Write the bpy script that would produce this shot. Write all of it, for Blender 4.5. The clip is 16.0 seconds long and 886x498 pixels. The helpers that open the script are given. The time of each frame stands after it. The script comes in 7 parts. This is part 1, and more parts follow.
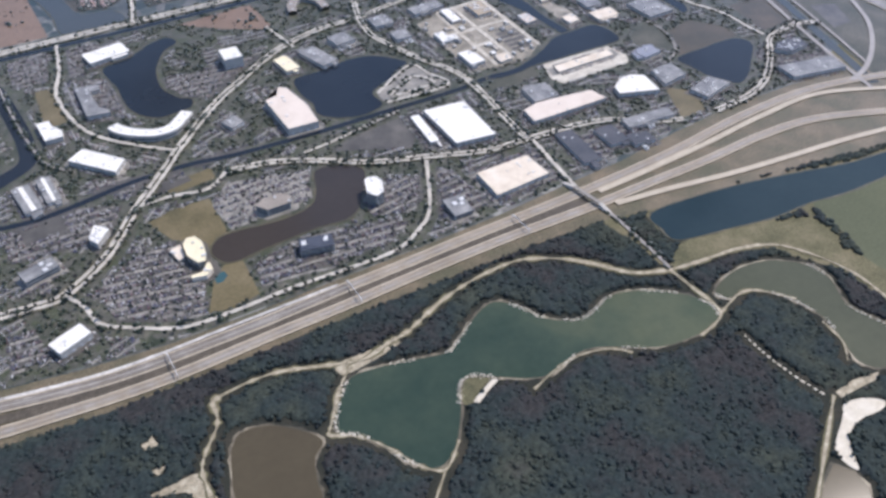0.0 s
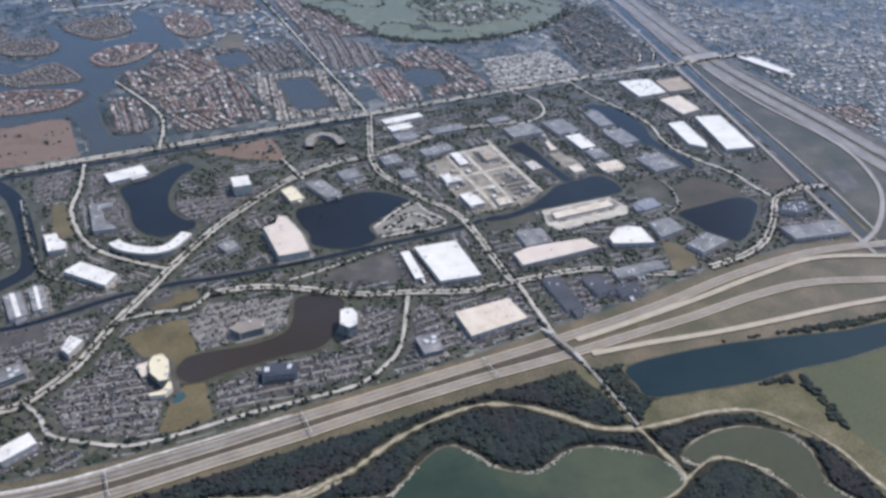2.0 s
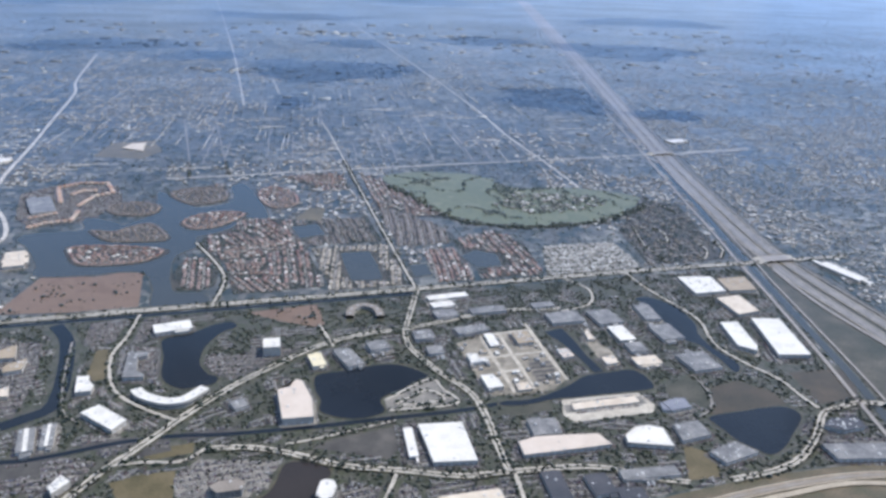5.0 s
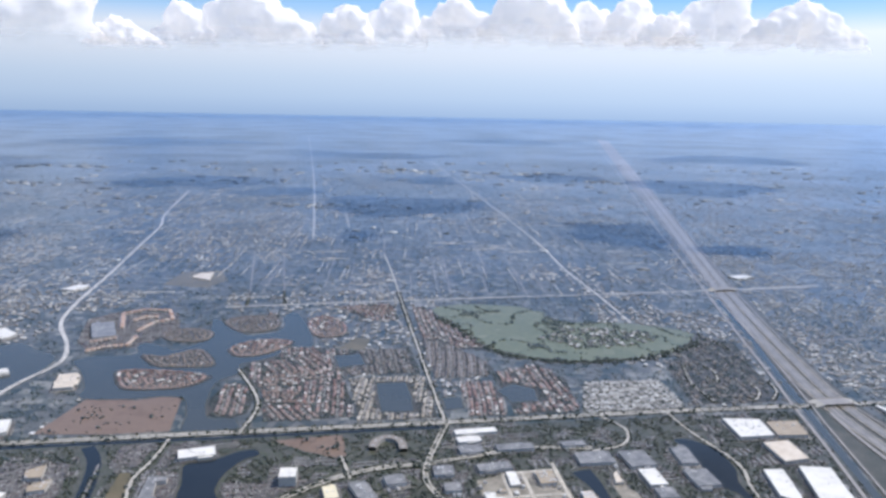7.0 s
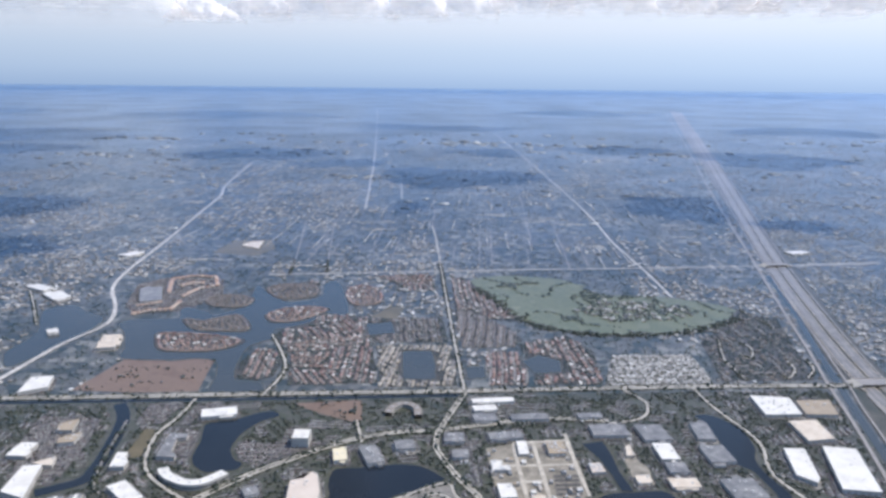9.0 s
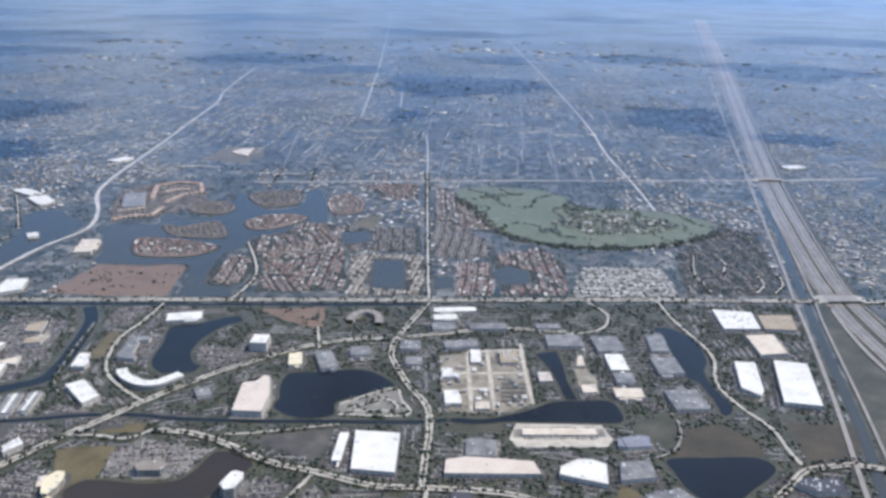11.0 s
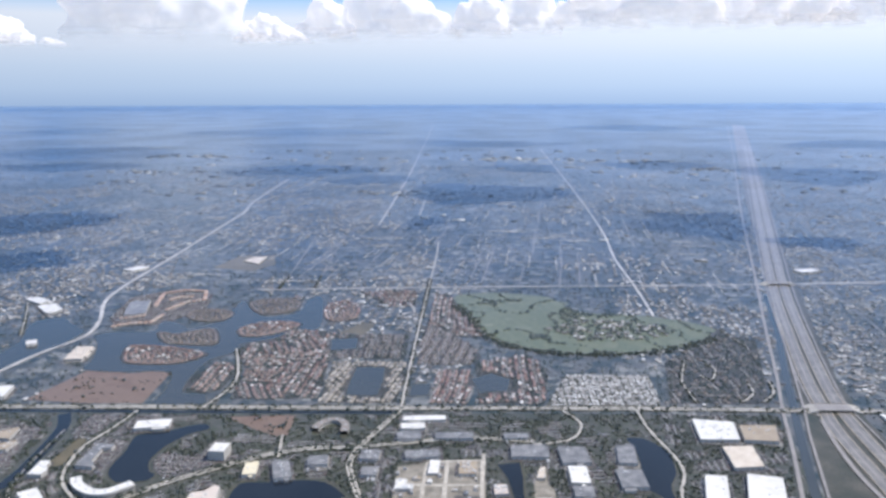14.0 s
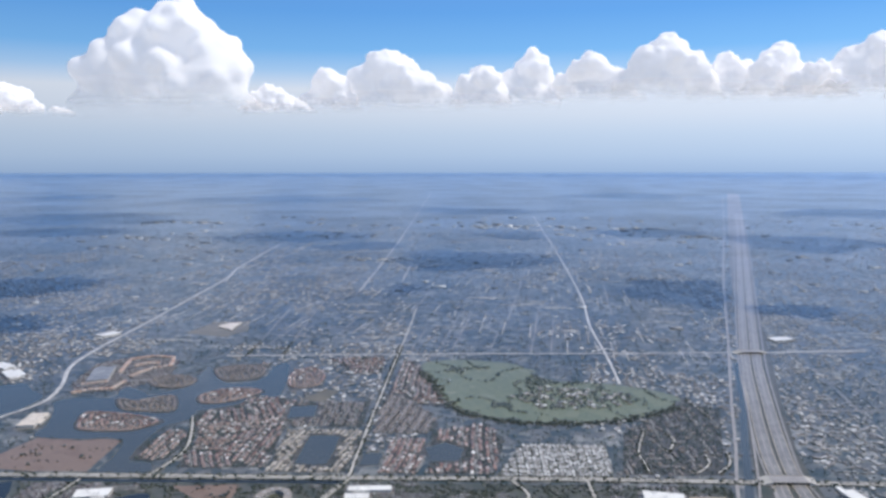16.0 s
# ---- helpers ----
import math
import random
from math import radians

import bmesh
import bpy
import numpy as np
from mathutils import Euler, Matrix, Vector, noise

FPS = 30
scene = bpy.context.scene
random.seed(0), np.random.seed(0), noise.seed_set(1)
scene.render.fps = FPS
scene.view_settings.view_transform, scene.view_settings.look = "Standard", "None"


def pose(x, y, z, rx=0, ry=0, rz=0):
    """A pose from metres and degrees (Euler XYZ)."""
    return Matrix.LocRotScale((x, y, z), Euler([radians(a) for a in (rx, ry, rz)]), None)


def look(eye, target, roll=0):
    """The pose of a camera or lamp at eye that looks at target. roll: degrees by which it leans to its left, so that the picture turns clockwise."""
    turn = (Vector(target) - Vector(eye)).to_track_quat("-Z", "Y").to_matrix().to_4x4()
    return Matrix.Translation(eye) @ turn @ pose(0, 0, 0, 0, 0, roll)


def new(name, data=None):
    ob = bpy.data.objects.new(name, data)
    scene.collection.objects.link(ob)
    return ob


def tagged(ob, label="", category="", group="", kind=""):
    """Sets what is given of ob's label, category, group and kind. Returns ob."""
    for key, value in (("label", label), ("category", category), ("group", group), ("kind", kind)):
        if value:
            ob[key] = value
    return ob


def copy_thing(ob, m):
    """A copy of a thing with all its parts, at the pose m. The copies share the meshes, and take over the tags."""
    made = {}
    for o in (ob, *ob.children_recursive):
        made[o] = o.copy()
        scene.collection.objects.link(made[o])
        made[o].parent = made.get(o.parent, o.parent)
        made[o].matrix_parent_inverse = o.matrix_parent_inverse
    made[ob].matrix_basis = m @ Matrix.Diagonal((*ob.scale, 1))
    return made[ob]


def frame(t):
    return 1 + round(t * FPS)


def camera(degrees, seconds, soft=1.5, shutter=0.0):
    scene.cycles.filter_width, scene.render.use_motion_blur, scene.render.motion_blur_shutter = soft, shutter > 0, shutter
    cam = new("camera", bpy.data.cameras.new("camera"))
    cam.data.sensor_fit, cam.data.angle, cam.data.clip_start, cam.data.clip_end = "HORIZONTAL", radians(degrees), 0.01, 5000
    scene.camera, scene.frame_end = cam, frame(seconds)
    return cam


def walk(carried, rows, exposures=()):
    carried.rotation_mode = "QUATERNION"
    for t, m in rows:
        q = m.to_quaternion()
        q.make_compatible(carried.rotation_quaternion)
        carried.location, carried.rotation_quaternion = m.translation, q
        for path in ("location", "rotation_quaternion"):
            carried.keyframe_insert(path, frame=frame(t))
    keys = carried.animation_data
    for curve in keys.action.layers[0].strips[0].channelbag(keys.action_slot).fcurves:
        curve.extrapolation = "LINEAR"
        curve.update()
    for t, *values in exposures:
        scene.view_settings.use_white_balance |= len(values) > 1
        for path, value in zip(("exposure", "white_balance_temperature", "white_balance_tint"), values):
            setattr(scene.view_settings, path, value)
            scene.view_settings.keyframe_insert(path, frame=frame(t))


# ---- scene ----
# The place is laid out at one tenth of its true size: one unit stands for ten metres,
# so that fifty kilometres of country lie within the camera's reach.
cam = camera(59.29, 16.0, soft=3.1)


def aim(x, y, z, yaw, pitch, roll):
    """A pose from a place and three angles in degrees: yaw to the left of +y, pitch up."""
    a, b = radians(yaw), radians(pitch)
    ahead = Vector((-math.sin(a) * math.cos(b), math.cos(a) * math.cos(b), math.sin(b)))
    return look((x, y, z), Vector((x, y, z)) + ahead * 100, roll)


walk(cam, [
    (0.0, aim(-51.77, 11.82, 80.48, -25.18, -43.13, 0.59)),
    (0.5, aim(-48.61, 10.68, 80.46, -24.26, -42.17, 1.19)),
    (1.0, aim(-45.61, 9.70, 80.40, -23.03, -39.72, 1.63)),
    (1.5, aim(-42.59, 8.68, 80.34, -21.68, -37.12, 1.99)),
    (2.0, aim(-39.54, 7.68, 80.27, -19.83, -33.16, 1.51)),
    (2.5, aim(-36.52, 6.64, 80.07, -17.68, -29.72, 1.41)),
    (3.0, aim(-33.47, 5.72, 79.72, -15.60, -27.05, 1.36)),
    (3.5, aim(-30.44, 4.89, 79.30, -13.57, -24.86, 0.94)),
    (3.7, aim(-29.20, 4.61, 79.12, -12.99, -24.07, 0.99)),
    (5.8, aim(-14.33, 1.43, 80.50, -7.16, -16.43, 1.82)),
    (6.0, aim(-12.97, 1.21, 80.43, -6.50, -15.16, 1.70)),
    (6.5, aim(-9.63, 0.73, 80.26, -4.60, -12.45, 1.25)),
    (7.0, aim(-6.34, 0.33, 80.26, -2.83, -10.49, 1.03)),
    (7.5, aim(-3.05, 0.08, 80.02, -1.22, -10.68, 0.96)),
    (8.0, aim(0.11, 0.03, 79.95, 0.10, -10.47, 0.97)),
    (8.5, aim(3.50, -0.08, 79.70, 1.45, -10.64, 0.70)),
    (9.0, aim(6.74, -0.05, 79.48, 2.54, -12.52, 0.62)),
    (9.5, aim(10.12, 0.11, 79.35, 3.28, -15.02, 0.73)),
    (9.7, aim(11.45, 0.22, 79.29, 3.46, -16.22, 0.75)),
    (11.8, aim(25.67, 1.78, 79.69, 4.04, -19.33, 1.32)),
    (12.0, aim(26.92, 1.81, 79.68, 4.82, -17.90, 0.72)),
    (12.5, aim(30.12, 1.95, 79.63, 6.34, -14.65, -0.20)),
    (13.0, aim(33.69, 2.23, 79.55, 7.50, -14.06, -0.45)),
    (13.5, aim(37.18, 2.69, 79.73, 7.50, -13.45, -0.23)),
    (14.0, aim(40.55, 3.05, 79.94, 7.71, -11.40, -0.25)),
    (14.5, aim(43.85, 3.29, 80.00, 7.76, -9.82, -0.01)),
    (15.0, aim(47.19, 3.59, 80.00, 7.97, -8.25, -0.05)),
    (15.5, aim(50.74, 4.10, 80.02, 8.07, -6.92, -0.16)),
    (16.0, aim(54.25, 4.38, 79.95, 7.92, -6.50, -0.05)),
], [(0.0, 0.34, 6500, 16), (1.0, 0.42, 6500, 15), (1.5, 0.34, 6500, 15), (2.0, 0.08, 6440, 14), (3.0, 0.24, 6340, 13), (3.7, 0.25, 6330, 11), (5.8, 0.2, 6560, 12), (9.0, 0.2, 6560, 13), (9.5, 0.22, 6560, 13),
    (11.9, 0.22, 6560, 11), (12.5, 0.3, 6560, 12), (14.0, 0.28, 6560, 13), (15.0, 0.2, 6560, 14), (16.0, 0.06, 6560, 12)])

# ---- daylight ----
SUN_TURN, SUN_HEIGHT = 76.0, 54.0      # degrees from +y towards +x, and above the horizon
sun_way = Vector((math.sin(radians(SUN_TURN)) * math.cos(radians(SUN_HEIGHT)),
                  math.cos(radians(SUN_TURN)) * math.cos(radians(SUN_HEIGHT)), math.sin(radians(SUN_HEIGHT))))
sun = new("sun", bpy.data.lights.new("sun", "SUN"))
sun.data.energy, sun.data.angle, sun.data.color = 3.3, radians(0.6), (1.0, 0.95, 0.87)
sun.matrix_world = look(sun_way * 1000, (0, 0, 0))

world = bpy.data.worlds.new("sky")
scene.world = world
world.use_nodes = True
wt = world.node_tree
wt.nodes.clear()


def node(tree, kind, **values):
    n = tree.nodes.new(kind)
    for key, value in values.items():
        n.inputs[key].default_value = value
    return n


def ramp_stops(n, stops):
    while len(n.color_ramp.elements) < len(stops):
        n.color_ramp.elements.new(0.5)
    for e, (p, c) in zip(n.color_ramp.elements, stops):
        e.position, e.color = p, (*c, 1)


sky = wt.nodes.new("ShaderNodeTexSky")
sky.sky_type, sky.sun_disc = "NISHITA", False
sky.sun_elevation, sky.sun_rotation = radians(SUN_HEIGHT), radians(SUN_TURN)
sky.air_density, sky.dust_density = 1.2, 0.6
dim = node(wt, "ShaderNodeVectorMath")
dim.operation = "SCALE"
dim.inputs["Scale"].default_value = 0.15
where = wt.nodes.new("ShaderNodeTexCoord")
split = wt.nodes.new("ShaderNodeSeparateXYZ")
low = wt.nodes.new("ShaderNodeMapRange")
for key, value in (("From Min", -0.1), ("From Max", 0.4)):
    low.inputs[key].default_value = value
haze = wt.nodes.new("ShaderNodeValToRGB")
ramp_stops(haze, ((0.0, (0.24, 0.36, 0.56)), (0.165, (0.28, 0.41, 0.62)), (0.19, (0.335, 0.465, 0.665)), (0.213, (0.385, 0.515, 0.70)), (0.264, (0.46, 0.58, 0.74)),
                  (0.315, (0.56, 0.65, 0.775)), (0.375, (0.63, 0.71, 0.82)), (0.42, (0.35, 0.56, 0.83)), (0.47, (0.18, 0.44, 0.81)), (0.61, (0.085, 0.30, 0.73))))
# the haze is brighter towards the sun
glow = wt.nodes.new("ShaderNodeVectorMath")
glow.operation = "DOT_PRODUCT"
glow.inputs[1].default_value = (math.sin(radians(SUN_TURN)), math.cos(radians(SUN_TURN)), 0)
lift = wt.nodes.new("ShaderNodeMath")
lift.operation = "MULTIPLY_ADD"
lift.inputs[1].default_value, lift.inputs[2].default_value = 0.25, 1.02
haze_lit = wt.nodes.new("ShaderNodeVectorMath")
haze_lit.operation = "SCALE"
fade = wt.nodes.new("ShaderNodeMapRange")
for key, value in (("From Min", 0.18), ("From Max", 0.45)):
    fade.inputs[key].default_value = value
both = wt.nodes.new("ShaderNodeMix")
both.data_type = "RGBA"
back = node(wt, "ShaderNodeBackground", Strength=1.0)
sky_out = wt.nodes.new("ShaderNodeOutputWorld")
wl = wt.links.new
wl(sky.outputs[0], dim.inputs[0])
wl(where.outputs["Generated"], split.inputs[0])
wl(split.outputs["Z"], low.inputs["Value"])
wl(low.outputs[0], haze.inputs[0])
wl(split.outputs["Z"], fade.inputs["Value"])
wl(fade.outputs[0], both.inputs["Factor"])
wl(where.outputs["Generated"], glow.inputs[0])
wl(glow.outputs["Value"], lift.inputs[0])
wl(haze.outputs[0], haze_lit.inputs[0])
wl(lift.outputs[0], haze_lit.inputs["Scale"])
wl(haze_lit.outputs[0], both.inputs["A"])
wl(dim.outputs[0], both.inputs["B"])
wl(both.outputs["Result"], back.inputs["Color"])
wl(back.outputs[0], sky_out.inputs[0])


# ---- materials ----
# coat tint and IOR that imitate aerial haze, near and far
AIR, HAZE_IOR = (0.85, 0.865, 0.965), 1.36
FAR_AIR, FAR_HAZE_IOR = (0.73, 0.825, 0.955), 1.7

def surface(name, colours, scale=0.5, fine=6.0, rough=0.6, bump=0.0, gloss=0.5, spread=0.0, contrast=0.35, cells=0.0, tint=None, haze_ior=None):
    """Noise through a ramp of colours, with finer grain on top. spread: how far each loose piece varies by itself.
    cells: the share of a mosaic of small plots."""
    m = bpy.data.materials.new(name)
    m.use_nodes = True
    t = m.node_tree
    link = t.links.new
    bsdf = t.nodes["Principled BSDF"]
    pos = t.nodes.new("ShaderNodeNewGeometry")
    n1 = node(t, "ShaderNodeTexNoise", Scale=scale, Detail=5.0, Roughness=0.6)
    n2 = node(t, "ShaderNodeTexNoise", Scale=fine, Detail=3.0, Roughness=0.6)
    r = t.nodes.new("ShaderNodeValToRGB")
    k = len(colours)
    ramp_stops(r, [(0.3 + 0.4 * i / max(1, k - 1), c) for i, c in enumerate(colours)])
    link(pos.outputs["Position"], n1.inputs["Vector"])
    link(pos.outputs["Position"], n2.inputs["Vector"])
    factor = n1.outputs["Fac"]
    if spread:
        mix = t.nodes.new("ShaderNodeMix")
        mix.inputs["Factor"].default_value = spread
        rnd = t.nodes.new("ShaderNodeMapRange")
        rnd.inputs["To Min"].default_value, rnd.inputs["To Max"].default_value = 0.25, 0.75
        link(pos.outputs["Random Per Island"], rnd.inputs["Value"])
        link(factor, mix.inputs["A"])
        link(rnd.outputs[0], mix.inputs["B"])
        factor = mix.outputs["Result"]
    if cells:
        v = node(t, "ShaderNodeTexVoronoi", Scale=fine * 0.35)
        sp = t.nodes.new("ShaderNodeSeparateColor")
        mix = t.nodes.new("ShaderNodeMix")
        mix.inputs["Factor"].default_value = cells
        link(pos.outputs["Position"], v.inputs["Vector"])
        link(v.outputs["Color"], sp.inputs[0])
        link(factor, mix.inputs["A"])
        link(sp.outputs[0], mix.inputs["B"])
        factor = mix.outputs["Result"]
    link(factor, r.inputs[0])
    grain = t.nodes.new("ShaderNodeMapRange")
    grain.inputs["From Min"].default_value, grain.inputs["From Max"].default_value = 0.3, 0.7
    grain.inputs["To Min"].default_value, grain.inputs["To Max"].default_value = 1 - contrast, 1 + contrast
    link(n2.outputs["Fac"], grain.inputs["Value"])
    mul = t.nodes.new("ShaderNodeVectorMath")
    mul.operation = "SCALE"
    link(r.outputs[0], mul.inputs[0])
    link(grain.outputs[0], mul.inputs["Scale"])
    link(mul.outputs[0], bsdf.inputs["Base Color"])
    bsdf.inputs["Roughness"].default_value = rough
    bsdf.inputs["Specular IOR Level"].default_value = gloss
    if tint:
        # thin tinted gloss imitating haze: it mirrors the bright low sky at flat angles
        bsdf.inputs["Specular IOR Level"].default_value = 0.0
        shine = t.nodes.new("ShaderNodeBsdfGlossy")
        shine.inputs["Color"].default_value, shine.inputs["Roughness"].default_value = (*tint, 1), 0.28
        edge = node(t, "ShaderNodeFresnel", IOR=haze_ior or HAZE_IOR)
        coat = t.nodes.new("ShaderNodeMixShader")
        # noise dims the haze coat in broad patches, so distant country looks uneven
        haze_noise = node(t, "ShaderNodeTexNoise", Scale=0.007, Detail=3.0)
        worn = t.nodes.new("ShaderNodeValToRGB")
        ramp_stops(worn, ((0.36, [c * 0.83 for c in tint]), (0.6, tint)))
        link(pos.outputs["Position"], haze_noise.inputs["Vector"])
        link(haze_noise.outputs["Fac"], worn.inputs[0])
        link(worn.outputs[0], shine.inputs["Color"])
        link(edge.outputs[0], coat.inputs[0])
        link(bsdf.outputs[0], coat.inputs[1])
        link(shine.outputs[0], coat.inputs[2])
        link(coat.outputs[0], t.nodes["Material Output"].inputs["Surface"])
    if bump:
        b = node(t, "ShaderNodeBump", Strength=bump, Distance=0.2)
        link(n2.outputs["Fac"], b.inputs["Height"])
        link(b.outputs[0], bsdf.inputs["Normal"])
    return m



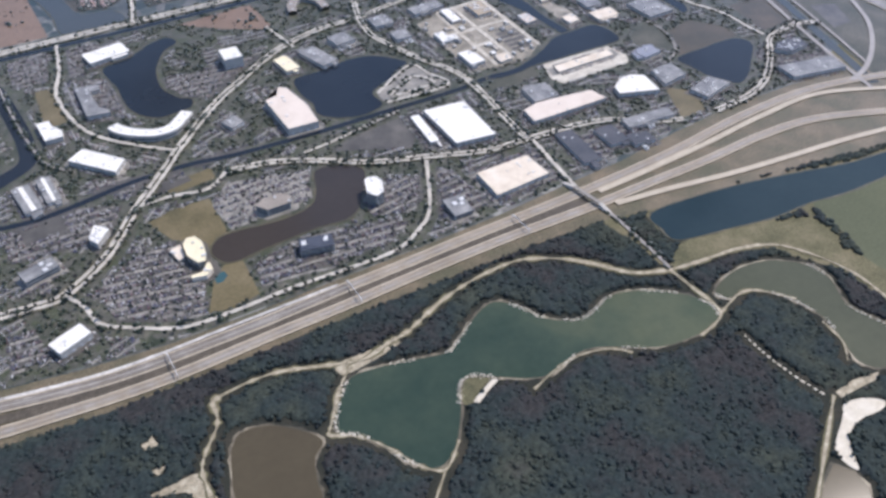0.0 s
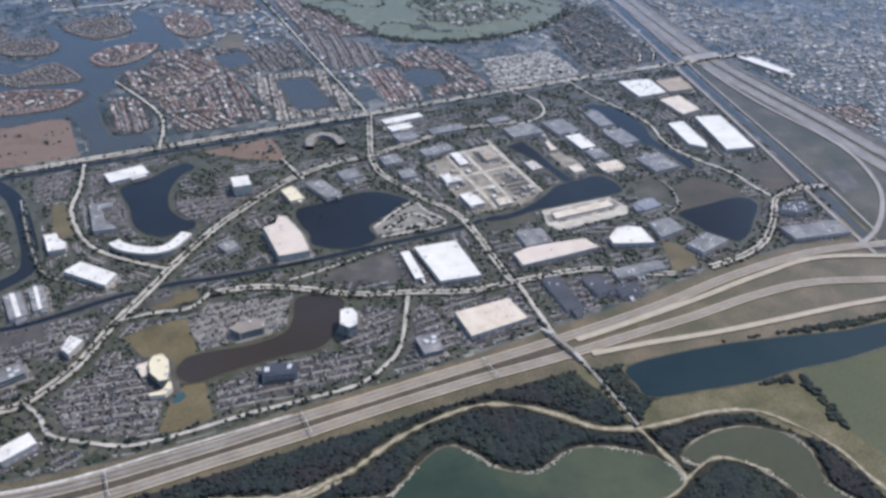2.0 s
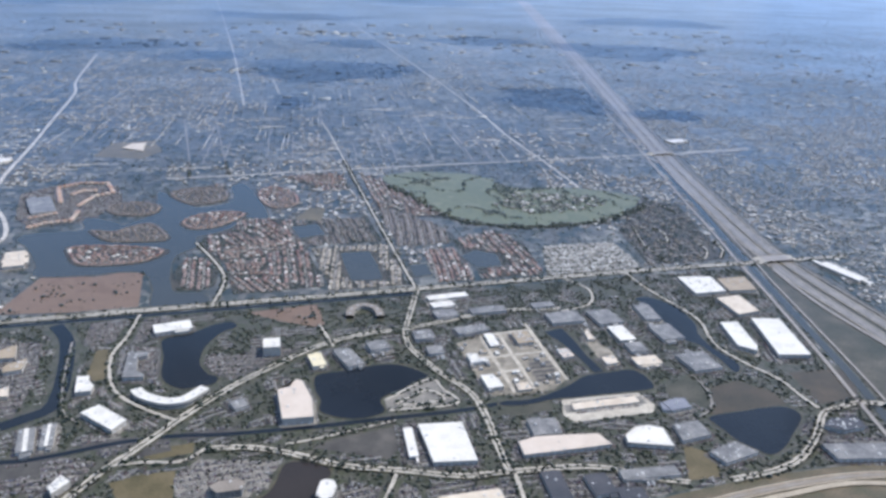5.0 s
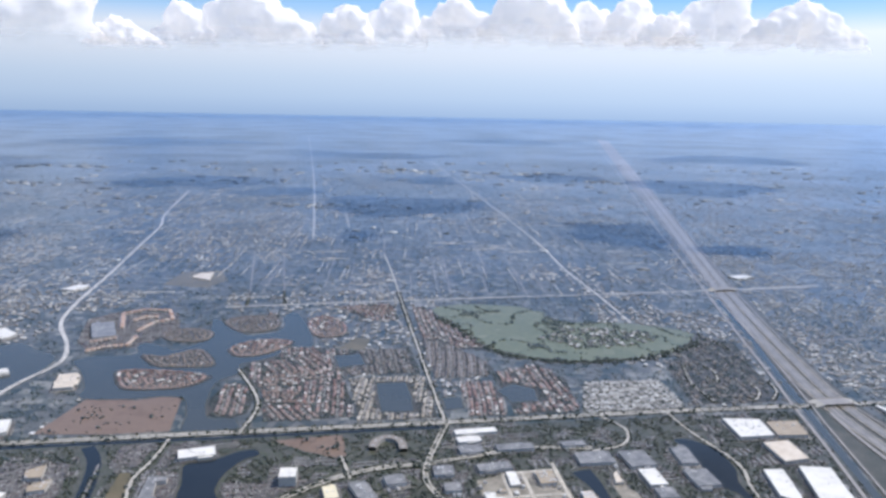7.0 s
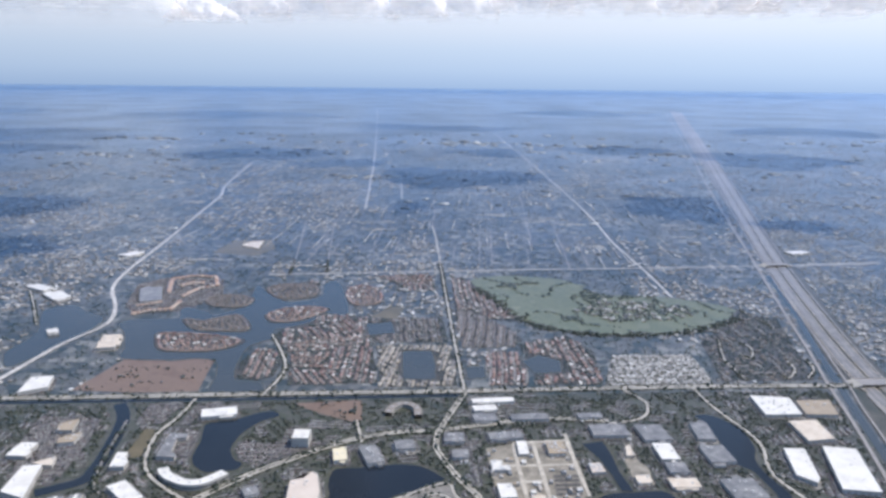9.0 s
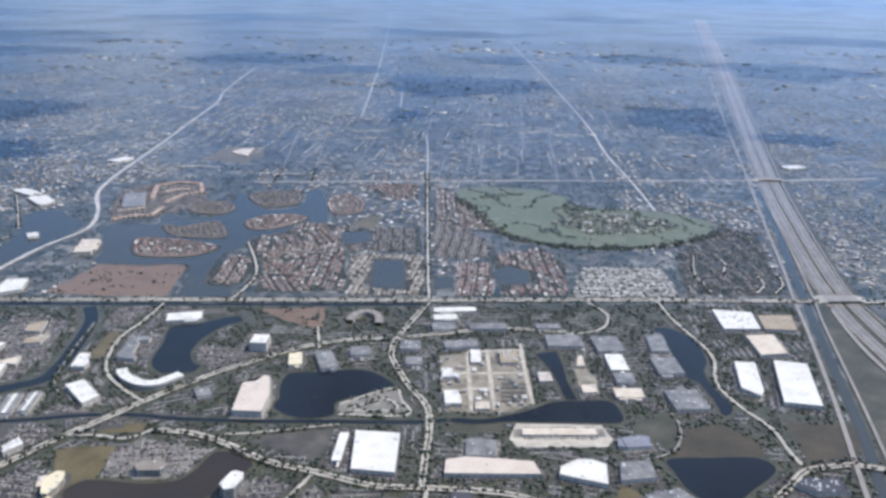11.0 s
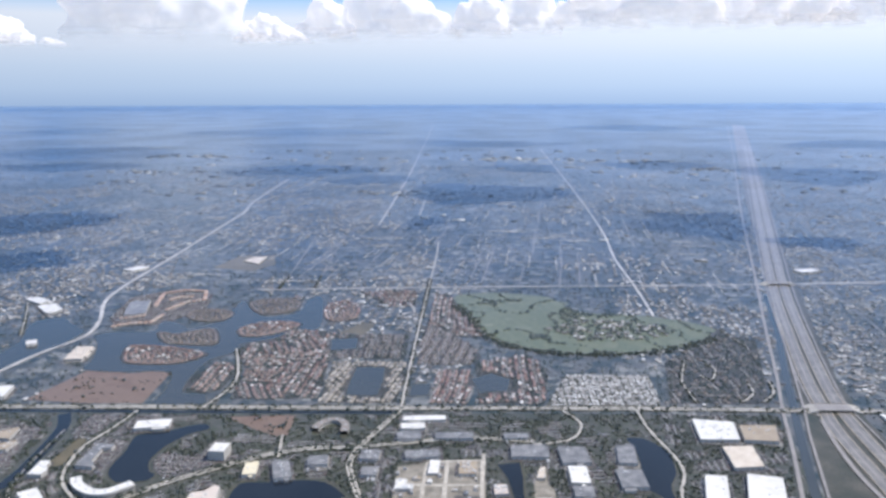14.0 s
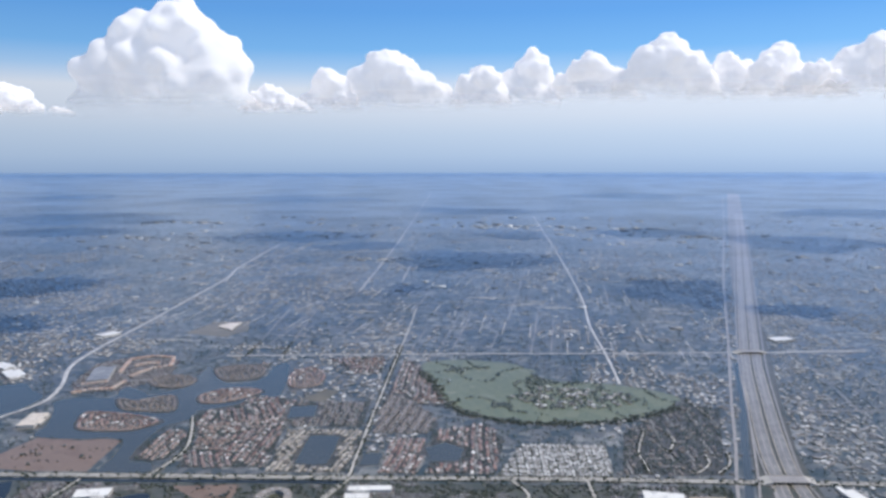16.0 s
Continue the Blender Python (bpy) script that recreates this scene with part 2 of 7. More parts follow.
M = {
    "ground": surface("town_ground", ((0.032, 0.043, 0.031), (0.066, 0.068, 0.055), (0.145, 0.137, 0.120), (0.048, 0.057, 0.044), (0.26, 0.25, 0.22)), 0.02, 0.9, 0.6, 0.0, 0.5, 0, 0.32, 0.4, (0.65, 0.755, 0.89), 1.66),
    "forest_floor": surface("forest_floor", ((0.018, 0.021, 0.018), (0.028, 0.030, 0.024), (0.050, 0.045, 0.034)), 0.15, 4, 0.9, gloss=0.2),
    "verge": surface("verge_grass", ((0.085, 0.085, 0.05), (0.13, 0.11, 0.07), (0.19, 0.15, 0.10)), 0.15, 3, 0.8, tint=AIR),
    "lawn": surface("mown_grass", ((0.085, 0.095, 0.058), (0.112, 0.12, 0.073)), 0.05, 2, 0.8, contrast=0.12, gloss=0.2),
    "drygrass": surface("dry_grass", ((0.075, 0.076, 0.042), (0.128, 0.117, 0.067), (0.185, 0.158, 0.098)), 0.2, 3, 0.8, gloss=0.2),
    "olive": surface("olive_grass", ((0.095, 0.083, 0.043), (0.14, 0.115, 0.062), (0.175, 0.142, 0.082)), 0.15, 2, 0.7, contrast=0.18, tint=AIR),
    "bare": surface("bare_soil", ((0.150, 0.098, 0.068), (0.215, 0.150, 0.108), (0.182, 0.127, 0.092)), 0.12, 1.5, 0.6, contrast=0.18, tint=AIR),
    "gravel": surface("gravel_yard", ((0.13, 0.12, 0.095), (0.27, 0.24, 0.19), (0.40, 0.36, 0.295)), 0.35, 3, 0.6, contrast=0.4, tint=AIR),
    "golf": surface("golf_grass", ((0.085, 0.105, 0.050), (0.165, 0.175, 0.092), (0.115, 0.135, 0.068), (0.23, 0.225, 0.135)), 0.12, 1.2, 0.6, contrast=0.3, tint=AIR, haze_ior=1.45),
    "sand": surface("sand", ((0.50, 0.44, 0.34), (0.66, 0.61, 0.52)), 0.6, 6, 0.8, contrast=0.15),
    "asphalt": surface("car_park_asphalt", ((0.062, 0.058, 0.053), (0.095, 0.089, 0.080), (0.142, 0.130, 0.115)), 0.25, 5, 0.7, contrast=0.25, tint=AIR),
    "concrete": surface("highway_lanes", ((0.215, 0.174, 0.124), (0.275, 0.225, 0.165), (0.335, 0.28, 0.21)), 0.15, 6, 0.7, contrast=0.2, tint=AIR),
    "road": surface("road_surface", ((0.38, 0.35, 0.30), (0.49, 0.455, 0.395), (0.58, 0.54, 0.47)), 0.35, 5, 0.65, contrast=0.25, tint=AIR),
    "shoulder": surface("shoulder", ((0.39, 0.335, 0.255), (0.49, 0.425, 0.33)), 0.4, 4, 0.7, contrast=0.2, tint=AIR),
    "median": surface("median_grass", ((0.05, 0.052, 0.032), (0.085, 0.08, 0.05), (0.12, 0.105, 0.07)), 0.4, 4, 0.8, tint=AIR),
    "track": surface("sandy_track", ((0.20, 0.17, 0.115), (0.33, 0.285, 0.205), (0.47, 0.42, 0.32)), 1.1, 5, 0.8, contrast=0.35),
    "bank": surface("lake_bank", ((0.030, 0.032, 0.024), (0.050, 0.046, 0.032), (0.12, 0.10, 0.07), (0.34, 0.295, 0.215), (0.44, 0.39, 0.30)), 0.16, 4, 0.8, contrast=0.35),
    "green": surface("green_water", ((0.024, 0.044, 0.034), (0.043, 0.064, 0.045), (0.082, 0.096, 0.060)), 0.05, 1, 0.12, gloss=0.2, contrast=0.05),
    "brown": surface("brown_water", ((0.040, 0.034, 0.032), (0.052, 0.043, 0.038)), 0.04, 1, 0.12, gloss=0.25, contrast=0.05),
    "greygreen": surface("grey_green_water", ((0.058, 0.064, 0.042), (0.080, 0.086, 0.056)), 0.06, 1, 0.12, gloss=0.2, contrast=0.05),
    "blue": surface("blue_water", ((0.011, 0.026, 0.034), (0.020, 0.038, 0.045)), 0.06, 1, 0.14, gloss=0.22, contrast=0.05),
    "dark": surface("dark_water", ((0.011, 0.016, 0.025), (0.018, 0.024, 0.034)), 0.06, 1, 0.14, gloss=0.25, contrast=0.05),
    "leaf": surface("broadleaf_crowns", ((0.015, 0.024, 0.027), (0.034, 0.033, 0.034), (0.023, 0.034, 0.035), (0.040, 0.048, 0.038), (0.056, 0.054, 0.050)), 0.07, 2.2, 0.9, spread=0.15, gloss=0.2, contrast=0.4),
    # crowns lightened, with a strong coat, to look hazed
    "leaf_far": surface("garden_crowns", ((0.024, 0.037, 0.028), (0.038, 0.053, 0.037), (0.060, 0.073, 0.052)), 0.05, 2, 0.7, spread=0.5, tint=FAR_AIR, haze_ior=1.75),
    "bark": surface("bark", ((0.06, 0.045, 0.03), (0.10, 0.08, 0.06)), 4, 20, 0.9),
    "white": surface("white_roof", ((0.66, 0.635, 0.58), (0.76, 0.735, 0.68), (0.82, 0.80, 0.75)), 0.35, 2.5, 0.6, contrast=0.08, tint=AIR),
    "cream": surface("cream_roof", ((0.56, 0.47, 0.37), (0.67, 0.58, 0.47), (0.74, 0.66, 0.56)), 0.4, 3, 0.7, contrast=0.08, tint=AIR),
    "pinkwhite": surface("pale_pink_roof", ((0.60, 0.51, 0.43), (0.70, 0.61, 0.53)), 0.3, 3, 0.7, contrast=0.07, tint=AIR),
    "yellow": surface("pale_yellow_roof", ((0.72, 0.63, 0.43), (0.80, 0.72, 0.53)), 0.4, 3, 0.7, contrast=0.08, tint=AIR),
    "tan": surface("tan_roof", ((0.34, 0.27, 0.19), (0.45, 0.37, 0.27)), 0.4, 3, 0.7, contrast=0.12, tint=AIR),
    "beige": surface("beige_roof", ((0.24, 0.21, 0.18), (0.33, 0.29, 0.25)), 0.4, 3, 0.7, contrast=0.15, tint=AIR),
    "grey": surface("grey_roof", ((0.13, 0.13, 0.135), (0.22, 0.22, 0.22), (0.34, 0.33, 0.32)), 0.45, 3, 0.6, contrast=0.25, tint=AIR),
    "bluegrey": surface("blue_grey_roof", ((0.19, 0.20, 0.24), (0.28, 0.29, 0.33)), 0.3, 3, 0.6, contrast=0.12, tint=AIR),
    "dark_roof": surface("dark_roof", ((0.06, 0.065, 0.075), (0.10, 0.10, 0.11)), 0.3, 3, 0.6, contrast=0.15, tint=AIR),
    "slate": surface("slate_blue_roof", ((0.040, 0.046, 0.064), (0.065, 0.072, 0.095)), 0.5, 3, 0.4, contrast=0.15),
    "wall": surface("rendered_wall", ((0.36, 0.34, 0.31), (0.48, 0.455, 0.41)), 0.6, 5, 0.8, contrast=0.12),
    "unit": surface("roof_machinery", ((0.5, 0.5, 0.5), (0.68, 0.68, 0.67)), 1.0, 5, 0.5, contrast=0.15),
    "glass": surface("window_glass", ((0.02, 0.03, 0.045), (0.03, 0.045, 0.06)), 0.8, 3, 0.12, contrast=0.05),
    "car": surface("car_paint", ((0.03, 0.03, 0.033), (0.09, 0.09, 0.095), (0.22, 0.22, 0.22), (0.58, 0.58, 0.57), (0.13, 0.05, 0.045), (0.06, 0.07, 0.13)), 0.1, 3, 0.4, spread=0.95, contrast=0.05),
    "red": surface("clay_tile_roofs", ((0.16, 0.08, 0.062), (0.27, 0.155, 0.122), (0.42, 0.30, 0.25), (0.14, 0.10, 0.085), (0.76, 0.73, 0.68)), 0.1, 3, 0.7, spread=0.9, contrast=0.12, tint=FAR_AIR, haze_ior=1.45),
    "orange": surface("orange_tile_roofs", ((0.42, 0.24, 0.16), (0.52, 0.35, 0.25), (0.64, 0.52, 0.42)), 0.1, 3, 0.6, spread=0.8, contrast=0.12, tint=FAR_AIR, haze_ior=1.6),
    "brown_tile": surface("brown_shingle_roofs", ((0.13, 0.10, 0.08), (0.20, 0.16, 0.13), (0.26, 0.20, 0.15)), 0.1, 3, 0.6, spread=0.8, contrast=0.12, tint=FAR_AIR, haze_ior=FAR_HAZE_IOR),
    "pale_tile": surface("pale_home_roofs", ((0.11, 0.115, 0.11), (0.26, 0.255, 0.24), (0.66, 0.65, 0.62), (0.20, 0.19, 0.17), (0.42, 0.41, 0.39)), 0.1, 3, 0.6, spread=0.9, contrast=0.1, tint=FAR_AIR, haze_ior=1.6),
    "mixed_tile": surface("suburb_roofs", ((0.11, 0.105, 0.10), (0.19, 0.17, 0.15), (0.30, 0.27, 0.24), (0.46, 0.43, 0.39), (0.80, 0.78, 0.74)), 0.02, 2, 0.6, spread=0.92, contrast=0.1, tint=FAR_AIR, haze_ior=FAR_HAZE_IOR),
    "stucco": surface("house_walls", ((0.36, 0.32, 0.27), (0.55, 0.50, 0.44)), 0.2, 4, 0.8, spread=0.6, contrast=0.1, tint=AIR),
    "brown_median": surface("highway_median", ((0.07, 0.06, 0.045), (0.12, 0.10, 0.075)), 0.4, 4, 0.8, tint=AIR),
    "aisle": surface("car_park_aisle", ((0.14, 0.135, 0.125), (0.235, 0.22, 0.195), (0.36, 0.335, 0.29)), 0.4, 4, 0.7, contrast=0.3, tint=AIR),
    "pool": surface("pool_water", ((0.028, 0.075, 0.088), (0.05, 0.11, 0.12)), 0.5, 3, 0.15, contrast=0.05),
    "park_ground": surface("park_ground", ((0.034, 0.043, 0.027), (0.064, 0.069, 0.049), (0.105, 0.10, 0.085), (0.060, 0.070, 0.039), (0.135, 0.126, 0.103)), 0.2, 3, 0.85, contrast=0.35, cells=0.25, tint=AIR),
    "forecourt": surface("pale_concrete", ((0.36, 0.32, 0.26), (0.52, 0.475, 0.40), (0.62, 0.575, 0.49)), 0.5, 4, 0.7, contrast=0.25, tint=AIR),
    "mobile": surface("mobile_home_roofs", ((0.20, 0.20, 0.195), (0.50, 0.49, 0.47), (0.78, 0.77, 0.74), (0.36, 0.35, 0.33), (0.82, 0.81, 0.78)), 0.1, 3, 0.6, spread=0.9, contrast=0.1, tint=FAR_AIR, haze_ior=1.5),
    "putting": surface("putting_green", ((0.15, 0.16, 0.08), (0.18, 0.185, 0.10)), 0.2, 2, 0.7, contrast=0.1, tint=AIR, haze_ior=1.55),
    # far roofs and crowns: strongest coats, haze painted into the gloss
    "far_tile": surface("far_suburb_roofs", ((0.10, 0.10, 0.10), (0.18, 0.17, 0.16), (0.46, 0.45, 0.43), (0.20, 0.17, 0.155), (0.68, 0.67, 0.64)), 0.01, 1, 0.6, spread=0.9, contrast=0.1, tint=(0.75, 0.835, 0.95), haze_ior=2.0),
    "far_crowns": surface("far_crowns", ((0.035, 0.044, 0.032), (0.05, 0.06, 0.04), (0.07, 0.078, 0.055)), 0.02, 1, 0.7, spread=0.5, contrast=0.2, tint=(0.76, 0.83, 0.96), haze_ior=2.2),
    "park_leaf": surface("park_crowns", ((0.020, 0.029, 0.020), (0.034, 0.044, 0.028), (0.060, 0.066, 0.042)), 0.2, 4, 0.8, spread=0.6, tint=AIR),
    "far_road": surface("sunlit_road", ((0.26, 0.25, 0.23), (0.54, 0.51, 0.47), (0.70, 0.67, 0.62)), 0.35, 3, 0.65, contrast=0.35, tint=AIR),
    "ochre": surface("ochre_water", ((0.068, 0.055, 0.035), (0.086, 0.071, 0.045)), 0.06, 1, 0.12, gloss=0.2, contrast=0.05),
    "slateblue": surface("slate_blue_water", ((0.044, 0.050, 0.053), (0.060, 0.065, 0.067)), 0.02, 1, 0.18, gloss=0.4, contrast=0.05),
    "roadside": surface("roadside_grass", ((0.050, 0.058, 0.042), (0.085, 0.083, 0.064), (0.13, 0.12, 0.096)), 0.12, 2, 0.7, contrast=0.25, tint=AIR, haze_ior=1.27),
    "tan_tile": surface("tan_tile_roofs", ((0.26, 0.22, 0.165), (0.40, 0.345, 0.27), (0.52, 0.46, 0.38), (0.20, 0.17, 0.14), (0.62, 0.57, 0.48)), 0.1, 3, 0.7, spread=0.85, contrast=0.12, tint=FAR_AIR, haze_ior=1.45),
    "interstate": surface("interstate_lanes", ((0.135, 0.13, 0.125), (0.20, 0.192, 0.185), (0.28, 0.27, 0.255)), 0.2, 5, 0.7, contrast=0.25, tint=AIR, haze_ior=1.27),
    "old_lanes": surface("old_highway_lanes", ((0.13, 0.108, 0.085), (0.17, 0.143, 0.115), (0.215, 0.185, 0.15)), 0.15, 6, 0.7, contrast=0.2, tint=AIR),
    "swamp": surface("wet_meadow", ((0.045, 0.045, 0.032), (0.075, 0.064, 0.044), (0.11, 0.086, 0.06)), 0.12, 2, 0.6, contrast=0.2, tint=AIR),
    "estate_soil": surface("estate_soil", ((0.036, 0.038, 0.027), (0.064, 0.058, 0.044), (0.11, 0.096, 0.073)), 0.15, 3, 0.8, contrast=0.3, tint=AIR),
    "street": surface("estate_street", ((0.26, 0.24, 0.22), (0.36, 0.33, 0.30)), 0.3, 4, 0.7, contrast=0.2, tint=AIR),
}

# the green lake grows shallower and yellower towards its eastern end
gt = M["green"].node_tree
g_ramp = next(n for n in gt.nodes if n.type == "VALTORGB")
g_pos, g_split, g_far, g_mix = (gt.nodes.new("ShaderNode" + n) for n in ("NewGeometry", "SeparateXYZ", "MapRange", "Math"))
g_far.inputs["From Min"].default_value, g_far.inputs["From Max"].default_value = -26.0, 8.0
g_far.inputs["To Min"].default_value, g_far.inputs["To Max"].default_value = -0.16, 0.2
g_noise = g_ramp.inputs[0].links[0].from_socket
gt.links.new(g_pos.outputs["Position"], g_split.inputs[0])
gt.links.new(g_split.outputs["X"], g_far.inputs["Value"])
gt.links.new(g_noise, g_mix.inputs[0])
gt.links.new(g_far.outputs[0], g_mix.inputs[1])
gt.links.new(g_mix.outputs[0], g_ramp.inputs[0])


# ---- building blocks ----
def mesh_object(name, verts, faces, material, parent=None, label=""):
    me = bpy.data.meshes.new(name)
    me.from_pydata(verts, [], faces)
    me.materials.append(material)
    ob = new(name, me)
    if parent is not None:
        ob.parent = parent
    if label:
        ob["label"] = label
    return ob


def part(name, bm, material, parent, label=""):
    me = bpy.data.meshes.new(name)
    bm.to_mesh(me)
    bm.free()
    me.materials.append(material)
    ob = new(name, me)
    ob.parent = parent
    if label:
        ob["label"] = label
    return ob


def box(bm, x, y, z, dx, dy, dz, turn=0.0, bevel=0.0):
    """A box with its base's middle at x, y, z."""
    m = pose(x, y, z + dz / 2, 0, 0, turn) @ Matrix.Diagonal((dx, dy, dz, 1))
    made = bmesh.ops.create_cube(bm, size=1.0, matrix=m)
    if bevel:
        edges = {e for v in made["verts"] for e in v.link_edges}
        bmesh.ops.bevel(bm, geom=list(edges), offset=bevel, segments=1, affect="EDGES")


def smooth(points, closed=False, steps=6):
    """A curve through the points of the plan."""
    p = np.array(points, float)
    n = len(p)
    if n < 3:
        return np.array([p[0] + (p[-1] - p[0]) * i / steps for i in range(steps + 1)])
    out = []
    for i in range(n if closed else n - 1):
        if closed:
            a, b, c, d = p[i - 1], p[i], p[(i + 1) % n], p[(i + 2) % n]
        else:
            a, b, c, d = p[max(i - 1, 0)], p[i], p[i + 1], p[min(i + 2, n - 1)]
        for k in range(steps):
            t = k / steps
            out.append(0.5 * (2 * b + (c - a) * t + (2 * a - 5 * b + 4 * c - d) * t * t + (3 * b - a - 3 * c + d) * t ** 3))
    if not closed:
        out.append(p[-1])
    return np.array(out)


# Which ground is taken: one cell is half a unit.
X0, Y0, CELL = -460.0, 10.0, 0.5
taken = np.zeros((2120, 2200), bool)     # rows along y, columns along x


def inside(poly, px, py):
    hit = np.zeros(px.shape, bool)
    n = len(poly)
    for i in range(n):
        (xa, ya), (xb, yb) = poly[i], poly[(i + 1) % n]
        if ya != yb:
            hit ^= ((ya > py) != (yb > py)) & (px < (xb - xa) * (py - ya) / (yb - ya) + xa)
    return hit


def cells_of(poly):
    poly = np.array(poly)
    (xa, ya), (xb, yb) = poly.min(0), poly.max(0)
    c0, c1 = int(max(0, (xa - X0) / CELL)), int(min(taken.shape[1], (xb - X0) / CELL + 1))
    r0, r1 = int(max(0, (ya - Y0) / CELL)), int(min(taken.shape[0], (yb - Y0) / CELL + 1))
    if c1 <= c0 or r1 <= r0:
        return None
    gx, gy = np.meshgrid(X0 + CELL * (np.arange(c0, c1) + 0.5), Y0 + CELL * (np.arange(r0, r1) + 0.5))
    return (slice(r0, r1), slice(c0, c1)), inside(poly, gx, gy)


def take(poly):
    got = cells_of(poly)
    if got:
        taken[got[0]] |= got[1]


def take_line(curve, width):
    r = max(1, int(round(width / 2 / CELL)))
    seg = np.linalg.norm(np.diff(curve, axis=0), axis=1)
    for (a, b), s in zip(zip(curve[:-1], curve[1:]), seg):
        if a[1] > 1080 and b[1] > 1080:
            continue
        for k in np.linspace(0, 1, int(s / CELL) + 2):
            x, y = a + (b - a) * k
            c, w = int((x - X0) / CELL), int((y - Y0) / CELL)
            taken[max(0, w - r):max(0, w + r + 1), max(0, c - r):max(0, c + r + 1)] = True


def is_free(x, y):
    c, r = ((x - X0) / CELL).astype(int), ((y - Y0) / CELL).astype(int)
    ok = (c >= 0) & (r >= 0) & (c < taken.shape[1]) & (r < taken.shape[0])
    ok[ok] = ~taken[r[ok], c[ok]]
    return ok


rise = {}


def layer(z):
    """A height of its own for each sheet, so that no two lie in one plane."""
    rise[z] = rise.get(z, 0) + 1
    return z + 0.0003 * rise[z]


def sheet(name, curve, z, material):
    bm = bmesh.new()
    f = bm.faces.new([bm.verts.new((x, y, z)) for x, y in curve])
    bm.normal_update()
    if f.normal.z < 0:
        f.normal_flip()
    bmesh.ops.triangulate(bm, faces=[f])
    me = bpy.data.meshes.new(name)
    bm.to_mesh(me)
    bm.free()
    me.materials.append(material)
    return new(name, me)


def ribbon(name, curve, width, z, material, parent=None, closed=False, offset=0.0, rough_edge=0.0, thick=0.03):
    p = np.array(curve)
    d = np.roll(p, -1, 0) - np.roll(p, 1, 0) if closed else np.gradient(p, axis=0)
    d /= np.linalg.norm(d, axis=1)[:, None] + 1e-9
    nrm = np.stack([-d[:, 1], d[:, 0]], 1)
    rng = np.random.RandomState(len(p))
    half = width / 2 * (1 + rough_edge * (rng.rand(len(p)) - 0.5) * 2)
    a, b = p + nrm * (offset + half[:, None]), p + nrm * (offset - half[:, None])
    n = len(p)
    verts = [(x, y, z) for x, y in a] + [(x, y, z) for x, y in b]
    verts += [(x, y, z - thick) for x, y in a] + [(x, y, z - thick) for x, y in b]
    faces = []
    for i in range(n if closed else n - 1):
        j = (i + 1) % n
        faces += [(i, n + i, n + j, j), (2 * n + i, i, j, 2 * n + j), (n + i, 3 * n + i, 3 * n + j, n + j)]
    return mesh_object(name, verts, faces, material, parent)


roadsides, beside, yards, shores, fields, sites, trailers = [], [], [], [], [], [], []
WATER = {"slateblue": "grey-blue lake with planted banks", "ochre": "shallow muddy ochre pond in the woods", "green": "still green lake with pale sandy banks", "brown": "murky brown pond with a bare bank",
         "greygreen": "pale grey-green lagoon among trees", "blue": "blue lake with grassy banks", "dark": "dark blue retention lake"}


def lake(kind, *points):
    c = smooth(points, True, 1 if len(points) < 9 else 6)
    take(c)
    z = layer(0.07)
    rng = random.Random(len(points))
    w = sheet("lake", c, z, M[kind])
    tagged(w, WATER[kind], "lake", kind="structure")
    wide = 0.6 if kind in ("green", "brown", "greygreen", "ochre") else 0.5
    bank = ribbon("bank", c, wide, z - 0.005, M["bank"] if wide > 0.5 and kind != "brown" else M["median"], w, True, 0.0, 0.7, 0.05)
    take_line(np.vstack([c, c[:1]]), wide)
    if kind == "green" or kind == "greygreen":
        shores.append(c)
    return w


def river(width, *points, water="dark"):
    c = smooth(points)
    take_line(c, width + 0.5)
    w = ribbon("canal", c, width, layer(0.06), M[water])
    tagged(w, "straight dark drainage canal beside the road", "canal", kind="structure")


PATCH = {"verge": "dry tan grass verge along the highway", "lawn": "wide mown green field", "drygrass": "patch of yellowish dry grass",
         "olive": "empty olive-green grass lot", "bare": "bare reddish-brown soil field", "gravel": "pale gravel works yard",
         "golf": "bright green golf course fairways", "sand": "white sand bar at the water's edge",
         "asphalt": "empty grey asphalt yard", "aisle": "pale worn asphalt yard on a lake shore", "roadside": "green-grey grass beside the interstate", "swamp": "brown wet meadow beside a lake", "beach": "bare tan sand beside the track", "forecourt": "pale concrete forecourt round a long hall", "pool": "small turquoise pool beside a tower"}


def patch(name, kind, *points):
    c = smooth(points, True, 4 if kind in ("golf", "sand", "drygrass") else 1)
    if kind in ("gravel", "forecourt"):
        yards.append(c)
    elif kind != "verge":
        take(c)
    w = sheet(name, c, layer(0.03), M["track" if kind == "beach" else kind])
    if kind == "bare":
        fields.append(c)
    tagged(w, PATCH[kind], "field", kind="structure")


def road(width, *points):
    c = smooth(points)
    take_line(c, width + 0.3)
    z = layer(0.17)
    if width < 1.75:
        w = ribbon("road", c, width * 0.45, z, M["road" if width > 1 else "street"], rough_edge=0.15)
        tagged(w, "narrow pale grey street", "road", kind="structure")
        roadsides.append((c, width * 0.8))
        return
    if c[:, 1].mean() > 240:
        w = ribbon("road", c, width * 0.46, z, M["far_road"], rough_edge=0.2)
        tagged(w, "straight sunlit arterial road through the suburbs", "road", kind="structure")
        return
    w = ribbon("road", c, width, z, M["median"], rough_edge=0.25)
    tagged(w, "divided road with two pale carriageways and a green median", "road", kind="structure")
    for s in (-1, 1):
        ribbon("carriageway", c, width * 0.25, z + 0.012, M["road"], w, offset=s * width * 0.21, rough_edge=0.3)
    roadsides.append((c, width))


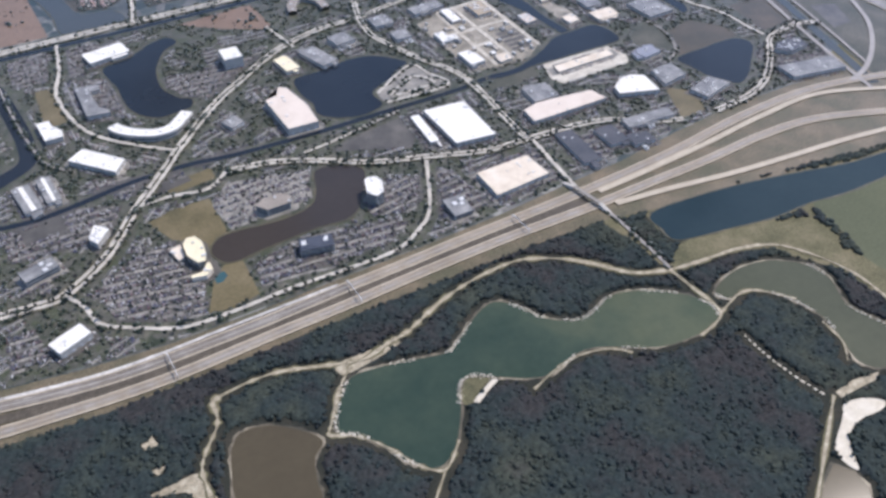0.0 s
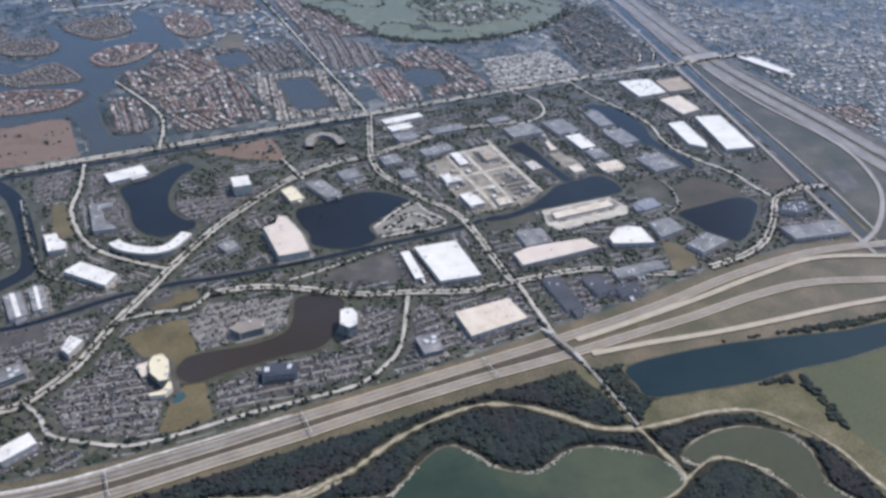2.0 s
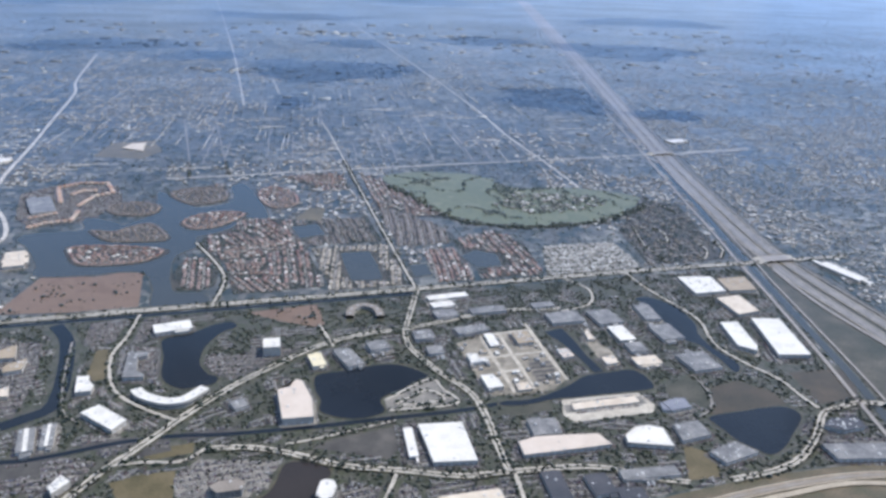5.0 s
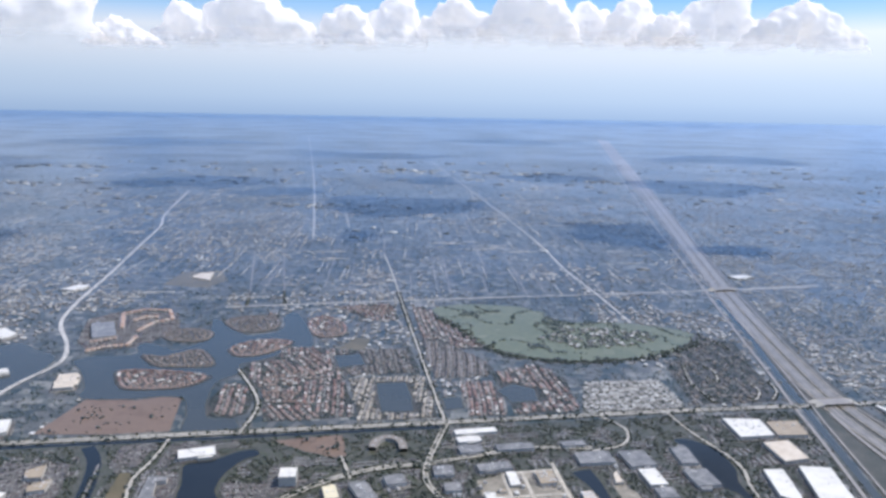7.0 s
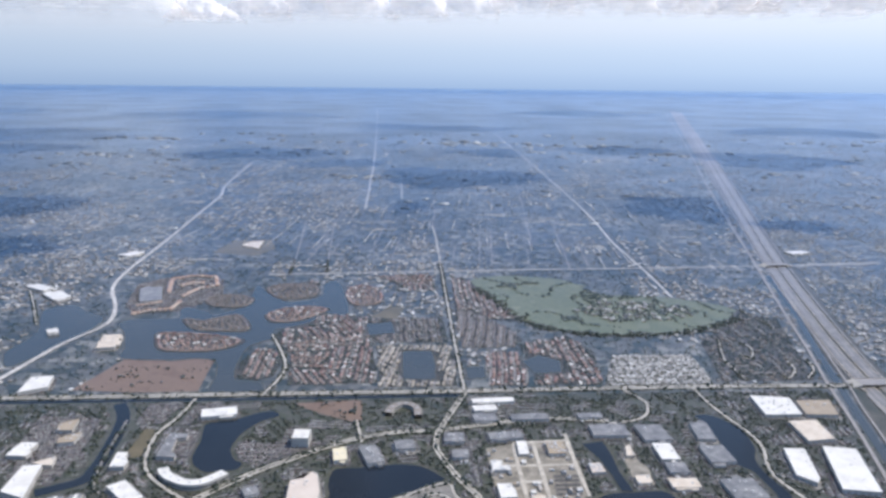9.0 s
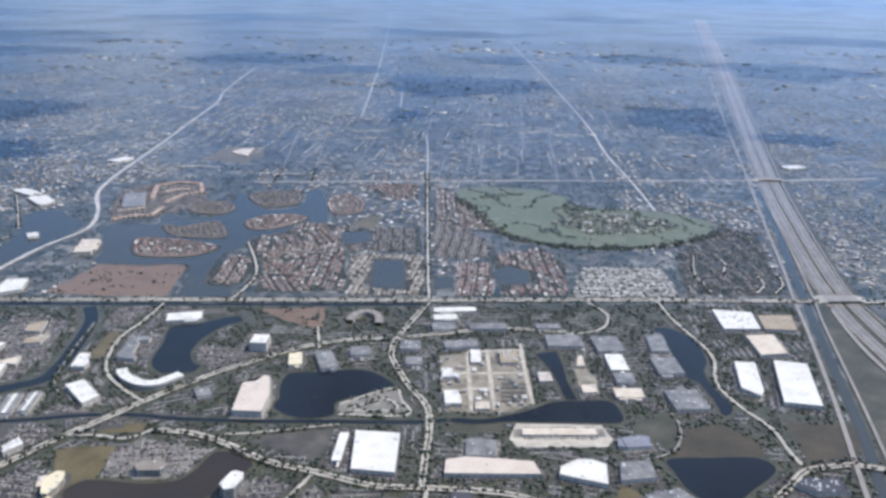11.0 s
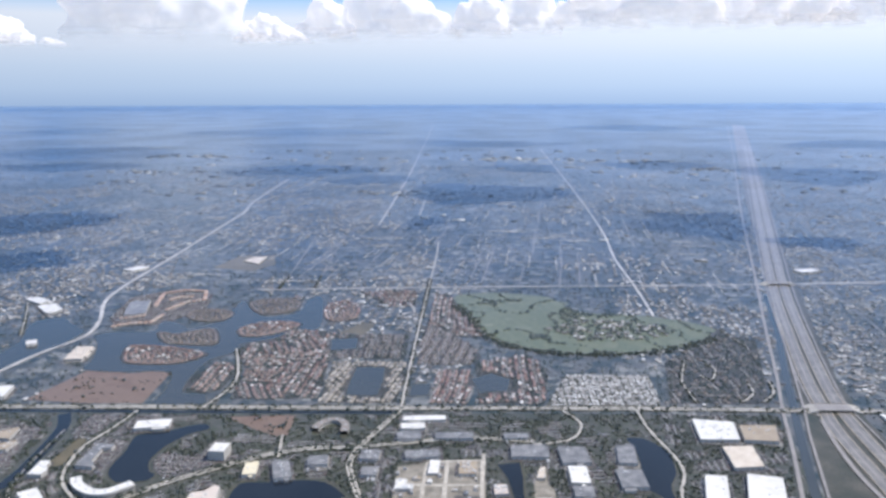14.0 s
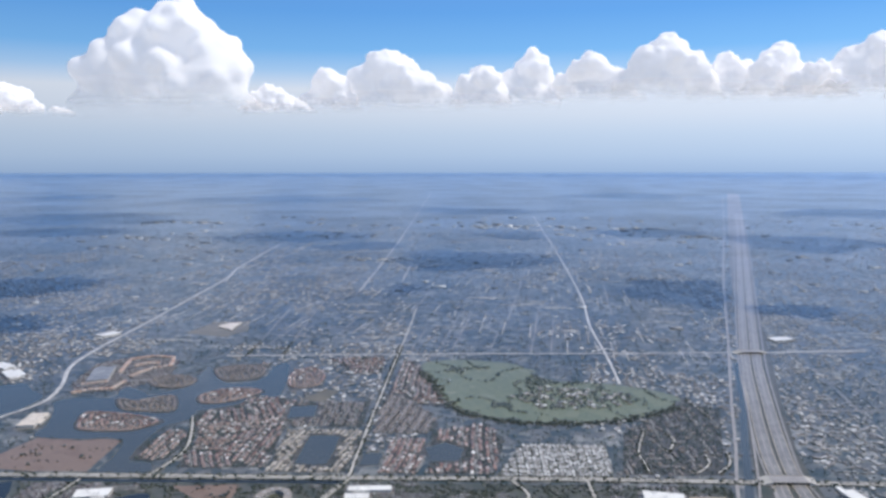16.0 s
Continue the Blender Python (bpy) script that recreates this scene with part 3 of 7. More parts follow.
def highway(width, *points, lanes="concrete"):
    c = smooth(points)
    take_line(c, width + 0.6)
    z = layer(0.20)
    w = ribbon("highway", c, width, z, M[lanes])
    tagged(w, "wide pale concrete highway carriageway", "highway", kind="structure")
    for s in (-1, 1):
        ribbon("shoulder", c, 0.24, z + 0.006, M["shoulder"], w, offset=s * (width / 2 - 0.1), rough_edge=0.12)
    ribbon("lane_wear", c, width * 0.14, z + 0.004, M["street"], w, rough_edge=0.5)
    for s in (-1, 1):
        ribbon("wheel_track", c, width * 0.07, z + 0.008, M["aisle"], w, offset=s * width * 0.21, rough_edge=0.6)


def central_strip(width, *points):
    c = smooth(points)
    w = ribbon("central_strip", c, width, layer(0.15), M["brown_median"], rough_edge=0.2)
    tagged(w, "brown grassy strip between the carriageways", "median", kind="structure")


def ramp(width, *points, paving="shoulder"):
    c = smooth(points)
    take_line(c, width + 0.4)
    w = ribbon("ramp", c, width, layer(0.23), M[paving])
    tagged(w, "curving pale concrete slip road", "road", kind="structure")


def track(width, *points):
    c = smooth(points)
    take_line(c, width)
    w = ribbon("sandy_track", c, width * 0.68, layer(0.11), M["track"], rough_edge=0.7)
    ribbon("grass_edge", c, width * 1.35, layer(0.10), M["drygrass"], w, rough_edge=0.8)
    tagged(w, "pale sandy track through scrub", "track", kind="structure")


lots, home_fields, isles, terraces = [], [], [], []


def carpark(turn, *points, base="asphalt"):
    c = np.array(points)
    w = sheet("car_park", c, layer(0.05), M[base])
    tagged(w, "dark asphalt car park full of parked cars", "car park", kind="structure")
    lots.append((turn, c, w))


def woods(*points):
    FOREST.append(list(points))


def terrace(size, *points):
    c = np.array(points)
    take_line(c, size + 0.6)
    terraces.append((size, c))


def island(kind, *points):
    c = smooth(points, True, 5)
    w = sheet("island", c, layer(0.12), M["estate_soil"])
    tagged(w, "round island ringed by houses in a lake", "island", kind="structure")
    r = c * 0.66 + c.mean(0) * 0.34
    isles.append((kind, c))
    ribbon("loop_street", r, 0.6, layer(0.15), M["street"], w, True)


def estate(kind, style, *points):
    c = np.array(points)
    w = sheet("estate_ground", c, layer(0.035), M["median" if style == 1 else "estate_soil"])
    tagged(w, "grassy plots between rows of houses", "ground", kind="structure")
    home_fields.append((kind, style, c, w))


ROOF = {"white": ("white", "white flat-roofed"), "cream": ("cream", "cream flat-roofed"), "pinkwhite": ("pinkwhite", "pale pinkish flat-roofed"),
        "yellow": ("yellow", "pale yellow-roofed"), "tan": ("tan", "tan-roofed"), "beige": ("beige", "beige-roofed"), "grey": ("grey", "grey flat-roofed"),
        "bluegrey": ("bluegrey", "blue-grey-roofed"), "dark": ("dark_roof", "dark-roofed"), "slate": ("slate", "dark slate-blue"),
        "stripe": ("grey", "grey-and-white-striped")}
STYLE = {"plain": "warehouse", "dock": "warehouse with loading doors", "units": "commercial building with roof machinery",
         "parapet": "hall with raised parapet", "office": "office block with window bands"}


def prism(bm, w, d, cut, z, h):
    """A block with its four corners cut off."""
    c = [(sx * (w / 2 - a), sy * (d / 2 - b)) for sx, sy, order in ((1, 1, 0), (-1, 1, 1), (-1, -1, 0), (1, -1, 1)) for a, b in (((0, cut), (cut, 0)) if not order else ((cut, 0), (0, cut)))]
    low, high = [bm.verts.new((x, y, z)) for x, y in c], [bm.verts.new((x, y, z + h)) for x, y in c]
    bm.faces.new(high)
    bm.faces.new(low[::-1])
    for i in range(8):
        bm.faces.new((low[i - 1], low[i], high[i], high[i - 1]))
    bmesh.ops.recalc_face_normals(bm, faces=bm.faces)


def building(x, y, w, d, turn, h, colour, style):
    rng = random.Random(int(x * 10) + int(y * 7))
    roof, words = ROOF[colour]
    if colour in ("grey", "bluegrey") and y > 122:
        w, d = w * 0.84, d * 0.84
    home = new("office_building" if style == "office" else "warehouse")
    home.matrix_world = pose(x, y, 0.05, 0, 0, turn)
    sites.append((x, y, turn))
    tagged(home, words + " " + STYLE[style] + " in a business park", "building", "business park buildings")
    c, s = math.cos(radians(turn)), math.sin(radians(turn))
    foot = [(x + c * i * w / 2 - s * j * d / 2, y + s * i * w / 2 + c * j * d / 2) for i, j in ((-1.06, -1.06), (1.06, -1.06), (1.06, 1.06), (-1.06, 1.06))]
    take(foot)
    if w * d > 8:
        # a paved apron with cars along the walls
        bm = bmesh.new()
        box(bm, 0, 0, -0.04, w + 1.5, d + 1.9, 0.04 - 0.0004 * len(sites))
        part("apron", bm, M["asphalt"] if rng.random() < 0.6 else M["aisle"], home)
        for k in range(int((w + 1.2) / 0.27)):
            for off in (-d / 2 - 0.72, d / 2 + 0.72):
                if rng.random() < 0.6:
                    u = -w / 2 - 0.5 + k * 0.27
                    beside.append((x + c * u - s * off, y + s * u + c * off, turn))
        for k in range(int(d / 0.27)):
            for off in (-w / 2 - 0.5, w / 2 + 0.5):
                if rng.random() < 0.4:
                    u = -d / 2 + k * 0.27
                    beside.append((x + c * off - s * u, y + s * off + c * u, turn + 90))
        foot = [(x + c * i * (w / 2 + 0.8) - s * j * (d / 2 + 1.0), y + s * i * (w / 2 + 0.8) + c * j * (d / 2 + 1.0)) for i, j in ((-1, -1), (1, -1), (1, 1), (-1, 1))]
        yards.append(foot)
    bm = bmesh.new()
    cut = min(w, d) * 0.27 if style == "office" and h > 1.5 else 0.0
    if cut:
        prism(bm, w, d, cut, 0, h - 0.06)
    else:
        box(bm, 0, 0, 0, w, d, h - 0.06, bevel=0.015)
    shell = part("shell", bm, M["cream" if colour == "yellow" else "wall"], home)
    bm = bmesh.new()
    if cut:
        prism(bm, w - 0.02, d - 0.02, cut, h - 0.06, 0.09)
    else:
        box(bm, 0, 0, h - 0.06, w - 0.02, d - 0.02, 0.05)
    top = part("roof", bm, M[roof], home)
    rim = 0.14 if style == "parapet" else 0.07
    if w * d > 10 and style != "office":
        # lower wings and loading bays stepped out from the main hall
        for k in range(rng.choice((1, 2, 2, 3))):
            side, ww, wd = rng.choice((-1, 1)), w * rng.uniform(0.18, 0.42), d * rng.uniform(0.10, 0.2)
            u, hh = rng.uniform(-0.3, 0.3) * w, h * rng.uniform(0.6, 0.85) + 0.01 * k
            bm = bmesh.new()
            box(bm, u, side * (d / 2 + wd / 2 - 0.03), 0, ww, wd, hh - 0.05)
            wing = part("wing", bm, M["wall"], home)
            bm = bmesh.new()
            box(bm, u, side * (d / 2 + wd / 2 - 0.03), hh - 0.05, ww + 0.03, wd + 0.03, 0.05)
            part("wing_roof", bm, M[roof], wing)
        off = -d / 2 - 0.85
        if style in ("dock", "plain"):
            for k in range(int(w / 0.42)):
                if rng.random() < 0.45:
                    u = -w / 2 + 0.2 + k * 0.42
                    trailers.append((x + c * u - s * off, y + s * u + c * off, turn + 90))
    for i, j, dx, dy in ((0, -1, w, 0.07), (0, 1, w, 0.07), (-1, 0, 0.07, d - 0.14), (1, 0, 0.07, d - 0.14)):
        dx, dy = max(dx - 2 * cut * abs(j), 0.07), max(dy - 2 * cut * abs(i), 0.07)
        bm = bmesh.new()
        box(bm, i * (w / 2 - 0.03), j * (d / 2 - 0.03), h - 0.06, dx, dy, rim, bevel=0.01)
        part("parapet", bm, M["wall"] if style == "parapet" else M[roof], home)
    n = {"units": 8, "plain": 2, "dock": 3, "parapet": 3, "office": 3}[style]
    for _ in range(n):
        bm = bmesh.new()
        k = rng.uniform(0.22, 0.5) if style != "office" else rng.uniform(0.5, 0.9)
        box(bm, rng.uniform(-0.38, 0.38) * w, rng.uniform(-0.38, 0.38) * d, h - 0.012, k, k * rng.uniform(0.6, 1.4), rng.uniform(0.1, 0.22), bevel=0.02)
        part("rooftop_unit", bm, M["unit"], top)
    if colour == "stripe":
        bm = bmesh.new()
        box(bm, 0, 0, h - 0.01, w * 0.28, d * 0.97, 0.05)
        part("skylight_strip", bm, M["white"], top, "white ridge strip of skylights")
    if style == "office":
        storeys = max(2, int(h / 0.4))
        for k in range(storeys):
            z = (k + 0.35) * (h - 0.1) / storeys
            for i, j, dx, dy in ((0, -1, w * 0.94, 0.04), (0, 1, w * 0.94, 0.04), (-1, 0, 0.04, d * 0.94), (1, 0, 0.04, d * 0.94)):
                dx, dy = max(dx - 2 * cut * abs(j), 0.04), max(dy - 2 * cut * abs(i), 0.04)
                bm = bmesh.new()
                box(bm, i * w / 2, j * d / 2, z, dx, dy, 0.2)
                part("window_band", bm, M["glass"], shell, "dark ribbon of window glass")
    else:
        m = max(3, int(w / 1.1))
        for k in range(m):
            bm = bmesh.new()
            box(bm, -w / 2 + (k + 0.5) * w / m, -d / 2, 0.02, 0.36, 0.05, 0.4)
            part("loading_door", bm, M["unit"], shell)
    return home


def bent_building(h, width, label, *points):
    """A long flat-roofed building that follows a bent line."""
    c = smooth(points, steps=8)
    take_line(c, width + 0.4)
    home = new("office_building")
    home.matrix_world = pose(*c[len(c) // 2], 0.05)
    base = np.array(c) - c[len(c) // 2]
    tagged(home, label, "building", "business park buildings")
    ribbon("shell", base, width, h - 0.05, M["wall"], home, thick=h - 0.05)
    roof = M["orange" if label.startswith("orange") else "beige" if label.startswith("grey") else "white"]
    ribbon("roof", base, width - 0.06, h, roof, home, thick=0.05)
    for s in (-1, 1):
        ribbon("parapet", base, 0.08, h + 0.05, roof, home, offset=s * (width / 2 - 0.05), thick=0.1)
        for k in range(max(1, int(h / 0.8))):
            ribbon("window_band", base, 0.05, 0.6 + 0.8 * k, M["glass"], home, offset=s * width / 2, thick=0.2)
    for k in range(2, len(c) - 2, 6):
        bm = bmesh.new()
        box(bm, *base[k], h, 0.5, 0.35, 0.15, bevel=0.02)
        part("rooftop_unit", bm, M["unit"], home)


def hall(h, colour, style, *points, words=""):
    """A flat-roofed building with any outline: shell, roof, a parapet along every side, doors or bands of windows, machinery on the roof."""
    c = np.array(points)
    area2 = sum(c[i - 1][0] * c[i][1] - c[i][0] * c[i - 1][1] for i in range(len(c)))
    if area2 < 0:
        c = c[::-1]
    mid = (c.min(0) + c.max(0)) / 2
    rng = random.Random(int(mid[0] * 10) + int(mid[1] * 7))
    roof, look_of = ROOF[colour]
    home = new("office_building" if style == "office" else "warehouse")
    home.matrix_world = pose(mid[0], mid[1], 0.05)
    tagged(home, words or look_of + " " + STYLE[style] + " in a business park", "building", "business park buildings")
    o = c - mid
    side = np.roll(o, -1, 0) - o
    run = np.linalg.norm(side, axis=1)
    turns = [math.degrees(math.atan2(v[1], v[0])) for v in side]
    main = int(np.argmax(run))
    sites.append((mid[0], mid[1], turns[main]))

    def block(name, outline, z0, z1, material, parent):
        bm = bmesh.new()
        low, high = [bm.verts.new((x, y, z0)) for x, y in outline], [bm.verts.new((x, y, z1)) for x, y in outline]
        top = bm.faces.new(high)
        for i in range(len(low)):
            bm.faces.new((low[i - 1], low[i], high[i], high[i - 1]))
        bmesh.ops.triangulate(bm, faces=[top])
        return part(name, bm, material, parent)

    block("apron", o * (1 + 1.0 / np.ptp(o, axis=0).mean() * 2), -0.04, -0.0004 * len(sites), M["asphalt"] if rng.random() < 0.6 else M["aisle"], home)
    shell = block("shell", o, 0, h - 0.06, M["cream" if colour == "yellow" else "wall"], home)
    top = block("roof", o * 0.995, h - 0.06, h - 0.01, M[roof], home)
    for i in range(len(o)):
        m = o[i] + side[i] / 2
        out = np.array((side[i][1], -side[i][0])) / run[i]
        bm = bmesh.new()
        box(bm, *(m - out * 0.03), h - 0.06, run[i] - 0.07, 0.07, 0.14 if style == "parapet" else 0.09, turns[i], 0.01)
        part("parapet", bm, M["wall"] if style == "parapet" else M[roof], home)
        if style == "office":
            storeys = max(2, int(h / 0.4))
            for k in range(storeys):
                bm = bmesh.new()
                box(bm, *m, (k + 0.35) * (h - 0.1) / storeys, run[i] * 0.92, 0.04, 0.2, turns[i])
                part("window_band", bm, M["glass"], shell, "dark ribbon of window glass")
        elif run[i] > 3:
            n = int(run[i] / 1.2)
            for k in range(n):
                bm = bmesh.new()
                box(bm, *(o[i] + side[i] * (k + 0.5) / n), 0.02, 0.36, 0.05, 0.4, turns[i])
                part("loading_door", bm, M["unit"], shell)
            for k in range(int(run[i] / 0.27)):
                if rng.random() < 0.6:
                    q = c[i] + side[i] * (k + 0.5) * 0.27 / run[i] + out * 0.7
                    beside.append((q[0], q[1], turns[i]))
    for _ in range({"units": 26, "plain": 5, "dock": 6, "parapet": 5, "office": 4}[style]):
        k = rng.uniform(0.2, 0.5)
        q = (rng.uniform(o[:, 0].min(), o[:, 0].max()) * 0.9, rng.uniform(o[:, 1].min(), o[:, 1].max()) * 0.9)
        if inside(o * 0.93, np.array([q[0]]), np.array([q[1]]))[0]:
            bm = bmesh.new()
            box(bm, *q, h - 0.012, k, k * rng.uniform(0.6, 1.6), rng.uniform(0.1, 0.2), turns[main], 0.02)
            part("rooftop_unit", bm, M["unit"], top)
    take(c)
    yards.append(c + (c - mid) / np.linalg.norm(c - mid, axis=1)[:, None] * 0.9)
    return home


def bridge(width, h, a, b):
    """A road deck over the highway, on piers, with a parapet on either side."""
    a, b = Vector((*a, 0)), Vector((*b, 0))
    mid, run = (a + b) / 2, (b - a).length
    home = new("overpass")
    home.matrix_world = pose(mid.x, mid.y, 0, 0, 0, math.degrees(math.atan2(b.y - a.y, b.x - a.x)))
    tagged(home, "concrete road overpass across the highway", "bridge", kind="structure")
    bm = bmesh.new()
    box(bm, 0, 0, h - 0.12, run, width, 0.12, bevel=0.02)
    part("deck", bm, M["street"], home)
    for s in (-1, 1):
        bm = bmesh.new()
        box(bm, 0, s * (width / 2 - 0.05), h, run, 0.06, 0.1)
        part("parapet", bm, M["shoulder"], home)
        bm = bmesh.new()
        vs = [bm.verts.new(v) for v in ((s * run / 2, -width / 2, h), (s * run / 2, width / 2, h), (s * (run / 2 + 2.6), -width / 2, 0.1), (s * (run / 2 + 2.6), width / 2, 0.1),
                                        (s * run / 2, -width / 2, 0), (s * run / 2, width / 2, 0))]
        for f in ((0, 1, 3, 2), (0, 2, 4), (1, 5, 3), (0, 4, 5, 1)):
            bm.faces.new([vs[i] for i in f])
        bmesh.ops.recalc_face_normals(bm, faces=bm.faces)
        part("approach", bm, M["wall"], home)
    for k in (-0.3, 0.0, 0.3):
        bm = bmesh.new()
        box(bm, k * run, 0, 0, 0.12, width * 0.8, h - 0.12)
        part("pier", bm, M["shoulder"], home)


def gantry(x, y, turn, width):
    home = new("sign_gantry")
    home.matrix_world = pose(x, y, 0.2, 0, 0, turn)
    tagged(home, "grey steel sign gantry spanning the highway", "gantry", "highway gantries")
    for s in (-1, 1):
        bm = bmesh.new()
        box(bm, s * width / 2, 0, 0, 0.08, 0.08, 0.75)
        part("post", bm, M["unit"], home)
    bm = bmesh.new()
    box(bm, 0, 0, 0.68, width, 0.08, 0.1)
    part("beam", bm, M["unit"], home)
    for k in (-0.25, 0.22):
        bm = bmesh.new()
        box(bm, k * width, -0.06, 0.55, 0.6, 0.03, 0.32)
        part("sign_board", bm, M["slate"], home)


# ---- the ground ----
half = 6000.0
bm = bmesh.new()
bmesh.ops.create_grid(bm, x_segments=24, y_segments=24, size=half)
me = bpy.data.meshes.new("ground")
bm.to_mesh(me)
bm.free()
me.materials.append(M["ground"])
ground = tagged(new("ground", me), "flat built-up country with gardens, plots and trees", "ground", kind="structure")


FOREST = [[(-110, 80), (-77, 80), (-64, 79.9), (-57.5, 80.4), (-50.6, 80.9), (-43.4, 81.6), (-37.4, 82.2), (-23.8, 83.1), (-15.2, 83.7), (-6, 84.5), (10, 85.2), (12.5, 78), (13, 71), (20, 72),
           (30, 69), (36, 62), (38, 50), (45, 30), (30, 12), (-110, 12)],
          [(36, 76), (39.5, 77), (43, 74.5), (44.5, 69), (43, 62), (41, 58.5), (40, 61), (41, 67), (39, 71.5), (36.5, 73.5)],
          [(15, 84), (30, 84.5), (60, 82.5), (75, 81.5), (75, 80.3), (55, 81), (35, 83.8), (18, 83)],
          [(12.6, 84.6), (17.5, 83.6), (17.2, 80), (18.4, 76.6), (22, 75.6), (17, 73.6), (13.9, 72.6), (13.5, 78)]]
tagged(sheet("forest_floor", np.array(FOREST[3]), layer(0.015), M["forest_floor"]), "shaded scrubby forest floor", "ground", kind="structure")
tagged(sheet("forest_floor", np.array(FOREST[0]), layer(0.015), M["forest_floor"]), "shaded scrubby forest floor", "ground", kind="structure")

SCRUB = [(-140, -40), (140, -40), (140, 112), (95, 116), (67, 103), (36, 99), (10, 94), (-18, 89), (-77, 87), (-140, 83)]
tagged(sheet("scrub_ground", np.array(SCRUB), layer(0.008), M["drygrass"]), "dry grassy scrub south of the highway", "ground", kind="structure")

PARK = [(-140, 90), (-77, 89), (-56, 88), (-45, 89), (-18, 91.6), (10, 96), (36, 101), (67, 105), (95, 118), (99, 196), (5, 186), (-50, 180), (-140, 171)]
tagged(sheet("park_ground", np.array(PARK), layer(0.012), M["park_ground"]), "dusty ground and lawns between the business lots", "ground", kind="structure")

# lakes and canals
lake("green", (-37.0, 71.8), (-34.6, 72.7), (-28.6, 72.0), (-23.2, 71.1), (-20.7, 72.6), (-15.7, 76.0), (-12.8, 76.5), (-10.4, 74.2), (-8.5, 71.3), (-5.9, 69.5), (-2.6, 68.9), (2.3, 70.8), (6.7, 70.1), (11.5, 67.3), (14.1, 64.3), (14.1, 61.6), (11.4, 60.3), (7.7, 59.8), (2.6, 60.4), (-4.3, 63.6), (-8.1, 63.7), (-12.0, 62.4), (-15.1, 62.8), (-19.0, 64.8), (-22.2, 66.5), (-24.3, 65.1), (-25.2, 62.6), (-27.7, 58.4), (-30.2, 56.2), (-32.3, 56.3), (-34.3, 58.2), (-36.0, 61.3), (-38.5, 64.2), (-40.3, 65.4), (-39.1, 68.9))
lake("ochre", (-50.7, 70.2), (-47.4, 69.6), (-43.9, 67.1), (-42.4, 64.9), (-43.9, 63.2), (-44.6, 60.3), (-44.9, 57.3), (-47.2, 54.7), (-51.8, 56.1), (-53.6, 61.3), (-53.2, 65.8), (-52.3, 68.8))
lake("greygreen", (16.7, 65.5), (22.0, 67.6), (28.1, 67.2), (32.8, 64.0), (33.6, 60.4), (32.0, 55.6), (34.0, 50.6), (33.4, 47.0), (28.2, 45.2), (25.6, 47.3), (26.5, 51.2), (27.1, 54.9), (26.2, 58.2), (24.1, 61.6), (21.0, 64.0), (17.4, 63.4))
lake("blue", (17.8, 82.7), (21.9, 83.9), (35.4, 83.5), (48.5, 81.8), (57.4, 80.4), (66.1, 80.1), (75.5, 79.6), (70.6, 75.3), (60.7, 75.1), (51.5, 74.6), (43.3, 75.0), (35.8, 74.6), (27.5, 75.4), (18.6, 76.5), (17.8, 79.8))
lake("ochre", (11.0, 37.2), (12.4, 35.5), (12.5, 33.5), (11.4, 31.6), (6.7, 30.8), (4.8, 33.9))
lake("brown", (-26.3, 116.3), (-19.4, 113.5), (-22.1, 106.1), (-25.5, 102.2), (-31.2, 101.9), (-39.6, 100.7), (-45.0, 99.8), (-47.2, 102.8), (-45.7, 105.6), (-42.5, 106.3), (-35.4, 106.0), (-30.3, 107.5), (-28.4, 110.5))
lake("dark", (-21.5, 145.6), (-16.1, 146.8), (-9.7, 148.6), (-4.9, 148.5), (-1.7, 146.5), (0.4, 144.3), (1.2, 142.6), (-3.2, 138.9), (-9.0, 135.2), (-8.8, 130.7), (-11.0, 129.1), (-14.5, 128.5), (-18.5, 129.8), (-21.0, 132.2), (-20.8, 135.7), (-21.8, 139.7))
lake("dark", (-55.1, 164.8), (-52.6, 166.7), (-49.5, 167.6), (-44.9, 171.7), (-41.3, 172.9), (-39.6, 170.2), (-42.8, 167.2), (-45.1, 161.8), (-45.8, 157.8), (-45.6, 152.9), (-43.4, 148.5), (-41.3, 147.0), (-41.8, 144.3), (-45.2, 143.2), (-47.8, 142.9), (-50.5, 144.8), (-52.3, 147.9), (-53.1, 152.2), (-53.5, 156.9), (-54.6, 160.9))
lake("dark", (28.2, 135.5), (33.7, 139.5), (39.1, 140.6), (44.9, 141.1), (46.8, 136.9), (46.1, 133.2), (40.2, 132.4), (34.7, 132.0), (29.8, 131.5), (25.3, 131.4), (18.3, 129.8), (13.6, 130.3), (14.8, 131.6), (20.3, 131.8))
lake("dark", (52.7, 121.7), (59.7, 123.0), (66.7, 123.9), (70.4, 123.0), (70.8, 119.9), (66.0, 114.8), (61.6, 110.6), (58.0, 108.9), (56.3, 110.6), (54.1, 113.9), (53.3, 117.5))
lake("dark", (60.2, 177.5), (64.2, 177.9), (68.0, 173.0), (69.2, 168.1), (69.0, 161.2), (67.2, 155.5), (67.6, 148.5), (69.3, 142.2), (68.3, 138.7), (66.5, 138.0), (66.4, 142.1), (65.6, 147.4), (64.8, 150.8), (61.6, 155.3), (62.0, 164.4), (61.4, 173.0))
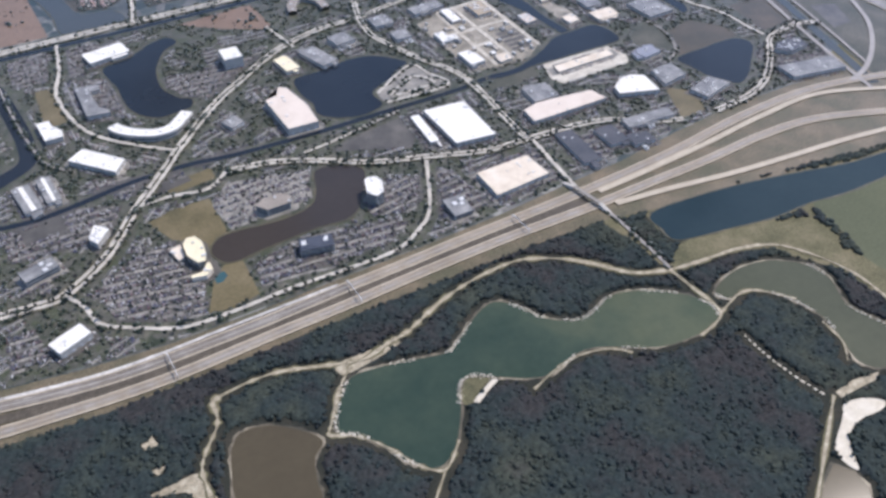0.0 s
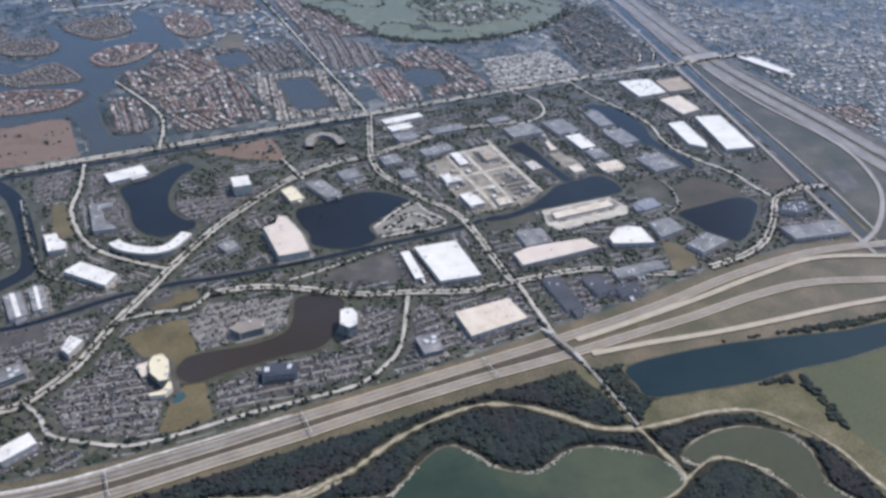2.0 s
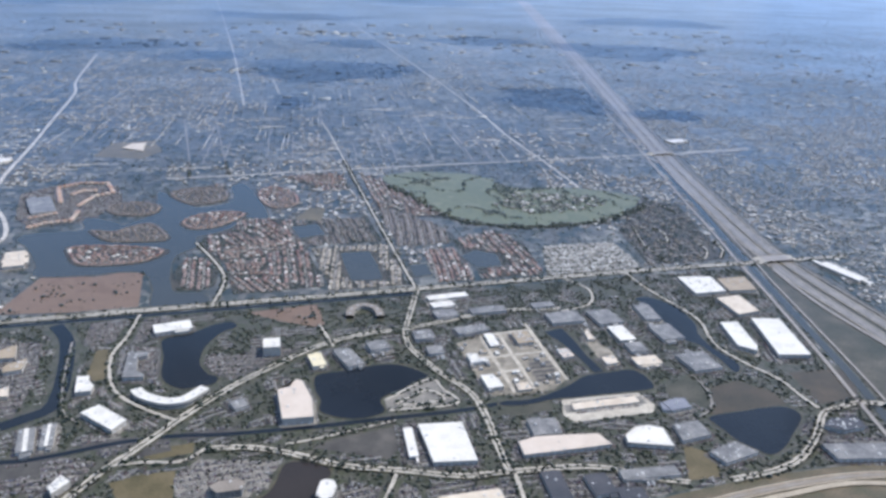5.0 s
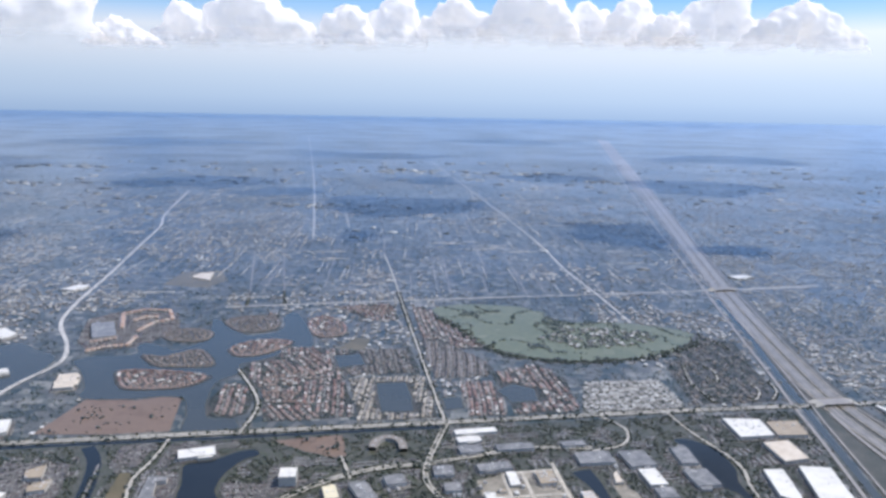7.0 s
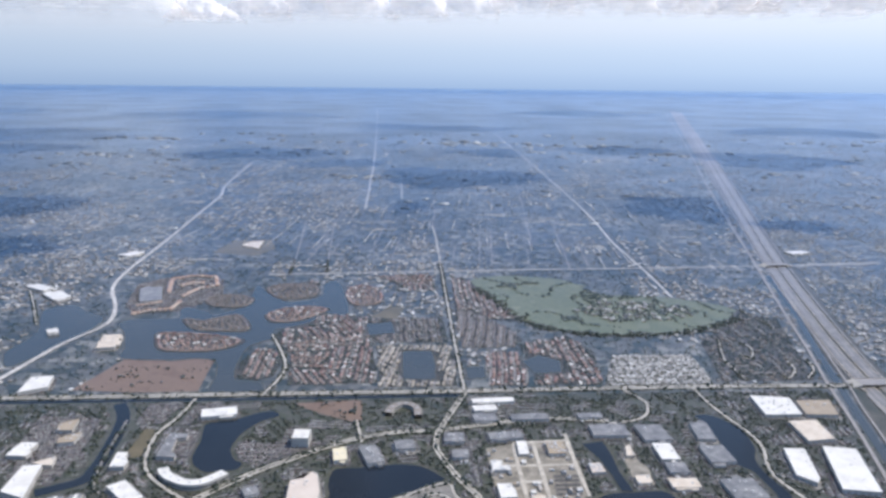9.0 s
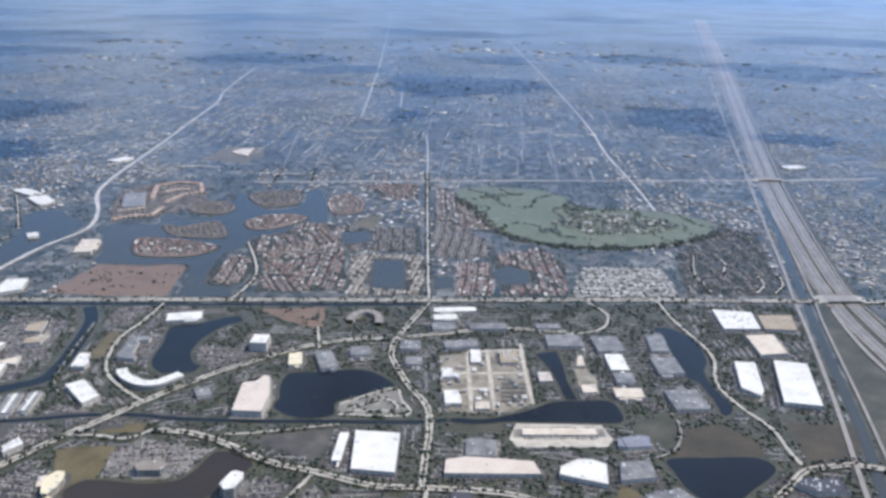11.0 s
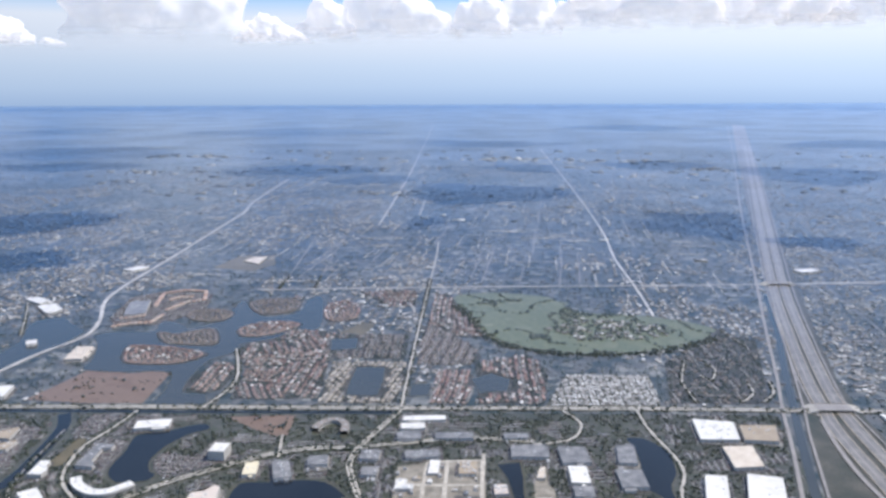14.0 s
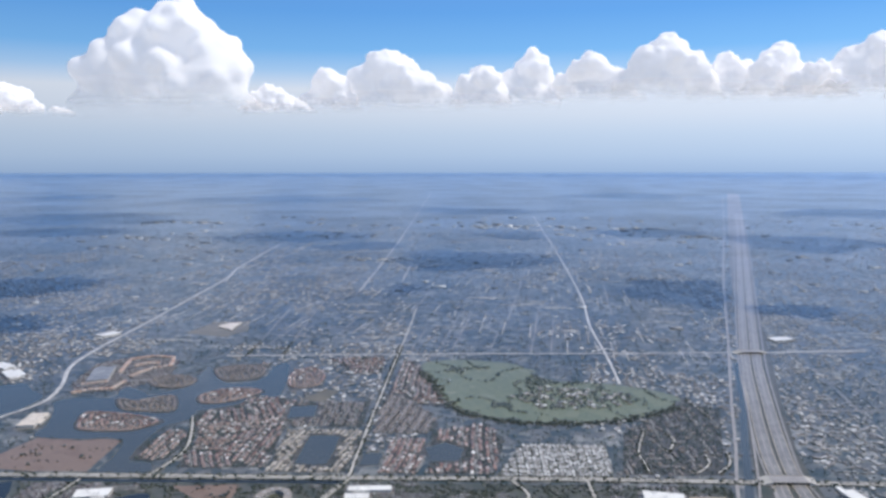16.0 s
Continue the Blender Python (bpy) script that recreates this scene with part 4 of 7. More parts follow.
lake("slateblue", (-94.0, 205.4), (-96.6, 214.1), (-102.9, 227.1), (-108.4, 235.4), (-105.3, 240.7), (-92.5, 243.3), (-94.1, 251.0), (-92.9, 255.3), (-84.6, 250.6), (-80.3, 247.7), (-73.9, 260.0), (-75.6, 273.3), (-76.7, 285.3), (-65.9, 270.4), (-59.8, 265.0), (-50.2, 271.9), (-52.0, 290.3), (-46.9, 292.5), (-36.9, 255.4), (-41.5, 251.6), (-46.3, 254.4), (-47.0, 243.4), (-52.6, 236.8), (-57.1, 233.4), (-55.5, 226.2), (-60.5, 217.7), (-59.9, 204.2), (-58.5, 196.8), (-56.3, 191.5), (-49.8, 190.6), (-48.4, 183.7), (-60.2, 182.5), (-62.6, 194.2), (-66.5, 204.9), (-73.3, 206.6), (-81.1, 204.8))
lake("slateblue", (-14.4, 216.9), (-9.8, 217.8), (-5.9, 217.7), (-4.3, 206.6), (-3.7, 196.4), (-7.6, 195.6), (-12.2, 195.9), (-13.4, 205.7))
lake("slateblue", (-29.0, 242.2), (-20.8, 244.3), (-18.6, 233.9), (-26.3, 230.9))
lake("slateblue", (20.4, 211.4), (25.4, 216.5), (31.2, 212.5), (30.8, 203.7), (23.5, 202.1))
lake("slateblue", (4.3, 205.2), (9.5, 206.6), (9.9, 198.1), (5.1, 196.8))
lake("slateblue", (-139.9, 250.0), (-133.3, 254.7), (-124.2, 247.0), (-116.0, 240.6), (-114.5, 228.0), (-115.6, 219.0), (-116.4, 211.0), (-118.5, 204.0), (-122.0, 196.5), (-129.0, 207.7), (-129.0, 218.0), (-131.0, 228.0), (-137.9, 241.8))
river(3.0, (-80.1, 174.6), (-76.1, 167.9), (-73.8, 160.6), (-72.0, 152.1), (-70.7, 144.4), (-70.8, 138.1), (-74.7, 134.6), (-77.6, 132.6))
river(2.0, (82.6, 98.0), (83.8, 103.6), (85.4, 109.9), (88.4, 121.6), (92.3, 138.5), (96.5, 161.2), (101.0, 184.7), (104.4, 201.0), (108.5, 222.0), (113.0, 243.0), (118.0, 266.0), (127.6, 319.0), water="slateblue")
river(1.5, (-109.7, 173.0), (-75.2, 176.9), (-44.3, 180.2), (4.3, 185.8))
river(1.2, (-78.0, 122.0), (-71.0, 121.6), (-65.6, 122.6), (-55.6, 125.3), (-46.0, 126.4), (-37.9, 126.0), (-23.4, 126.6), (-9.0, 127.9), (6.1, 129.3), (13.8, 131.0))
lake("dark", (31.0, 160.6), (35.8, 162.4), (36.8, 155.5), (37.1, 149.0), (38.6, 140.9), (36.3, 140.8), (35.2, 147.5), (33.6, 154.5))
# bare land, fields, lawns
patch("corridor_verge", "verge", (-84.0, 89.4), (-77.0, 88.8), (-67.0, 88.0), (-56.4, 87.7), (-44.9, 88.6), (-32.1, 89.9), (-18.2, 91.3), (-2.7, 93.2), (10.9, 95.5), (22.2, 97.1), (36.7, 100.5), (52.0, 103.2), (67.0, 104.3), (78.7, 104.3), (95.5, 102.4), (77.0, 80.8), (67.2, 81.1), (58.6, 81.6), (46.7, 82.6), (35.4, 83.5), (21.9, 83.9), (10.0, 85.2), (-6.0, 84.4), (-23.8, 83.0), (-37.4, 82.1), (-50.6, 80.8), (-57.5, 80.3), (-64.0, 79.8), (-84.0, 79.8))
patch("green_field", "lawn", (43.9, 75.6), (52.8, 75.9), (67.0, 77.0), (73.9, 71.2), (48.6, 50.5), (41.1, 53.8), (40.8, 59.7), (42.8, 64.9), (43.6, 71.1))
patch("grass_belt", "drygrass", (13.6, 71.4), (17.0, 73.1), (26.6, 74.4), (35.2, 73.8), (41.6, 72.0), (41.7, 66.1), (37.8, 65.1), (32.9, 70.1), (26.7, 71.9), (19.3, 72.1))
patch("grass_belt", "drygrass", (18.6, 75.8), (27.0, 74.9), (35.5, 74.3), (28.9, 71.9), (19.3, 72.1), (14.0, 71.7))
patch("grass_belt", "drygrass", (36.3, 66.5), (41.0, 64.3), (42.3, 59.0), (44.1, 52.5), (38.7, 47.9), (37.5, 54.5), (36.8, 60.2))
patch("empty_lot", "olive", (-54.7, 113.9), (-50.7, 115.6), (-44.7, 116.0), (-43.8, 106.5), (-46.7, 105.1), (-47.7, 101.7), (-48.6, 106.2), (-52.0, 108.4))
patch("empty_lot", "olive", (-50.2, 91.1), (-48.3, 96.8), (-46.2, 99.7), (-43.3, 99.5), (-42.8, 91.9), (-46.4, 90.5))
patch("bare_field", "bare", (-37.9, 177.8), (-22.8, 180.8), (-20.8, 168.2), (-28.8, 171.8))
patch("bare_field", "bare", (-96.3, 182.0), (-94.8, 189.3), (-92.1, 207.2), (-79.0, 203.8), (-67.5, 208.7), (-63.9, 183.5), (-78.9, 181.7))
patch("bare_field", "bare", (-33.4, 177.3), (-21.2, 180.9), (-19.5, 169.2), (-24.0, 169.4))
patch("wet_meadow", "swamp", (78.3, 136.6), (93.1, 136.9), (87.1, 125.6), (77.5, 123.9))
patch("grass_lot", "olive", (-68.0, 161.3), (-64.7, 161.9), (-63.4, 148.5), (-67.3, 147.1))
patch("grass_lot", "olive", (-16.1, 132.6), (-13.9, 135.0), (-11.2, 134.4), (-10.2, 132.6), (-11.2, 130.3), (-14.4, 129.3), (-16.3, 130.2))
patch("wet_meadow", "swamp", (58.1, 132.2), (65.2, 134.2), (70.4, 129.7), (70.8, 124.5), (66.8, 124.4), (59.8, 123.5), (53.1, 122.6), (56.6, 127.7))
patch("grass_lot", "roadside", (47.5, 128.4), (49.2, 133.8), (56.2, 137.6), (57.3, 131.1), (56.4, 127.0), (53.0, 124.6), (51.2, 127.9))
patch("grass_lot", "olive", (43.6, 113.7), (48.1, 109.9), (45.7, 104.0), (39.9, 103.6))
patch("gravel_yard", "gravel", (9.6, 157.1), (15.4, 159.7), (28.0, 161.9), (29.3, 151.9), (29.9, 139.0), (25.6, 134.9), (18.0, 133.7), (11.9, 134.3))
patch("gravel_yard", "gravel", (38.9, 157.8), (41.9, 161.0), (42.0, 153.3), (43.6, 150.9), (43.4, 143.8), (39.8, 142.4), (39.2, 150.4))
patch("forecourt", "forecourt", (24.8, 125.5), (26.2, 130.9), (42.4, 132.0), (44.0, 127.2), (42.6, 124.6), (26.4, 122.9))
patch("grass_lot", "roadside", (11.9, 126.2), (12.0, 129.0), (23.9, 130.4), (23.5, 127.0), (14.2, 126.4))
patch("golf_course", "golf", (4.7, 300.0), (14.9, 308.3), (28.6, 308.1), (41.9, 304.2), (53.0, 285.4), (77.4, 281.9), (96.9, 271.0), (95.0, 257.5), (78.5, 243.8), (55.8, 237.5), (38.1, 238.5), (24.1, 247.7), (12.7, 274.9))
patch("lawn_field", "olive", (-28.3, 249.8), (-23.2, 262.4), (-18.0, 260.8), (-19.4, 247.5))
patch("lawn_field", "olive", (-113.3, 340.5), (-111.1, 366.6), (-94.3, 370.8), (-86.8, 350.2), (-92.5, 335.4))
patch("sand_bar", "sand", (12.8, 38.7), (16.9, 41.6), (18.8, 43.1), (21.7, 42.7), (23.7, 41.3), (22.4, 40.5), (19.4, 40.5), (17.2, 40.1), (15.2, 38.8), (14.0, 36.8), (13.2, 35.4), (12.5, 36.5))
patch("beach", "beach", (19.0, 44.9), (22.7, 45.4), (26.7, 45.0), (25.5, 44.2), (21.8, 44.1), (19.1, 43.9))
patch("beach", "beach", (-37.8, 75.0), (-36.0, 75.5), (-31.8, 75.7), (-29.9, 75.7), (-28.5, 76.4), (-28.1, 75.2), (-30.6, 74.4), (-32.3, 73.9), (-35.5, 73.3), (-37.0, 73.2))
patch("grass_spit", "drygrass", (-24.6, 65.2), (-22.9, 66.2), (-20.4, 65.7), (-19.8, 65.0), (-21.8, 63.9), (-23.9, 62.4), (-24.9, 63.2))
patch("sand_bar", "sand", (-23.4, 62.6), (-22.2, 63.4), (-19.6, 64.8), (-19.0, 64.4), (-21.2, 63.2), (-22.6, 62.2))
patch("beach", "beach", (-63.0, 66.1), (-60.1, 66.6), (-57.2, 66.9), (-56.3, 66.6), (-55.9, 64.7), (-55.4, 62.6), (-57.5, 63.2), (-58.5, 65.0), (-59.7, 65.3))
patch("clearing", "beach", (-62.2, 73.4), (-61.3, 73.5), (-60.8, 74.5), (-60.6, 73.3), (-60.0, 72.2), (-61.0, 72.6), (-61.6, 71.9))
patch("clearing", "beach", (-61.7, 69.3), (-59.6, 69.5), (-61.0, 68.4))
patch("pool", "pool", (-48.0, 97.2), (-47.4, 98.4), (-46.4, 98.4), (-46.1, 97.3), (-47.1, 96.3), (-48.0, 96.3))
patch("lawn_strip", "olive", (-72.8, 120.0), (-66.7, 120.4), (-66.2, 117.2), (-72.6, 116.1))
patch("lawn_strip", "olive", (-51.6, 122.2), (-42.7, 124.0), (-42.6, 120.9), (-50.0, 119.4))
# car parks
carpark(8, (-44.7, 114.0), (-41.3, 118.8), (-27.9, 116.6), (-29.5, 109.4), (-32.8, 108.6), (-33.4, 111.2), (-38.6, 111.2), (-39.0, 107.6), (-43.2, 106.9), base="aisle")
carpark(0, (-42.2, 97.9), (-35.1, 100.8), (-28.0, 100.4), (-20.0, 99.0), (-17.5, 97.1), (-22.0, 94.2), (-30.5, 93.3), (-42.2, 92.8))
carpark(14, (-17.3, 108.8), (-11.2, 107.8), (-12.9, 102.0), (-15.6, 99.3), (-22.2, 100.8), (-22.6, 104.8), (-18.8, 104.6))
carpark(-5, (-64.3, 101.6), (-57.7, 106.9), (-51.6, 108.2), (-51.5, 102.1), (-49.6, 97.4), (-50.0, 92.1), (-54.1, 91.1), (-61.8, 94.4))
carpark(5, (-75.8, 119.9), (-67.3, 123.4), (-57.9, 119.9), (-59.9, 114.1), (-65.9, 112.6), (-74.5, 112.5))
carpark(10, (-7.8, 108.8), (-5.5, 106.9), (-3.5, 96.2), (-6.8, 95.8), (-13.4, 95.3))
carpark(0, (-45.0, 156.4), (-42.8, 157.4), (-39.0, 156.2), (-31.8, 158.8), (-25.0, 157.6), (-31.8, 148.7), (-35.4, 146.8), (-38.7, 145.7), (-41.0, 147.4), (-43.0, 149.4), (-44.8, 153.2))
patch("asphalt_yard", "asphalt", (-22.5, 120.0), (-19.0, 122.3), (-7.6, 125.2), (-7.2, 118.5), (-9.4, 115.3))
road(1.2, (-27.0, 121.6), (-22.0, 122.6), (-14.0, 125.0), (-7.0, 127.0))
patch("works_site", "aisle", (-8.6, 134.7), (1.5, 142.1), (4.0, 137.2), (5.6, 131.2), (-8.2, 130.2))
carpark(5, (-2.3, 105.3), (10.4, 106.5), (10.1, 97.5), (-2.2, 95.3))
carpark(0, (14.9, 106.4), (34.9, 106.3), (36.0, 104.4), (16.3, 97.6))
carpark(10, (-72.5, 174.6), (-64.8, 176.4), (-65.3, 164.1), (-71.6, 163.6))
carpark(12, (-61.0, 176.0), (-54.9, 177.4), (-54.9, 173.2), (-58.5, 171.8), (-58.6, 163.2), (-61.5, 164.2))
carpark(0, (-59.7, 162.1), (-55.0, 161.2), (-52.8, 148.6), (-58.5, 147.5))
carpark(0, (-62.5, 128.3), (-47.4, 125.7), (-46.3, 121.9), (-53.0, 120.0), (-61.6, 124.7))
carpark(0, (-45.1, 127.3), (-35.1, 128.3), (-36.6, 126.2), (-45.0, 125.5))
carpark(0, (-76.0, 97.7), (-72.4, 97.8), (-70.7, 92.2), (-75.6, 90.3))
carpark(0, (-6.5, 124.2), (-3.4, 126.5), (-2.4, 112.5), (-7.7, 113.6))
carpark(20, (-95.0, 166.5), (-80.4, 166.0), (-77.5, 152.9), (-76.2, 144.6), (-76.3, 135.0), (-85.4, 138.6), (-92.0, 150.0))
# highways
highway(1.9, (-83.0, 86.7), (-77.1, 86.0), (-70.5, 85.3), (-64.0, 84.9), (-57.3, 85.1), (-50.2, 85.7), (-42.7, 86.4), (-36.4, 87.2), (-31.0, 87.9), lanes="old_lanes")
highway(1.9, (-31.0, 87.9), (-22.1, 88.8), (-13.0, 89.9), (-3.3, 90.9), (7.0, 92.0), (12.0, 92.6), (20.6, 93.7), (32.9, 95.7), (48.6, 99.1), (64.0, 101.1), (75.4, 101.0), (91.3, 98.6))
highway(1.8, (-83.0, 82.8), (-77.3, 82.0), (-70.3, 81.8), (-63.9, 81.7), (-57.4, 81.9), (-50.4, 82.6), (-43.1, 83.5), (-37.0, 84.1), (-31.4, 84.7), (-23.0, 85.8), (-14.1, 86.8), (-4.6, 87.7), (5.1, 88.3), (12.2, 88.8), (22.9, 89.9), (35.6, 91.1), (49.8, 93.0), (63.2, 93.0), (80.0, 88.6))
ramp(1.1, (13.9, 91.5), (22.5, 92.6), (38.8, 95.1), (54.3, 98.0), (69.5, 99.4), (86.6, 94.4))
ramp(1.1, (14.7, 87.7), (24.4, 87.3), (37.7, 86.3), (50.0, 86.0), (62.9, 85.8), (75.9, 84.9))
ramp(0.42, (-83.0, 88.0), (-77.0, 87.2), (-70.6, 86.5), (-64.0, 86.1), (-57.2, 86.4), (-50.1, 87.1), (-42.5, 87.8), (-36.2, 88.4), (-32.2, 88.8), paving="far_road")
road(1.9, (91.4, 122.2), (85.2, 123.3), (80.6, 122.2), (76.0, 120.5), (72.4, 116.4), (68.3, 112.0), (62.7, 107.3), (56.4, 104.6), (47.2, 102.9))
patch("interstate_bed", "roadside", (480.0, 1990.0), (268.0, 990.0), (183.0, 585.0), (138.0, 361.0), (121.0, 274.0), (110.5, 225.0), (106.3, 201.0), (102.7, 184.7), (98.2, 161.2), (94.0, 138.5), (90.2, 121.6), (87.2, 109.9), (84.8, 100.5), (118.0, 92.0), (121.0, 112.0), (121.0, 150.0), (120.0, 192.0), (120.5, 204.0), (123.0, 226.0), (132.5, 275.0), (146.0, 341.0), (164.5, 432.0), (206.0, 618.0), (488.0, 1900.0))
highway(3.4, (116.0, 92.0), (112.6, 110.0), (110.6, 126.0), (111.2, 142.0), (110.8, 165.0), (110.4, 180.0), (110.6, 192.0), (111.8, 202.0), (113.9, 221.0), (120.8, 262.0), (131.8, 321.0), (152.0, 415.0), (213.5, 693.0), (330.0, 1220.0), lanes="interstate")
highway(3.4, (121.0, 94.0), (117.4, 115.0), (116.0, 135.0), (116.4, 150.0), (116.0, 165.0), (115.6, 180.0), (115.7, 192.0), (116.2, 203.0), (118.4, 221.0), (125.2, 262.0), (136.2, 321.0), (156.6, 415.0), (218.6, 693.0), (336.0, 1220.0), lanes="interstate")
ramp(0.9, (80.3, 96.7), (83.6, 114.0), (88.6, 136.2), (92.3, 153.4), (97.3, 178.0), (101.2, 199.5), (106.5, 224.5), (116.0, 273.8), (133.5, 360.5), (178.3, 584.9), (263.4, 990.0), (445.8, 1881.0), paving="street")
ramp(0.6, (86.9, 104.0), (91.0, 121.0), (94.8, 139.5), (99.0, 162.0), (103.3, 185.0), (106.6, 200.0), (113.6, 236.0), (123.0, 285.0), (134.0, 338.0), paving="street")
central_strip(1.5, (-83.0, 84.6), (-70.4, 83.5), (-57.3, 83.5), (-50.4, 84.1), (-36.8, 85.7), (-22.6, 87.3), (-4.0, 89.3), (10.9, 90.5))
# streets
road(2.3, (-76.5, 102.2), (-72.1, 102.2), (-68.0, 102.7), (-61.5, 108.6), (-56.5, 117.0), (-53.2, 121.7), (-48.8, 128.1), (-46.1, 132.3), (-37.6, 143.3), (-30.5, 150.2), (-21.4, 158.3), (-11.3, 163.2), (-2.3, 164.8))
road(2.2, (-3.8, 163.9), (9.1, 168.7), (24.0, 173.2), (38.8, 173.0))
road(1.4, (-68.0, 102.7), (-65.7, 99.3), (-64.0, 95.0), (-59.2, 92.1), (-53.6, 89.8), (-46.5, 90.0), (-38.1, 91.0), (-29.4, 91.4), (-21.9, 92.1), (-17.1, 94.8), (-13.2, 99.0), (-8.5, 110.9))
road(1.6, (-56.3, 118.4), (-50.5, 118.9), (-44.2, 118.5), (-40.6, 121.8))
road(2.0, (-40.6, 121.8), (-32.9, 121.3), (-24.9, 118.2), (-17.1, 114.2), (-8.0, 111.9), (2.1, 109.2), (11.3, 109.4), (22.0, 109.4), (28.4, 108.0), (34.8, 104.7), (40.0, 103.0))
road(1.6, (11.3, 109.4), (11.1, 102.1), (11.1, 93.6))
road(1.0, (12.4, 88.1), (13.3, 78.0), (13.6, 72.0))
road(1.9, (10.4, 109.4), (10.1, 117.5), (10.1, 126.0), (8.8, 135.2), (4.2, 143.4), (0.3, 152.3), (-1.2, 157.0), (-1.0, 164.4), (1.0, 173.6), (4.4, 187.2))
road(2.7, (-138.8, 172.4), (-111.2, 175.4), (-79.2, 179.1), (-46.5, 182.9), (-20.6, 185.7), (4.7, 188.5), (32.3, 191.9), (66.9, 195.9), (104.9, 199.5), (138.6, 202.7))
road(1.6, (-62.6, 178.7), (-63.1, 167.0), (-64.3, 158.5), (-62.3, 148.2), (-58.3, 140.6), (-48.9, 132.6), (-46.1, 131.9))
road(1.5, (4.4, 188.1), (0.8, 223.9), (-3.2, 266.0), (-7.6, 313.0), (-12.8, 371.4), (-17.6, 415.0))
road(1.6, (76.1, 122.4), (75.3, 126.5), (74.6, 133.8), (71.0, 141.4), (68.9, 148.0), (68.9, 153.0), (70.8, 162.0), (69.9, 169.5), (67.5, 177.5), (65.5, 186.0), (64.3, 194.9))
road(1.0, (55.6, 141.0), (57.3, 133.7), (55.6, 126.4), (52.2, 122.8), (49.0, 121.2))
road(3.0, (-121.7, 173.3), (-118.6, 187.0), (-116.6, 214.8), (-112.4, 234.8), (-118.0, 253.6), (-130.7, 278.9), (-137.2, 310.2), (-143.7, 361.8), (-152.5, 422.8), (-164.5, 506.3), (-177.6, 560.0), (-201.6, 710.3))
road(2.2, (79.6, 282.1), (77.4, 327.0), (73.6, 382.1), (72.7, 453.2), (65.8, 583.0), (50.9, 810.9), (29.1, 1126.5))
road(2.0, (-239.8, 1905.0), (-109.2, 874.6), (-75.7, 592.1), (-61.5, 464.1))
road(2.6, (-77.1, 302.5), (-40.9, 308.6), (-7.5, 314.3), (33.9, 321.0), (77.4, 327.0), (117.0, 333.6), (185.5, 344.6))
road(1.6, (-51.0, 580.0), (-43.1, 506.9))
road(0.9, (-88.3, 422.6), (-74.3, 339.2), (-69.1, 303.5))
road(0.8, (-72.8, 424.6), (-54.9, 307.9))
road(1.6, (45.6, 192.0), (50.0, 184.0), (47.2, 175.3), (38.6, 171.4))
road(1.4, (-20.7, 169.3), (-17.8, 158.0))
road(1.2, (100.0, 268.9), (104.6, 247.8))
road(2.2, (187.1, 347.9), (142.2, 337.5))
road(1.6, (-46.5, 182.9), (-45.8, 202.5), (-56.5, 228.9))
road(1.2, (-134.0, 232.5), (-149.4, 257.4), (-158.9, 271.7))
road(0.9, (-74.1, 165.4), (-72.2, 154.0), (-70.0, 143.5), (-67.6, 136.0), (-63.6, 132.2))
road(1.3, (-8.4, 134.3), (1.2, 141.6), (3.5, 137.2), (5.2, 131.6), (-7.9, 130.6))
road(1.1, (-6.5, 132.6), (0.0, 137.2), (3.0, 133.4), (-6.0, 132.2))
for loop in (((82.7, 234.7), (79.2, 217.4), (79.8, 208.7), (80.4, 201.5)), ((97.0, 216.9), (96.7, 210.4), (92.7, 203.9), (90.7, 204.9)),
             ((103.2, 219.8), (102.1, 211.0), (97.9, 204.4)), ((88.1, 232.7), (90.3, 227.9), (87.2, 218.2), (85.1, 222.6))):
    road(1.2, *loop)
# sandy tracks
track(0.58, (-53.2, 76.1), (-53.2, 72.7), (-55.3, 69.3), (-56.3, 66.9), (-56.1, 62.9), (-56.1, 58.8))
track(0.62, (-53.2, 76.1), (-51.0, 76.7), (-47.5, 77.2), (-44.0, 77.1), (-38.6, 75.7), (-33.7, 74.6), (-29.7, 75.8), (-26.4, 76.6), (-22.7, 78.5), (-18.8, 80.3), (-13.3, 81.9), (-6.8, 82.7), (-2.7, 81.6), (0.9, 79.7), (4.2, 77.0), (8.0, 73.4), (13.4, 71.7), (18.7, 71.3), (26.0, 71.1), (32.0, 69.1), (36.0, 63.9), (37.9, 59.1), (38.3, 54.5), (39.6, 48.6))
track(0.47, (-35.5, 74.3), (-38.1, 71.3), (-40.2, 67.6), (-41.6, 65.4))
track(0.55, (13.4, 71.7), (14.1, 67.3), (14.6, 61.7), (9.4, 59.5))
track(0.47, (14.6, 61.7), (19.6, 63.6), (22.6, 62.8), (26.2, 59.4))
# a broken line of sand through the woods
for k in range(15):
    u = k / 15
    streak = smooth(((14.9 + 2.7 * u * u, 57.2 - 12.3 * u), (14.9 + 2.7 * (u + 0.04) ** 2, 57.2 - 12.3 * (u + 0.035 + 0.004 * (k % 4)))))
    take_line(streak, 0.35)
    tagged(ribbon("sand_streak", streak, 0.14 + 0.04 * (k % 3), layer(0.11), M["sand"], rough_edge=0.6), "narrow streak of white sand in the woods", "sand", kind="structure")
track(0.39, (-41.6, 65.4), (-38.0, 63.5), (-35.0, 60.0), (-33.3, 57.2), (-30.6, 55.4), (-27.5, 58.3))
track(0.31, (-15.6, 61.1), (-10.8, 62.9), (-7.0, 63.4), (-3.1, 62.7), (-0.7, 60.9))
track(0.2, (-30.6, 55.4), (-33.5, 52.1))
